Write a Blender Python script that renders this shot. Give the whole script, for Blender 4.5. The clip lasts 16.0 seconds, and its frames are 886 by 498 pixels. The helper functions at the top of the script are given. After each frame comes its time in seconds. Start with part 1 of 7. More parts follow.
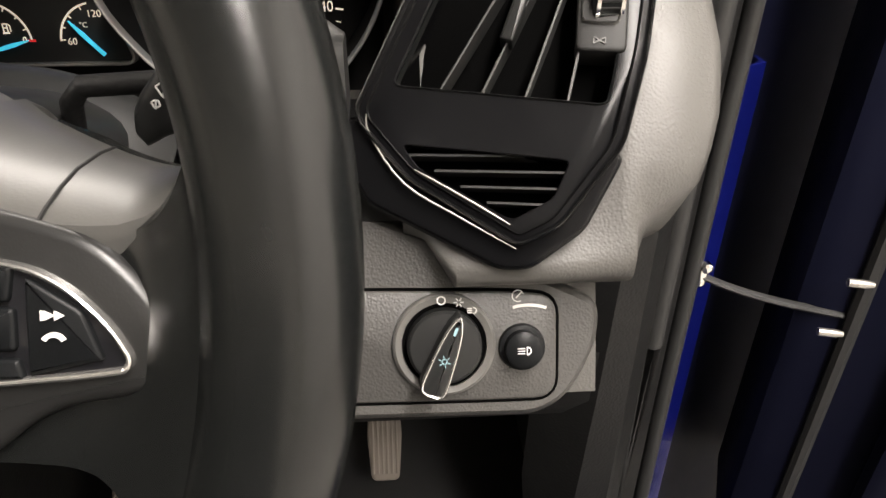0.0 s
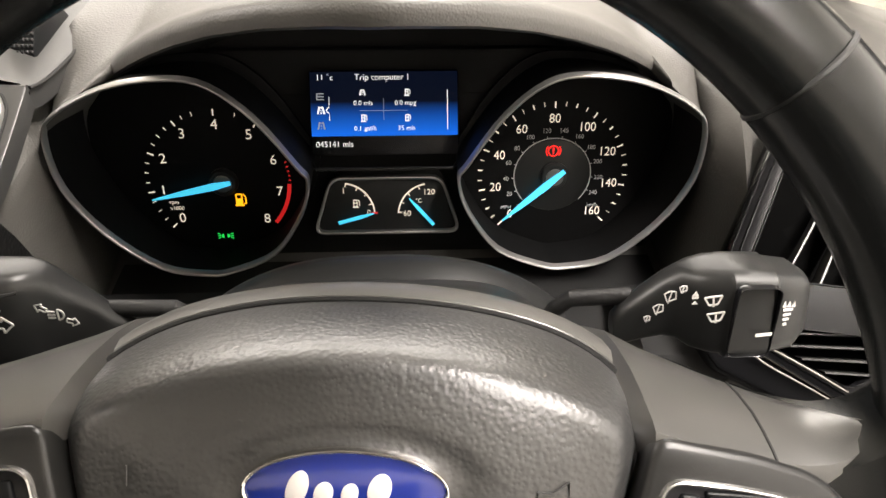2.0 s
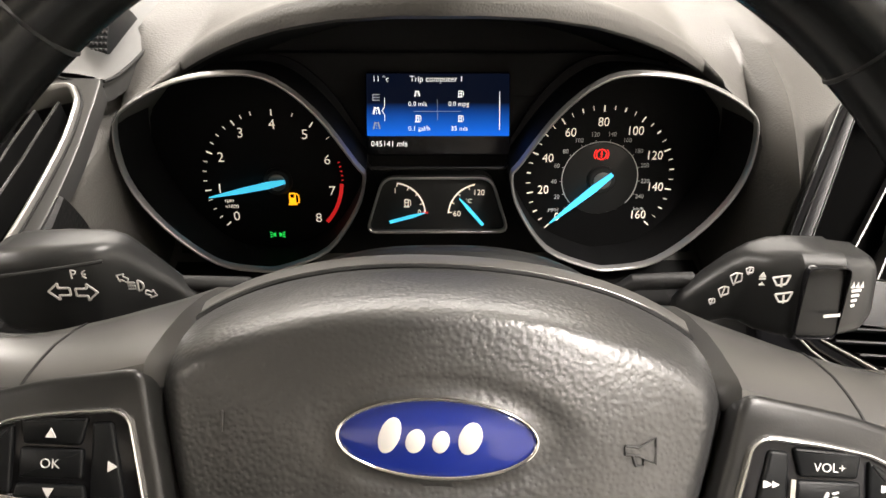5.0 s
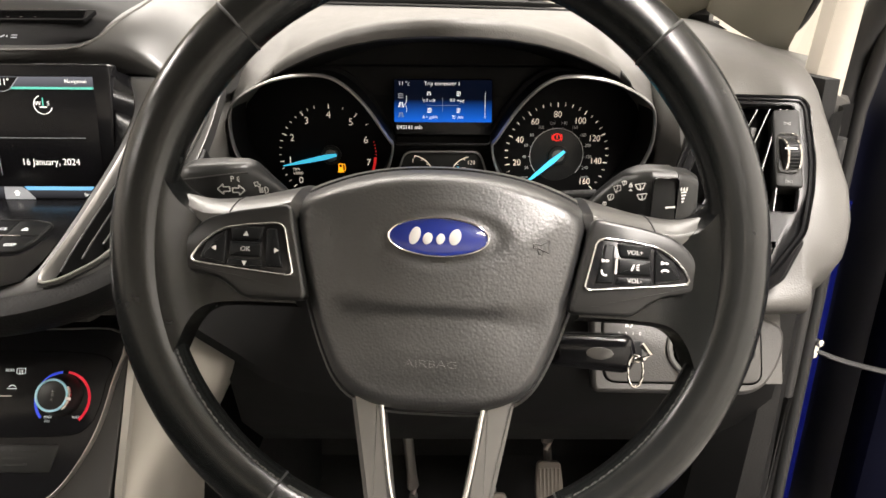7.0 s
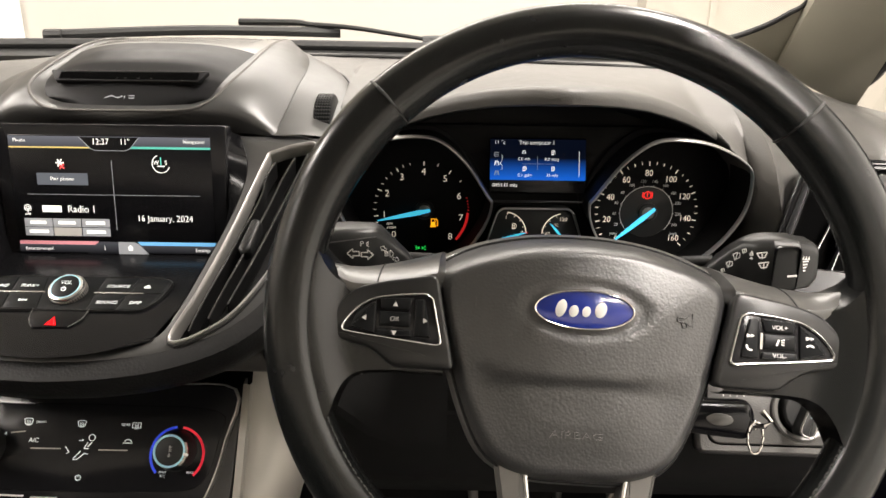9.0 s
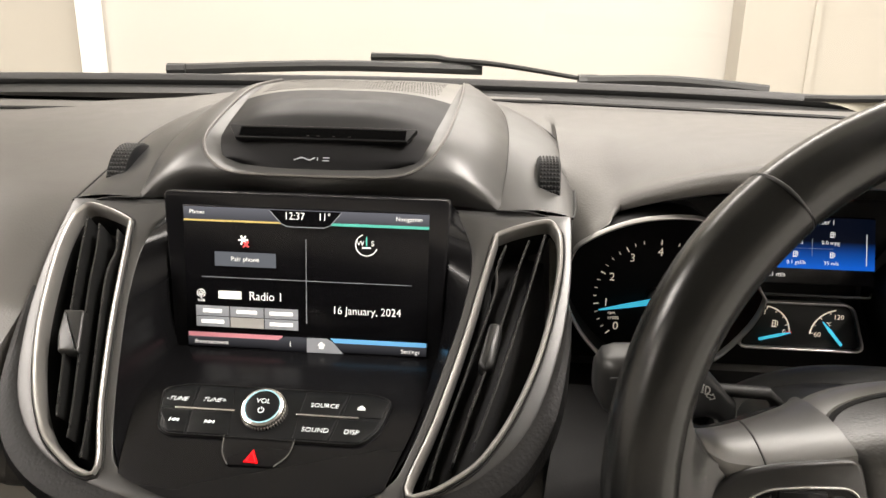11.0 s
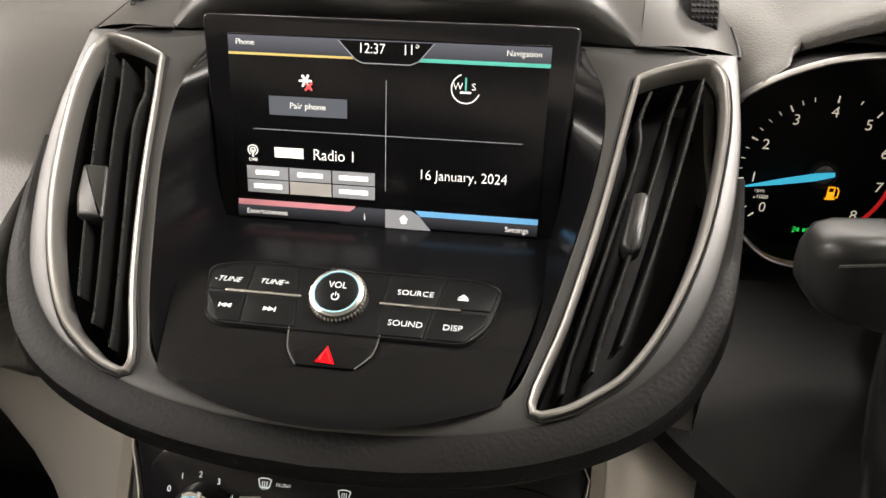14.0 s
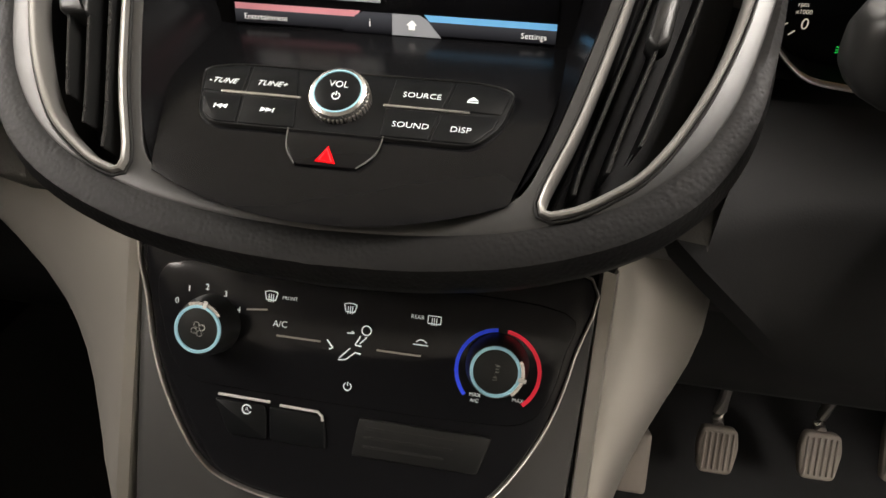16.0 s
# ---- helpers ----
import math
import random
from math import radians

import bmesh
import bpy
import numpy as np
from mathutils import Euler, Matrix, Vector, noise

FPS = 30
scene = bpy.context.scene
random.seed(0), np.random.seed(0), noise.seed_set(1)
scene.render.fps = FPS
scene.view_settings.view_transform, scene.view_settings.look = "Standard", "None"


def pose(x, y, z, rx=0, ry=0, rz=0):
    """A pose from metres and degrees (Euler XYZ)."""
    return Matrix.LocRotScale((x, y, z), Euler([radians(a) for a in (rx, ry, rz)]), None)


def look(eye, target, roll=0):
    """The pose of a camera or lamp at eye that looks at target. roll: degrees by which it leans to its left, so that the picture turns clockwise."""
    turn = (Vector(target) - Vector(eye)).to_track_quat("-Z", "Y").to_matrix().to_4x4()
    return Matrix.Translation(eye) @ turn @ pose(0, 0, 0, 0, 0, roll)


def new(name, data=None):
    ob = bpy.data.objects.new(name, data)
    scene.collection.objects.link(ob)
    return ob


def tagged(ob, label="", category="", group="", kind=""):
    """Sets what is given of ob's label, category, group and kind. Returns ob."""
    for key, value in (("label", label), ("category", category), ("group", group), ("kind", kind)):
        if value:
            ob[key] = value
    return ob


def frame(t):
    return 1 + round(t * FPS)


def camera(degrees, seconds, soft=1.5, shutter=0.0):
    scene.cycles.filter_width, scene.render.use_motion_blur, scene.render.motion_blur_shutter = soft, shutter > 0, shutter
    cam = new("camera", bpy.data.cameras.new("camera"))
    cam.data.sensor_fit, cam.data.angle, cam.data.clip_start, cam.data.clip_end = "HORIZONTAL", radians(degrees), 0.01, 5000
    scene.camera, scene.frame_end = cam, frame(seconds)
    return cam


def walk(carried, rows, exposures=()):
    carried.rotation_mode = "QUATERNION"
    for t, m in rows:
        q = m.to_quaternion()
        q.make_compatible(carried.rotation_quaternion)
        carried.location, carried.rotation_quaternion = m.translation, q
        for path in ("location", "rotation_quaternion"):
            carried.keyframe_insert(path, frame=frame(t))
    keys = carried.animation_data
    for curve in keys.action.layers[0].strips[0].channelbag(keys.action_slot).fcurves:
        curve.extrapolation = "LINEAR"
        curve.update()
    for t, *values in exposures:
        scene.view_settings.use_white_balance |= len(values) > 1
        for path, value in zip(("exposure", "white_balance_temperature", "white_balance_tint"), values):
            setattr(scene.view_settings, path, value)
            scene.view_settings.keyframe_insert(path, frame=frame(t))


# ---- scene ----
cam = camera(65.5, 16.0)
METRES, EYE, TILT, LEAN, TURN = 1.106, 1.07, -32.0, 0.0, -3.5
ROWS = [
    (0.0, 0.0, 0.0, 0.0, 0.0, 0.0, -0.0),
    (0.5, -0.0393, -0.0386, 0.0101, 0.05, 0.37, -0.07),
    (1.0, -0.0955, -0.0632, 0.0211, 0.27, 1.62, -0.29),
    (1.5, -0.1377, -0.0746, 0.0318, 0.54, 3.61, -0.48),
    (2.0, -0.1627, -0.0657, 0.0433, 0.74, 5.66, -0.52),
    (2.5, -0.179, -0.0489, 0.054, 0.94, 7.19, -0.64),
    (3.0, -0.1832, -0.0316, 0.0648, 1.16, 7.82, -0.79),
    (3.5, -0.1857, -0.0149, 0.0675, 1.32, 8.1, -0.98),
    (4.0, -0.1876, -0.0206, 0.0649, 1.55, 8.26, -1.15),
    (4.5, -0.1848, -0.043, 0.0516, 1.84, 8.37, -1.3),
    (5.0, -0.1826, -0.0694, 0.0208, 1.98, 8.51, -1.5),
    (7.5, -0.1631, -0.2533, -0.0963, 2.96, 12.93, -2.24),
    (8.0, -0.165, -0.2554, -0.101, 3.11, 13.58, -2.42),
    (8.5, -0.1878, -0.2535, -0.0938, 3.29, 13.91, -2.66),
    (9.0, -0.2417, -0.2553, -0.0654, 3.41, 14.22, -2.84),
    (9.5, -0.2906, -0.2477, -0.0405, 3.65, 14.72, -3.04),
    (10.0, -0.3354, -0.2333, -0.0183, 3.98, 15.3, -3.28),
    (12.5, -0.4343, -0.0977, 0.0205, 8.13, 14.02, -6.39),
    (13.0, -0.4367, -0.0853, 0.0177, 8.57, 11.69, -6.7),
    (13.5, -0.4438, -0.0806, 0.0109, 8.94, 9.11, -6.94),
    (14.0, -0.4478, -0.0767, 0.0045, 9.35, 6.87, -7.2),
    (14.5, -0.4524, -0.0733, -0.0047, 9.75, 4.81, -7.47),
    (15.0, -0.4532, -0.0702, -0.0137, 10.15, 2.55, -7.76),
    (15.5, -0.4492, -0.06, -0.0187, 10.67, -0.47, -7.92),
    (16.0, -0.4417, -0.0584, -0.0232, 11.02, -3.77, -7.99),
]
PATH = [(t, pose(0.20, 0.07, EYE, TILT, LEAN, TURN) @ pose(METRES * x, METRES * y, METRES * z, 90 + pitch, roll, yaw)) for t, x, y, z, yaw, pitch, roll in ROWS]
for t, x, y, z, yaw, pitch, roll in ((5.2, -0.0058, 0.0121, 1.1227, -1.05, -23.57, 0.25), (7.3, -0.0010, -0.2069, 1.1320, -0.10, -19.43, 0.36), (10.2, -0.2, -0.1235, 1.1880, 2.11, -15.85, 0.85), (12.3, -0.2828, 0.0166, 1.1499, 6.25, -16.96, 1.15)):
    PATH.append((t, pose(x, y, z, 90 + pitch, 0, yaw) @ pose(0, 0, 0, 0, 0, roll)))
walk(cam, sorted(PATH, key=lambda row: row[0]), [(0.0, -0.25), (0.5, 0.0), (1.5, 0.2), (3.0, 0.38), (5.0, 0.28), (7.5, 0.0), (10.0, -0.18), (12.5, -0.22), (14.0, -0.2), (16.0, -0.4)])

# ---- light: a closed garage with ceiling panels ----
world = bpy.data.worlds.new("world")
scene.world = world
world.use_nodes = True
world.node_tree.nodes["Background"].inputs[0].default_value = (0.9, 0.95, 1.0, 1)
world.node_tree.nodes["Background"].inputs[1].default_value = 0.05


def lamp(name, eye, target, sx, sy, watts, tint):
    data = bpy.data.lights.new(name, "AREA")
    data.shape, data.size, data.size_y, data.energy, data.color = "RECTANGLE", sx, sy, watts, tint
    ob = new(name, data)
    ob.matrix_world = look(eye, target)
    return ob


WARM = (1.0, 0.922, 0.855)
lamp("ceiling_light_front", (-0.3, 3.0, 3.08), (-0.3, 2.35, 1.4), 3.6, 0.5, 128, WARM)
lamp("ceiling_light_right", (0.93, -0.7, 3.15), (0.93, -0.7, 0), 0.4, 3.4, 520, WARM)
lamp("ceiling_light_left", (-3.3, -0.3, 3.1), (-3.3, -0.3, 0), 0.6, 3.4, 430, WARM)


# ---- materials ----
def mat(name, color, rough=0.5, metal=0.0, grain=0.0, scale=900.0, vary=0.12, stain=9.0, emit=0.0, coat=0.0, leather=False, spec=0.5):
    m = bpy.data.materials.new(name)
    m.use_nodes = True
    nt = m.node_tree
    b = nt.nodes["Principled BSDF"]
    b.inputs["Roughness"].default_value = rough
    b.inputs["Metallic"].default_value = metal
    b.inputs["Coat Weight"].default_value = coat
    b.inputs["Coat Roughness"].default_value = 0.06
    b.inputs["Specular IOR Level"].default_value = spec
    rgb = (*color, 1)
    b.inputs["Base Color"].default_value = rgb
    if emit:
        b.inputs["Emission Color"].default_value = rgb
        b.inputs["Emission Strength"].default_value = emit
        return m
    geo = nt.nodes.new("ShaderNodeTexCoord")
    if vary:
        big = nt.nodes.new("ShaderNodeTexNoise")
        big.inputs["Scale"].default_value = stain
        big.inputs["Detail"].default_value = 6
        nt.links.new(geo.outputs["Object"], big.inputs["Vector"])
        mix = nt.nodes.new("ShaderNodeMix")
        mix.data_type = "RGBA"
        mix.inputs[6].default_value = tuple(c * (1 - vary) for c in color) + (1,)
        mix.inputs[7].default_value = tuple(min(1, c * (1 + vary)) for c in color) + (1,)
        nt.links.new(big.outputs["Fac"], mix.inputs[0])
        nt.links.new(mix.outputs[2], b.inputs["Base Color"])
        ramp = nt.nodes.new("ShaderNodeMapRange")
        ramp.inputs["To Min"].default_value = max(0.02, rough - 0.06)
        ramp.inputs["To Max"].default_value = min(1, rough + 0.06)
        fine = nt.nodes.new("ShaderNodeTexNoise")
        fine.inputs["Scale"].default_value = 60
        fine.inputs["Detail"].default_value = 5
        nt.links.new(geo.outputs["Object"], fine.inputs["Vector"])
        nt.links.new(fine.outputs["Fac"], ramp.inputs["Value"])
        nt.links.new(ramp.outputs["Result"], b.inputs["Roughness"])
    if grain:
        if leather:
            tex = nt.nodes.new("ShaderNodeTexVoronoi")
            tex.feature = "SMOOTH_F1"
            out = tex.outputs["Distance"]
        else:
            tex = nt.nodes.new("ShaderNodeTexNoise")
            tex.inputs["Detail"].default_value = 3
            out = tex.outputs["Fac"]
        tex.inputs["Scale"].default_value = scale
        nt.links.new(geo.outputs["Object"], tex.inputs["Vector"])
        bump = nt.nodes.new("ShaderNodeBump")
        bump.inputs["Strength"].default_value = grain
        bump.inputs["Distance"].default_value = 0.0006
        nt.links.new(out, bump.inputs["Height"])
        nt.links.new(bump.outputs["Normal"], b.inputs["Normal"])
    return m


DASH = mat("soft dash plastic", (0.064, 0.0615, 0.0570), 0.48, grain=0.30, scale=780, leather=True)
PAD = mat("grained airbag cover", (0.026, 0.026, 0.0258), 0.37, grain=0.32, scale=640, leather=True, spec=0.9)
LEATHER = mat("worn black leather", (0.0052, 0.0056, 0.0055), 0.25, grain=0.025, scale=900, leather=True, vary=0.15, spec=0.38)
SPOKE = mat("satin grey-black spoke plastic", (0.046, 0.045, 0.0425), 0.31, grain=0.05, scale=1200, vary=0.15, spec=0.85)
# Deeper copy of the matt black, for parts that lie in shade.
DEEP = mat("black plastic deepened for shade", (0.0095, 0.0095, 0.0095), 0.7, grain=0.2, scale=900, spec=0.15)
BLACK = mat("matt black plastic", (0.014, 0.014, 0.0137), 0.55, grain=0.1, scale=1500, spec=0.25)
BLACKG = mat("grained black plastic", (0.0080, 0.0080, 0.0080), 0.5, spec=0.17, grain=0.4, scale=500, leather=True)
GLOSS = mat("piano black plastic", (0.008, 0.008, 0.009), 0.14, coat=0.0, vary=0.1, spec=0.22)
PIANO = mat("polished black edge", (0.006, 0.006, 0.006), 0.12, vary=0.1, spec=0.7)
SATIN = mat("satin black plastic", (0.012, 0.0123, 0.0122), 0.36, grain=0.05, scale=1800, spec=0.3)
PODSKIN = mat("satin grey-black pod plastic", (0.0105, 0.0105, 0.0103), 0.34, grain=0.05, scale=1500, spec=0.4)
KEY = mat("button black", (0.0055, 0.006, 0.0065), 0.38, grain=0.08, scale=1500, spec=0.13)
SILVER = mat("dark silver trim", (0.044, 0.044, 0.043), 0.38, metal=0.3, grain=0.03, scale=2500, vary=0.06)
# The dash grey taken darker, since less light reaches the switch panel.
LIGHTPANEL = mat("dash grey darkened for less light", (0.043, 0.0415, 0.039), 0.46, grain=0.4, scale=780, leather=True)
PALE = mat("pale silver trim", (0.27, 0.255, 0.23), 0.38, metal=0.45, grain=0.03, scale=2500, vary=0.06)
ARM = mat("satin grey spoke metal", (0.12, 0.116, 0.108), 0.36, metal=0.4, grain=0.03, scale=2500, vary=0.08)
SURROUND = mat("satin silver surround", (0.085, 0.081, 0.076), 0.42, metal=0.3, grain=0.03, scale=2500, vary=0.06)
FRAME = mat("satin silver frame", (0.27, 0.264, 0.251), 0.34, metal=0.55, vary=0.05)
DIAL = mat("flat dial black", (0.0040, 0.0040, 0.0042), 0.6, spec=0.1, vary=0.1)
PANEL = mat("dark pod panel", (0.006, 0.006, 0.0065), 0.42, spec=0.12, vary=0.1)
SHELF = mat("smooth black shelf", (0.0045, 0.0045, 0.005), 0.22, vary=0.1, spec=0.14)
SLAT = mat("smooth vent slat", (0.016, 0.016, 0.0155), 0.28, spec=0.5, vary=0.1)
RIMSILVER = mat("dull silver rim", (0.36, 0.355, 0.35), 0.33, metal=0.8, vary=0.05)
CHROME = mat("satin chrome", (0.58, 0.57, 0.55), 0.24, metal=0.92, vary=0.05)
BRIGHT = mat("bright chrome", (0.75, 0.73, 0.70), 0.10, metal=1.0, vary=0.03)
GREYTRIM = mat("pillar trim", (0.33, 0.315, 0.255), 0.75, grain=0.2, scale=900)
POSTTRIM = mat("cream post trim", (0.46, 0.425, 0.365), 0.7, grain=0.2, scale=900)
SHROUD = mat("matt grey shroud", (0.080, 0.078, 0.073), 0.30, grain=0.08, scale=900, spec=0.9)
RUBBER = mat("rubber", (0.014, 0.014, 0.014), 0.6, grain=0.2, scale=800)
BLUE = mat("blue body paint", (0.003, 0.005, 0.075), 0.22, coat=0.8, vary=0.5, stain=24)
# Body blue taken down to navy, holding the door's shade in its colour.
SHADE_NAVY = mat("navy with door shade in its colour", (0.0028, 0.0034, 0.011), 0.5, spec=0.15, grain=0.2, scale=600)
BADGE = mat("badge blue enamel", (0.008, 0.02, 0.19), 0.2, coat=0.8, vary=0.05)
CARPET = mat("black carpet", (0.012, 0.012, 0.012), 0.95, grain=0.9, scale=700)
PEDAL = mat("worn pedal rubber", (0.20, 0.175, 0.15), 0.65, grain=0.3, scale=300, vary=0.25)
STEEL = mat("brushed steel", (0.45, 0.43, 0.40), 0.35, metal=0.9)
WALL = mat("cream painted wall", (0.45, 0.43, 0.395), 0.8, grain=0.08, scale=60, vary=0.03, stain=1.2)
WALL2 = mat("warm cream wall", (0.38, 0.355, 0.31), 0.8, grain=0.08, scale=60, vary=0.03, stain=1.2)
WHITE = mat("white gloss paint", (0.82, 0.81, 0.78), 0.4, vary=0.03)
CEIL = mat("ceiling board", (0.75, 0.73, 0.68), 0.9, vary=0.04, stain=1.5)
GROUND = mat("sealed concrete", (0.32, 0.31, 0.29), 0.45, grain=0.2, scale=40, vary=0.2, stain=2.0)
ROOF = mat("pale headlining", (0.42, 0.40, 0.36), 0.95, grain=0.3, scale=900)
SEAT = mat("charcoal cloth", (0.03, 0.03, 0.032), 0.9, grain=0.5, scale=600)
STITCH = mat("grey stitching", (0.045, 0.045, 0.043), 0.8, vary=0.2, spec=0.1)
NUM = mat("lit numerals", (1.0, 0.86, 0.70), emit=0.52)
MARK = mat("white printing", (0.60, 0.59, 0.57), 0.5, vary=0.05)
BACKLIT = mat("backlit white symbol", (0.82, 0.88, 0.88), emit=0.34)
RINGLIT = mat("backlit teal ring", (0.30, 0.54, 0.64), emit=0.16)
HAZARD = mat("red warning print", (0.72, 0.002, 0.006), 0.8, emit=0.42, spec=0.05)
EMBOSS = mat("worn embossing", (0.075, 0.075, 0.072), 0.4, vary=0.1)
# Near-black that paints the shade inside slots, pores, duct and well.
VOID = mat("near-black shade of openings", (0.002, 0.002, 0.002), 0.95, vary=0.0, spec=0.0)
DIM = mat("grey embossing", (0.028, 0.028, 0.028), 0.35, vary=0.1)
NEEDLE = mat("cyan needle", (0.06, 0.55, 0.80), emit=0.8)
RED = mat("red lamp", (1.0, 0.02, 0.015), emit=1.1)
REDARC = mat("red arc", (0.75, 0.02, 0.02), emit=0.5)
AMBER = mat("amber lamp", (1.0, 0.42, 0.01), emit=1.2)
GREEN = mat("green lamp", (0.02, 0.75, 0.10), emit=0.7)
PIX = mat("white screen ink", (0.95, 0.93, 0.88), emit=0.95)
PIXDIM = mat("grey screen ink", (0.30, 0.31, 0.33), emit=0.5)
PIXRED = mat("rose screen ink", (0.62, 0.25, 0.28), emit=0.6)
PIXBLUE = mat("blue screen ink", (0.15, 0.42, 0.72), emit=0.7)
PIXGREEN = mat("green screen ink", (0.10, 0.50, 0.40), emit=0.6)
PIXGOLD = mat("gold screen ink", (0.65, 0.48, 0.16), emit=0.6)
PIXX = mat("red screen ink", (0.9, 0.10, 0.10), emit=0.7)
COLD = mat("blue scale print", (0.02, 0.06, 0.75), emit=0.35)
HOT = mat("red scale print", (0.85, 0.02, 0.05), emit=0.35)
TEAL = mat("pale teal ring", (0.26, 0.42, 0.47), 0.3, metal=0.4)
SCREEN = mat("black display", (0.005, 0.005, 0.006), 0.22, vary=0.0, spec=0.2)


def gradient(name, low, high, z0, z1, strength):
    m = bpy.data.materials.new(name)
    m.use_nodes = True
    nt = m.node_tree
    b = nt.nodes["Principled BSDF"]
    b.inputs["Base Color"].default_value = (0.005, 0.005, 0.006, 1)
    b.inputs["Roughness"].default_value = 0.35
    b.inputs["Specular IOR Level"].default_value = 0.02
    co = nt.nodes.new("ShaderNodeTexCoord")
    sep = nt.nodes.new("ShaderNodeSeparateXYZ")
    nt.links.new(co.outputs["Object"], sep.inputs[0])
    r = nt.nodes.new("ShaderNodeMapRange")
    r.inputs["From Min"].default_value, r.inputs["From Max"].default_value = z0, z1
    nt.links.new(sep.outputs["Z"], r.inputs["Value"])
    mix = nt.nodes.new("ShaderNodeMix")
    mix.data_type = "RGBA"
    mix.inputs[6].default_value, mix.inputs[7].default_value = (*low, 1), (*high, 1)
    nt.links.new(r.outputs["Result"], mix.inputs[0])
    nt.links.new(mix.outputs[2], b.inputs["Emission Color"])
    b.inputs["Emission Strength"].default_value = strength
    return m


def glass(name, tint, gloss=0.05):
    m = bpy.data.materials.new(name)
    m.use_nodes = True
    nt = m.node_tree
    nt.nodes.remove(nt.nodes["Principled BSDF"])
    t = nt.nodes.new("ShaderNodeBsdfTransparent")
    t.inputs[0].default_value = (*tint, 1)
    g = nt.nodes.new("ShaderNodeBsdfGlossy")
    g.inputs["Roughness"].default_value = 0.02
    mx = nt.nodes.new("ShaderNodeMixShader")
    mx.inputs[0].default_value = gloss
    nt.links.new(t.outputs[0], mx.inputs[1])
    nt.links.new(g.outputs[0], mx.inputs[2])
    nt.links.new(mx.outputs[0], nt.nodes["Material Output"].inputs[0])
    return m


GLASS = glass("clear glass", (0.97, 0.98, 0.97))


# ---- building helpers ----
def thing(name, at, label, category, group="", kind=""):
    ob = new(name)
    ob.empty_display_size = 0.02
    ob.location = at
    return tagged(ob, label, category, group, kind)


def finish(bm, angle=38):
    bmesh.ops.remove_doubles(bm, verts=bm.verts, dist=1e-6)
    bmesh.ops.recalc_face_normals(bm, faces=bm.faces)
    for f in bm.faces:
        f.smooth = True
    for e in bm.edges:
        if len(e.link_faces) == 2 and e.calc_face_angle(0) > radians(angle):
            e.smooth = False


def root_at(ob):
    while ob.parent:
        ob = ob.parent
    return ob.location


def part(name, bm, material, parent, label="", angle=38):
    """Links a bmesh, given in world places, as one mesh object under a thing or a part."""
    finish(bm, angle)
    base = root_at(parent)
    bmesh.ops.translate(bm, verts=bm.verts, vec=-Vector(base))
    me = bpy.data.meshes.new(name)
    bm.to_mesh(me)
    bm.free()
    me.materials.append(material)
    ob = new(name, me)
    ob.parent = parent
    return tagged(ob, label) if label else ob


def solid(name, bm, material, label, category, kind="", angle=38):
    """A thing or a piece of the setting that is one mesh."""
    finish(bm, angle)
    me = bpy.data.meshes.new(name)
    bm.to_mesh(me)
    bm.free()
    me.materials.append(material)
    return tagged(new(name, me), label, category, "", kind)


def axes(o, xa, ya):
    """A local frame: x along xa, y along ya, z towards the viewer."""
    xa, ya = Vector(xa).normalized(), Vector(ya)
    za = xa.cross(ya).normalized()
    ya = za.cross(xa)
    m = Matrix((xa, ya, za)).transposed().to_4x4()
    m.translation = o
    return m


def spline(pts, n=6, closed=True):
    out, k = [], len(pts)
    pts = [Vector(p) for p in pts]
    for i in range(k if closed else k - 1):
        if closed:
            a, b, c, d = (pts[(i + j) % k] for j in (-1, 0, 1, 2))
        else:
            a, b, c, d = (pts[min(max(i + j, 0), k - 1)] for j in (-1, 0, 1, 2))
        for s in range(n):
            t = s / n
            out.append(0.5 * (2 * b + (c - a) * t + (2 * a - 5 * b + 4 * c - d) * t * t + (3 * b - a - 3 * c + d) * t ** 3))
    if not closed:
        out.append(pts[-1])
    return out


def rounded(pts, r, n=5):
    """A polygon with its corners rounded."""
    out, k = [], len(pts)
    for i in range(k):
        a, b, c = (Vector(pts[(i + j) % k]) for j in (-1, 0, 1))
        ra = min(r, (a - b).length * 0.48, (c - b).length * 0.48)
        p, q = b + (a - b).normalized() * ra, b + (c - b).normalized() * ra
        for s in range(n + 1):
            t = s / n
            out.append((1 - t) ** 2 * p + 2 * t * (1 - t) * b + t * t * q)
    return out


def rect(x0, y0, x1, y1, r=0.002, n=4):
    return rounded([(x0, y0), (x1, y0), (x1, y1), (x0, y1)], r, n)


def circle(r, n=48, cx=0.0, cy=0.0):
    return [Vector((cx + r * math.cos(2 * math.pi * i / n), cy + r * math.sin(2 * math.pi * i / n))) for i in range(n)]


def inset(loop, d):
    """The loop moved inwards by d (counter-clockwise loops)."""
    k, out = len(loop), []
    area = sum(loop[i - 1][0] * loop[i][1] - loop[i][0] * loop[i - 1][1] for i in range(k))
    sgn = 1 if area > 0 else -1
    for i in range(k):
        a, b, c = loop[i - 1], loop[i], loop[(i + 1) % k]
        e = (c - a)
        e = e.normalized() if e.length > 1e-9 else Vector((1, 0))
        out.append(b + Vector((-e.y, e.x)) * d * sgn)
    return out


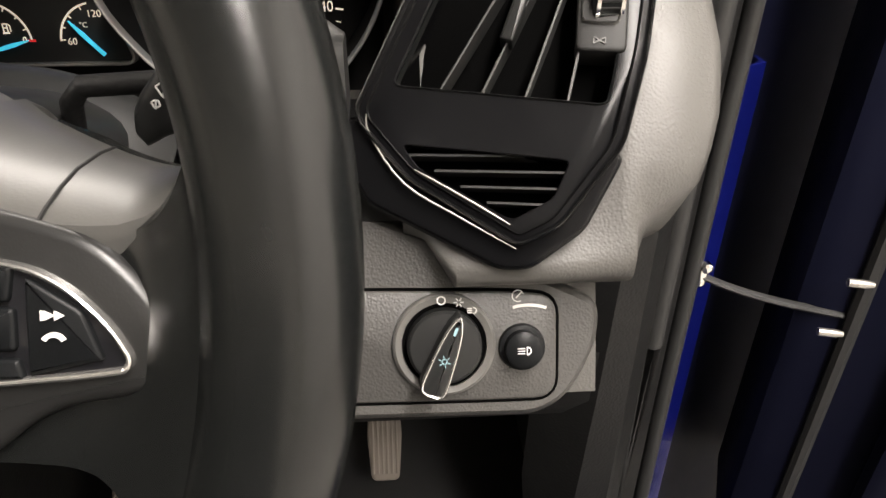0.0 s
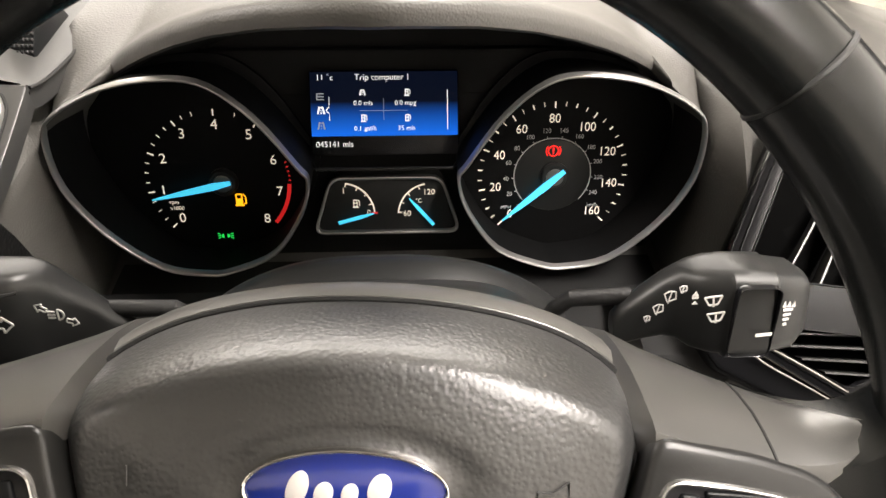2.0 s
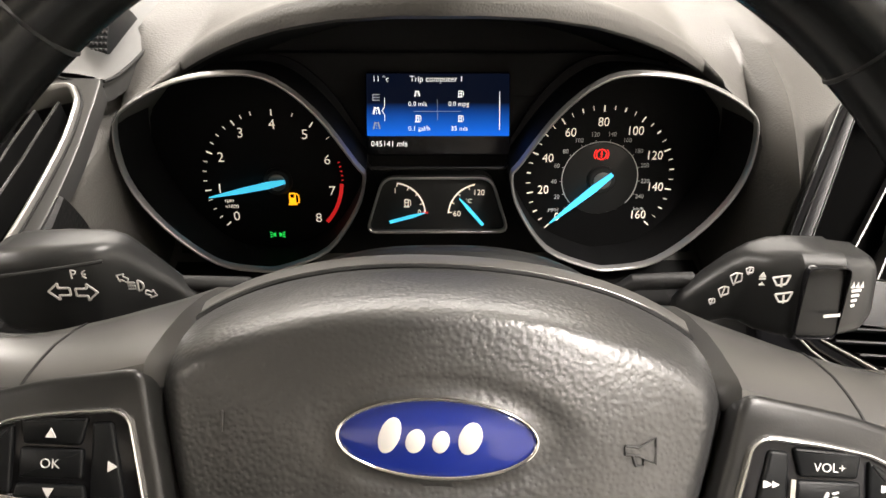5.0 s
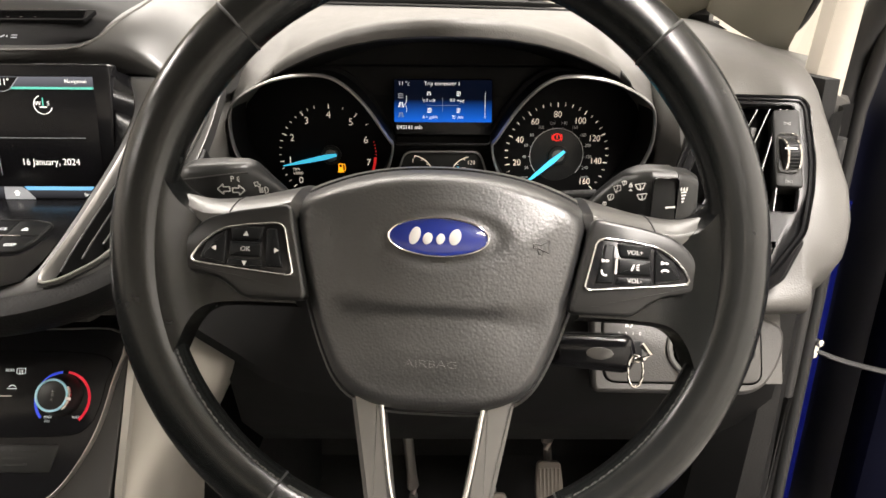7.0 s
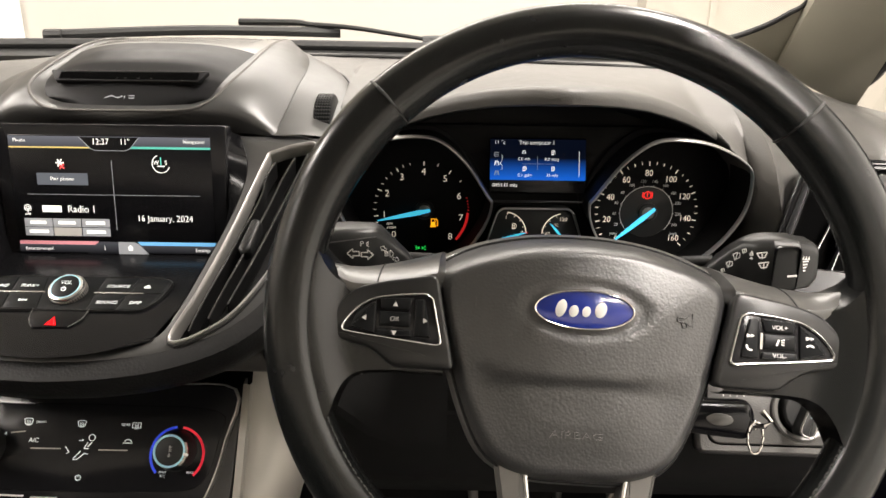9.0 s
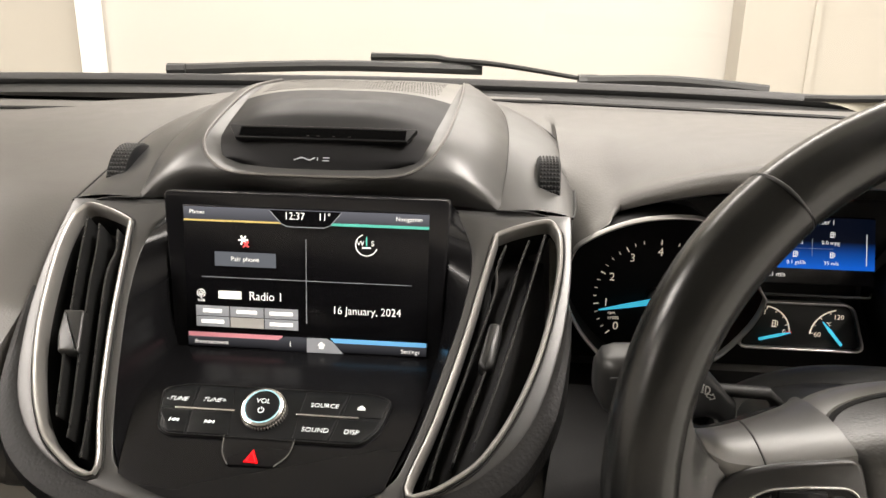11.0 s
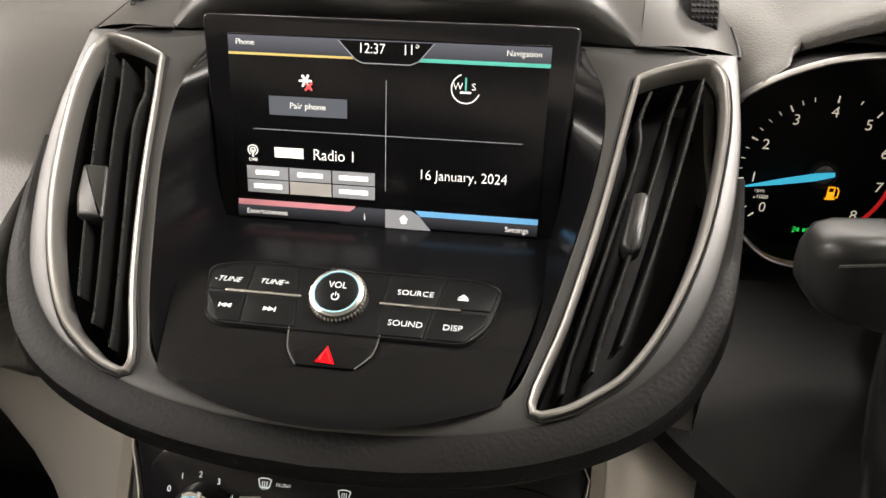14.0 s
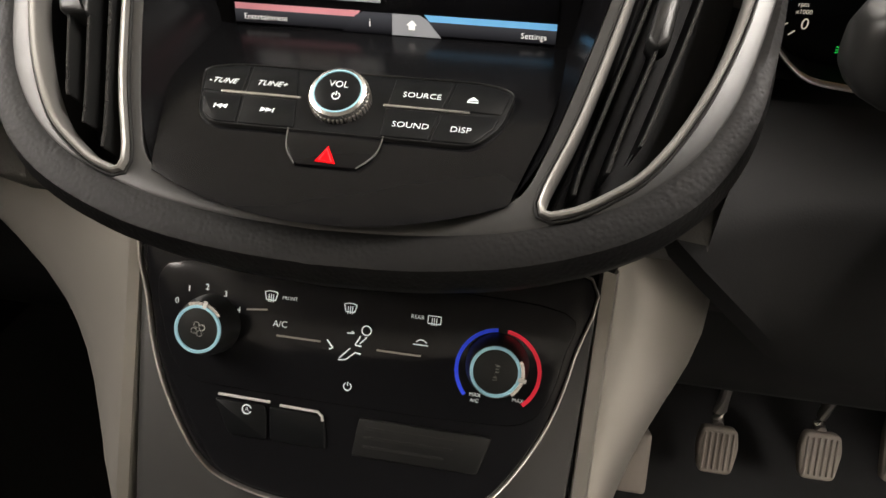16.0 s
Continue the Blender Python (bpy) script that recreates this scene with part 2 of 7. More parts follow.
def stack(bm, m, loops, cap0=True, cap1=True):
    """Closed 2D loops at heights, [(loop, z)], skinned in the frame m."""
    rings = [[bm.verts.new(m @ Vector((p[0], p[1], z))) for p in loop] for loop, z in loops]
    for a, b in zip(rings, rings[1:]):
        k = len(a)
        for i in range(k):
            bm.faces.new((a[i], a[(i + 1) % k], b[(i + 1) % k], b[i]))
    if cap0:
        bm.faces.new(rings[0][::-1])
    if cap1:
        bm.faces.new(rings[-1])
    return bm


def plate(loop, m, depth=0.004, bevel=0.0008, top=0.0):
    return stack(bmesh.new(), m, [(loop, top - depth), (loop, top - bevel), (inset(loop, bevel * 0.4), top - bevel * 0.35), (inset(loop, bevel * 1.2), top)])


def frame_ring(loop, m, width, height=0.003, depth=0.006):
    """A rounded bead that follows a loop, width inwards."""
    prof = [(0, -depth), (0, height * 0.4), (width * 0.15, height * 0.85), (width * 0.4, height), (width * 0.7, height * 0.85), (width, height * 0.3), (width, -depth)]
    return stack(bmesh.new(), m, [(inset(loop, d), z) for d, z in prof], False, False)


def lathe(profile, m, seg=48, cap0=True, cap1=True):
    return stack(bmesh.new(), m, [(circle(max(r, 1e-5), seg), z) for r, z in profile], cap0, cap1)


def tube(path, radius, seg=12, closed=False, flat=1.0, up=(0, 0, 1)):
    """A round or flattened bar along a path; radius a number or a function of 0..1."""
    bm, rings, k = bmesh.new(), [], len(path)
    path = [Vector(p) for p in path]
    for i, p in enumerate(path):
        a = path[i - 1] if closed else path[max(i - 1, 0)]
        b = path[(i + 1) % k] if closed else path[min(i + 1, k - 1)]
        t = (b - a).normalized()
        s = t.cross(Vector(up))
        s = s.normalized() if s.length > 1e-6 else Vector((1, 0, 0))
        w = s.cross(t)
        r = radius(i / (k - 1)) if callable(radius) else radius
        rings.append([bm.verts.new(p + s * r * math.cos(q) + w * r * flat * math.sin(q)) for q in (2 * math.pi * j / seg for j in range(seg))])
    for i in range(k if closed else k - 1):
        a, b = rings[i], rings[(i + 1) % k]
        for j in range(seg):
            bm.faces.new((a[j], a[(j + 1) % seg], b[(j + 1) % seg], b[j]))
    if not closed:
        bm.faces.new(rings[0][::-1])
        bm.faces.new(rings[-1])
    return bm


def skin(rows, closed=False, thick=0.0):
    """A sheet through rows of points, with a thickness behind it if asked."""
    bm = bmesh.new()
    vs = [[bm.verts.new(Vector(p)) for p in row] for row in rows]
    for a, b in zip(vs, vs[1:]):
        n = len(a)
        for j in range(n if closed else n - 1):
            bm.faces.new((a[j], a[(j + 1) % n], b[(j + 1) % n], b[j]))
    if thick:
        bmesh.ops.recalc_face_normals(bm, faces=bm.faces)
        bmesh.ops.solidify(bm, geom=bm.faces[:], thickness=thick)
    return bm


def box(x0, y0, z0, x1, y1, z1, bevel=0.0):
    bm = bmesh.new()
    bmesh.ops.create_cube(bm, size=1)
    bmesh.ops.transform(bm, verts=bm.verts, matrix=Matrix.Translation(((x0 + x1) / 2, (y0 + y1) / 2, (z0 + z1) / 2)) @ Matrix.Diagonal((x1 - x0, y1 - y0, z1 - z0, 1)))
    if bevel:
        bmesh.ops.bevel(bm, geom=bm.edges[:], offset=bevel, segments=2, affect="EDGES", profile=0.5)
    return bm


def join(*bms):
    out = bms[0]
    for b in bms[1:]:
        me = bpy.data.meshes.new("tmp")
        b.to_mesh(me)
        b.free()
        out.from_mesh(me)
        bpy.data.meshes.remove(me)
    return out


def text(s, size, m, raised=0.0002, align="CENTER", shear=0.0, squeeze=1.0, thin=0.008):
    """Lettering with the built-in font, centred on the frame m; size is the height of a capital."""
    cu = bpy.data.curves.new("t", "FONT")
    cu.body, cu.size, cu.align_x, cu.align_y, cu.extrude, cu.shear = s, size / 0.69, align, "CENTER", raised, shear
    cu.resolution_u = 3
    cu.offset = -thin * cu.size
    ob = bpy.data.objects.new("t", cu)
    scene.collection.objects.link(ob)
    me = ob.evaluated_get(bpy.context.evaluated_depsgraph_get()).to_mesh()
    bm = bmesh.new()
    bm.from_mesh(me)
    ob.to_mesh_clear()
    bpy.data.objects.remove(ob)
    bpy.data.curves.remove(cu)
    bmesh.ops.transform(bm, verts=bm.verts, matrix=m @ Matrix.Diagonal((squeeze, 1, 1, 1)))
    return bm


def at(m, x, y, z=0.0, turn=0.0):
    return m @ Matrix.Translation((x, y, z)) @ Matrix.Rotation(radians(turn), 4, "Z")


def bar(m, x0, y0, x1, y1, w, h=0.0004):
    """A thin straight strip in the frame m."""
    d = Vector((x1 - x0, y1 - y0))
    n = Vector((-d.y, d.x)).normalized() * w / 2
    a, b = Vector((x0, y0)), Vector((x1, y1))
    return stack(bmesh.new(), m, [([a - n, b - n, b + n, a + n], 0), ([a - n, b - n, b + n, a + n], h)])


def arc_strip(m, r0, r1, a0, a1, h=0.0004, cx=0, cy=0):
    if abs(a1 - a0) >= 360:
        a1 = a0 + 358
    k = max(4, int(abs(a1 - a0) / 5))
    q = [radians(a0 + (a1 - a0) * i / k) for i in range(k + 1)]
    lo = [Vector((cx + r1 * math.cos(a), cy + r1 * math.sin(a))) for a in q] + [Vector((cx + r0 * math.cos(a), cy + r0 * math.sin(a))) for a in reversed(q)]
    return stack(bmesh.new(), m, [(lo, 0), (lo, h)])


def poly(m, pts, h=0.0004):
    return stack(bmesh.new(), m, [([Vector(p) for p in pts], 0), ([Vector(p) for p in pts], h)])


def cut(bm, m, loops, z0=-0.05, z1=0.05):
    """The solid bm with holes of the given loops cut through it along the frame's z."""
    made = []
    for b in [bm] + [stack(bmesh.new(), m, [(lp, z0), (lp, z1)]) for lp in loops]:
        bmesh.ops.remove_doubles(b, verts=b.verts, dist=1e-6)
        bmesh.ops.recalc_face_normals(b, faces=b.faces)
        me = bpy.data.meshes.new("c")
        b.to_mesh(me)
        b.free()
        made.append(new("c", me))
    for o in made[1:]:
        mod = made[0].modifiers.new("b", "BOOLEAN")
        mod.object, mod.operation, mod.solver = o, "DIFFERENCE", "EXACT"
    out = bmesh.new()
    me = made[0].evaluated_get(bpy.context.evaluated_depsgraph_get()).to_mesh()
    out.from_mesh(me)
    for o in made:
        data = o.data
        bpy.data.objects.remove(o)
        bpy.data.meshes.remove(data)
    return out


def holed_plate(loop, holes, m, depth):
    """A plate with openings: its face filled round the holes, soft outer edge, walls going back."""
    bm = bmesh.new()
    rims = []
    for lp in [inset(loop, 0.0014)] + holes:
        vs = [bm.verts.new(m @ Vector((p[0], p[1], 0.0))) for p in lp]
        rims.append((vs, [bm.edges.new((vs[i - 1], vs[i])) for i in range(len(vs))]))
    bmesh.ops.triangle_fill(bm, edges=[e for _, es in rims for e in es], use_beauty=True, use_dissolve=False, normal=m.to_3x3() @ Vector((0, 0, 1)))
    for k, (vs, _) in enumerate(rims):
        steps = [(inset(loop, 0.0004), -0.0006), (loop, -0.0018), (loop, -depth)] if k == 0 else [(holes[k - 1], -depth)]
        for lp, z in steps:
            nxt = [bm.verts.new(m @ Vector((p[0], p[1], z))) for p in lp]
            for i in range(len(vs)):
                bm.faces.new((vs[i - 1], vs[i], nxt[i], nxt[i - 1]))
            vs = nxt
    return bm


# ---- the garage ----
solid("ground", box(-5, -4, -0.1, 4, 6.2, 0.0), GROUND, "grey sealed concrete garage floor", "floor", "structure")
solid("wall_front", box(-2.36, 3.6, 0, 0.86, 3.75, 3.2), WALL, "plain cream painted garage wall", "wall", "structure")
solid("wall_front_right", join(box(0.86, 3.42, 0, 2.5, 3.75, 3.2), box(1.17, 3.405, 0, 1.2, 3.425, 3.2)), WALL2, "warm cream projecting garage wall", "wall", "structure")
solid("wall_front_left", box(-5, 3.62, 0, -2.46, 3.75, 3.2), WALL2, "cream panelled wall beside a white post", "wall", "structure")
solid("door_post", box(-2.46, 3.52, 0, -2.36, 3.75, 3.2, 0.006), WHITE, "white painted upright door post", "post", "structure")
solid("wall_left", box(-5.1, -4, 0, -5, 3.75, 3.2), WALL, "plain cream painted garage wall", "wall", "structure")
# Unseen wall, kept near and white to brighten reflections on the wheel.
solid("wall_right", box(2.5, -4, 0, 2.6, 3.75, 3.2), WHITE, "unseen white wall set near to reflect light into the car", "wall", "structure")
solid("wall_back", box(-5, -4.1, 0, 2.6, -4, 3.2), WALL, "plain cream painted garage wall", "wall", "structure")
solid("ceiling", box(-5, -4, 3.2, 4, 3.75, 3.3), CEIL, "pale garage ceiling", "ceiling", "structure")

# ---- the cabin shell ----
XC = -0.383
solid("cabin_floor", box(-1.2, -1.4, 0.24, 0.44, 1.1, 0.27), CARPET, "black carpeted footwell floor", "floor", "structure")
solid("bulkhead", skin([[(-1.2, 0.98, 0.27), (0.43, 0.98, 0.27)], [(-1.2, 1.0, 0.6), (0.43, 1.0, 0.6)], [(-1.2, 0.95, 1.1), (0.43, 0.95, 1.1)]], thick=0.02), CARPET, "black carpet-lined bulkhead above the pedals", "bulkhead", "structure")
solid("cabin_roof", skin([[(-1.05, 0.22, 1.60), (XC, 0.26, 1.66), (0.28, 0.22, 1.60)], [(-1.08, -0.3, 1.66), (XC, -0.3, 1.72), (0.31, -0.3, 1.66)], [(-1.05, -1.4, 1.6), (XC, -1.4, 1.66), (0.28, -1.4, 1.6)]], thick=0.03), ROOF, "pale cloth headlining", "headlining", "structure")
# Out of view; its height sets how much light enters from behind.
solid("cabin_rear", box(-1.2, -1.45, 0.27, 0.44, -1.4, 1.22), SEAT, "unseen charcoal cloth rear seat wall that limits light from behind", "seat back", "structure")
solid("passenger_side", skin([[(-1.22, 0.95, 0.27), (-1.22, -1.4, 0.27)], [(-1.25, 0.95, 1.08), (-1.25, -1.4, 1.08)]], thick=0.04), BLACKG, "black passenger door card", "door card", "structure")

# ---- dashboard body ----
FACE = [.90, 1.118, .80, 1.124, .70, 1.121, .60, 1.113, .52, 1.098, .447, 1.062, .376, 1.008, .326, .968, .300, .938, .292, .917, .292, .900, .305, .886, .34, .880]
LEFT = [.92, 1.098, .80, 1.104, .70, 1.103, .60, 1.096, .52, 1.080, .447, 1.046, .390, 1.000, .352, .966, .325, .945, .312, .931, .310, .920, .325, .912, .37, .908]
VALLEY = [.90, 1.118, .80, 1.122, .70, 1.1185, .62, 1.1070, .52, 1.0785, .450, 1.0545, .405, 1.010]
FACE_L = VALLEY + [.340, .968, .302, .938, .294, .926, .294, .915, .306, .906, .34, .902]
FACE_R = VALLEY + [.340, .980, .336, .972, .338, .964, .350, .957, .372, .950, .40, .946]
RECESS = [.90, 1.118, .80, 1.124, .70, 1.121, .60, 1.113, .53, 1.10, .485, 1.085, .475, 1.04, .465, .96, .40, .935, .310, .913, .295, .902, .305, .887, .34, .880]
RIGHT = [.84, 1.098, .76, 1.106, .68, 1.106, .58, 1.098, .51, 1.086, .465, 1.070, .430, 1.045, .389, .995, .366, .966, .342, .918, .340, .905, .352, .898, .37, .893]

FACE_IN = FACE[:10] + [.480, 1.062, .425, 1.008, .380, .968, .350, .938, .330, .917, .320, .900, .320, .886, .34, .880]
FACE_SIDE = VALLEY[:10] + FACE_IN[10:]
RIGHT_END = RIGHT[:18] + [.335, .915, .328, .895, .336, .882, .36, .872]
VENT_BED = RIGHT_END[:8] + [.525, 1.086, .485, 1.070, .452, 1.045, .411, .995, .388, .966, .352, .915] + RIGHT_END[20:]
VENT_EDGE = RIGHT_END[:8] + [.52, 1.086, .477, 1.070, .444, 1.045, .403, .995, .370, .966] + RIGHT_END[18:]
RIM_R = [.84, 1.098, .76, 1.106, .68, 1.107, .60, 1.103, .535, 1.087, .480, 1.066, .432, 1.037, .437, 1.005, .447, .966, .40, .925, .365, .908, .358, .900, .37, .894]
RIM_L = VALLEY[:10] + [.450, 1.0520, .431, 1.032, .440, 1.000, .448, .966, .42, .958, .40, .952, .40, .948, .42, .946]


def dash_row(x, numbers, lean=0.0):
    pts = [(numbers[i], numbers[i + 1]) for i in range(0, len(numbers), 2)]
    fine = spline([Vector(p) for p in pts], 4, False)
    return [(x + lean * (p[1] - 1.0), p[0], p[1]) for p in fine]


def hood_lip(x):
    """The lower edge of the brow over the instruments: depth, height and the band's thickness."""
    k = min(1.0, abs(x - 0.0035) / 0.1605)
    y, z = 0.353 + 0.106 * k ** 1.35, 1.1020 - 0.042 * k ** 2.2
    if abs(x - 0.0035) > 0.1605:
        y, z = (float(np.interp(abs(x), [0.157, 0.165, 0.178, 0.191, 0.196], row)) for row in ([0.459, 0.437, 0.431, 0.431, 0.433], [1.060, 1.0562, 1.0492, 1.0345, 1.022]))
    return y, z, 0.0125 * (1 - 0.3 * k ** 3) * float(np.interp(abs(x - 0.0035), [0.1605, 0.170], [1.0, 0.16])), k


def hood_row(x):
    """The dash across the instruments: forward to the brow's band, then back under it."""
    y, z, th, k = hood_lip(x)
    w = k ** 1.6
    top = [(.87, 1.112), (.78, 1.118), (.70, 1.1175)]
    top += [((1 - w) * a[0] + w * b[0], (1 - w) * a[1] + w * b[1]) for a, b in zip([(.60, 1.1175), (.50, 1.1190), (.42, 1.1185)], [(.60, 1.109), (.54, 1.093), (.495, 1.0765)])]
    top.append((y + 0.012, z + th + 0.0022))
    fine = spline([Vector(p) for p in top], 4, False)
    fine += [Vector((y + 0.004, z + th + 0.0008)), Vector((y, z + th - 0.0015)), Vector((y - 0.0008, z + th * 0.5)), Vector((y, z + 0.0012)), Vector((y + 0.003, z - 0.0004)), Vector((y + 0.02, z + 0.0008 * (1 - k)))]
    fine += [Vector((.525, z - 0.004)), Vector((.525, 1.02)), Vector((.525, .945)), Vector((.505, .925)), Vector((.47, .91)), Vector((.43, .895)), Vector((.40, .88))]
    while len(fine) < 49:
        fine.append(fine[-1] + Vector((0.002, -0.002)))
    return [(x, p[0], p[1]) for p in fine[:49]]


def recess_edge(side, numbers):
    return [(XC + side * float(np.interp(z, [0.88, 1.05, 1.076], [0.0996, 0.171, 0.128])), y, z) for x, y, z in dash_row(XC, numbers)]


def end_row(k, back):
    """The dash's rounded outer end beside the driver's vent."""
    out = []
    for x, y, z in dash_row(0.300, RIGHT_END):
        far = float(np.interp(z, [0.862, 0.876, 0.90, 0.93, 0.955, 0.98, 1.005, 1.036, 1.06, 1.10], [0.302, 0.309, 0.327, 0.341, 0.349, 0.351, 0.348, 0.343, 0.343, 0.350]))
        under = 0.7 * max(0.0, 0.930 - z) if y < 0.42 else 0.0
        out.append((0.300 + (far - 0.300) * k, y + under + back * min(1.0, max(0.0, (0.62 - y) / 0.15)), z - 0.014 * k * min(1.0, max(0.0, (y - 0.44) / 0.1))))
    return out


rows = [dash_row(-1.24, LEFT), dash_row(-1.0, LEFT), dash_row(-0.80, LEFT), dash_row(-0.66, [(a + b) / 2 for a, b in zip(LEFT, FACE_L)]), dash_row(-0.585, FACE_L), dash_row(XC - 0.188, FACE_SIDE), recess_edge(-1, FACE_IN), recess_edge(-1, RECESS), dash_row(XC, RECESS), recess_edge(1, RECESS), recess_edge(1, FACE_IN), dash_row(XC + 0.172, FACE_SIDE), dash_row(-0.208, [(a + b) / 2 for a, b in zip(FACE_L, FACE_R)]), dash_row(-0.2045, FACE_R)]
rows += [dash_row(-0.1985, RIM_L)]
rows += [hood_row(x / 1000) for x in (-196, -191, -185, -178, -171, -165, -160, -155, -149, -140, -125, -105, -80, -50, -20, 0, 20, 50, 80, 105, 125, 140, 150, 157, 163, 168, 174, 180, 185, 191, 196)]
rows += [dash_row(0.1985, RIM_R), dash_row(0.2085, [(a + 4 * b) / 5 for a, b in zip(RIM_R, RIGHT)]), dash_row(0.222, VENT_BED), dash_row(0.272, VENT_BED), dash_row(0.297, VENT_EDGE), dash_row(0.3045, RIGHT_END), end_row(0.5, 0.0), end_row(0.85, 0.003), end_row(0.97, 0.009), end_row(1.0, 0.020), end_row(0.98, 0.055)]
dash = thing("dashboard", (XC, 0.5, 0.88), "dark grey grained soft-touch car dashboard", "dashboard", kind="structure")
part("pad", skin(rows), DASH, dash, angle=50)
part("brow_liner", skin([[(x, y + 0.006, z - 0.0006), (x, y + 0.05, z - 0.003), (x, 0.508, max(z - 0.012, 1.052)), (x, 0.512, 1.03)] for x, y, z in [(x / 1000, *hood_lip(x / 1000)[:2]) for x in range(-156, 164, 8)]]), DEEP, dash, "black liner under the brow")
part("lower_face", skin([[(x, y, z) for y, z in ((0.44, 0.905), (0.39, 0.908), (0.372, 0.904), (0.363, 0.893), (0.353, 0.870), (0.343, 0.850), (0.336, 0.835), (0.329, 0.818))] for x in (0.150, 0.18, 0.22, 0.26, 0.295)]), DASH, dash, "grey dash face beside the column")
part("vent_surround", skin([[(x, y, z) for y, z in ((0.44, 0.924), (0.385, 0.924), (0.368, 0.918), (0.361, 0.905), (0.37, 0.895))] for x in (0.150, 0.165, 0.18, 0.205)]), DEEP, dash, "black panel below the vent")

# ---- steering wheel ----
WA = radians(25)
WN, WU = Vector((0, -math.cos(WA), math.sin(WA))), Vector((0, math.sin(WA), math.cos(WA)))
WC = Vector((-0.002, 0.193, 1.008))
WF = axes(WC, (1, -0.025, 0), WU) @ Matrix.Rotation(radians(-2.0), 4, "Z")
wheel = thing("steering_wheel", WC, "black leather steering wheel with satin silver spokes and column-mounted hub", "steering wheel")
RIM = 0.1783
RIMF = WF @ Matrix.Translation((-0.0012, -0.0128, -0.0088)) @ Matrix.Rotation(0.058, 4, "X")


def rim_piece(a0, a1, fat=1.0):
    bm, rings, k, seg = bmesh.new(), [], 64, 24
    for i in range(k + 1):
        a = radians(a0 + (a1 - a0) * i / k)
        grip = 1 + 0.07 * math.exp(-(((math.degrees(a) % 360) - 38) / 16) ** 2) + 0.07 * math.exp(-(((math.degrees(a) % 360) - 142) / 16) ** 2)
        ring = []
        for j in range(seg):
            q = 2 * math.pi * j / seg
            cq, sq = math.cos(q), math.sin(q)
            r = 0.0163 * fat * grip * math.copysign(abs(cq) ** 0.86, cq)
            z = 0.0175 * fat * grip * math.copysign(abs(sq) ** 0.86, sq) - (0.0012 if cq > 0 else -0.0012) * abs(cq)
            ring.append(bm.verts.new(RIMF @ Vector(((RIM + r) * math.cos(a), (RIM + r) * math.sin(a), z))))
        rings.append(ring)
    for a, b in zip(rings, rings[1:]):
        for j in range(seg):
            bm.faces.new((a[j], a[(j + 1) % seg], b[(j + 1) % seg], b[j]))
    bm.faces.new(rings[0][::-1])
    bm.faces.new(rings[-1])
    return bm


part("rim_top", rim_piece(45.4, 134.9, 0.985), LEATHER, wheel, "smooth black leather top arc")
part("rim_left", rim_piece(135.3, 239), LEATHER, wheel)
part("rim_right", rim_piece(-62, 45), LEATHER, wheel)
part("rim_bottom", rim_piece(239.4, 297.6, 0.97), LEATHER, wheel, "black leather lower arc")
# airbag cover: a pillow whose top rolls back to a seam
MID = Vector((0, -0.035))
SEAM = spline([(-0.070, 0.030), (-0.038, 0.0385), (0, 0.0412), (0.038, 0.0385), (0.070, 0.030), (0.0890, 0.017), (0.0900, 0.0), (0.0825, -0.035), (0.0688, -0.076), (0.0545, -0.1000), (0.032, -0.1105), (0, -0.112), (-0.032, -0.1105), (-0.0545, -0.1000), (-0.0688, -0.076), (-0.0825, -0.035), (-0.0900, 0.0), (-0.0890, 0.017)], 5)


def seam_depth(v):
    t = min(1.0, max(0.0, (v - 0.002) / 0.030))
    return -0.022 - 0.030 * t * t * (3 - 2 * t)


def pad_height(f, edge_v, q):
    """Height of the airbag pillow at the point q, at the share f of the way to its seam."""
    t = min(1.0, max(0.0, (edge_v - 0.002) / 0.030))
    f0 = 0.90 - 0.12 * t
    z = float(np.interp(f, [0, 0.3, 0.55, 0.7, 0.78, 0.90], [-0.0052, -0.0057, -0.0073, -0.0094, -0.0110, -0.0128]))
    if f > f0:
        z += (seam_depth(edge_v) + 0.012) * ((f - f0) / (1 - f0)) ** 1.9
    step = min(1.0, max(0.0, (-0.0485 - q.y) / 0.007))
    flat = min(1.0, max(0.0, (0.9 - f) / 0.2))
    z -= 0.0032 * flat * step * step * (3 - 2 * step) * max(0.3, 1 - max(0.0, -0.0555 - q.y) / 0.05)
    dist = math.sqrt((q.x / 0.0365) ** 2 + ((q.y + 0.0087) / 0.0165) ** 2)
    return z - 0.0016 * math.exp(-((dist - 0.92) / 0.16) ** 2)


def wheel_rings(rings):
    """Rings of points in the wheel's frame, skinned and capped."""
    bm = skin([[WF @ Vector(p) for p in ring] for ring in rings], True)
    bmesh.ops.holes_fill(bm, edges=[e for e in bm.edges if len(e.link_faces) == 1], sides=0)
    return bm


rings = []
for i in range(33):
    f = 1 - i / 33
    ring = []
    for p in SEAM:
        q = MID + (p - MID) * f
        ring.append((q.x, q.y, pad_height(f, p.y, q)))
    rings.append(ring)
part("airbag_cover", wheel_rings(rings), PAD, wheel, "grained dark grey airbag cover")
part("hub", wheel_rings([[(MID.x + (p.x - MID.x) * k, MID.y + (p.y - MID.y) * k, seam_depth(p.y) + dz) for p in SEAM] for k, dz in ((0.96, -0.004), (1.0, -0.0035), (1.025, -0.004), (1.055, -0.010), (1.07, -0.020), (1.06, -0.034), (0.95, -0.045))]), SHROUD, wheel, "matt grey hub shroud")
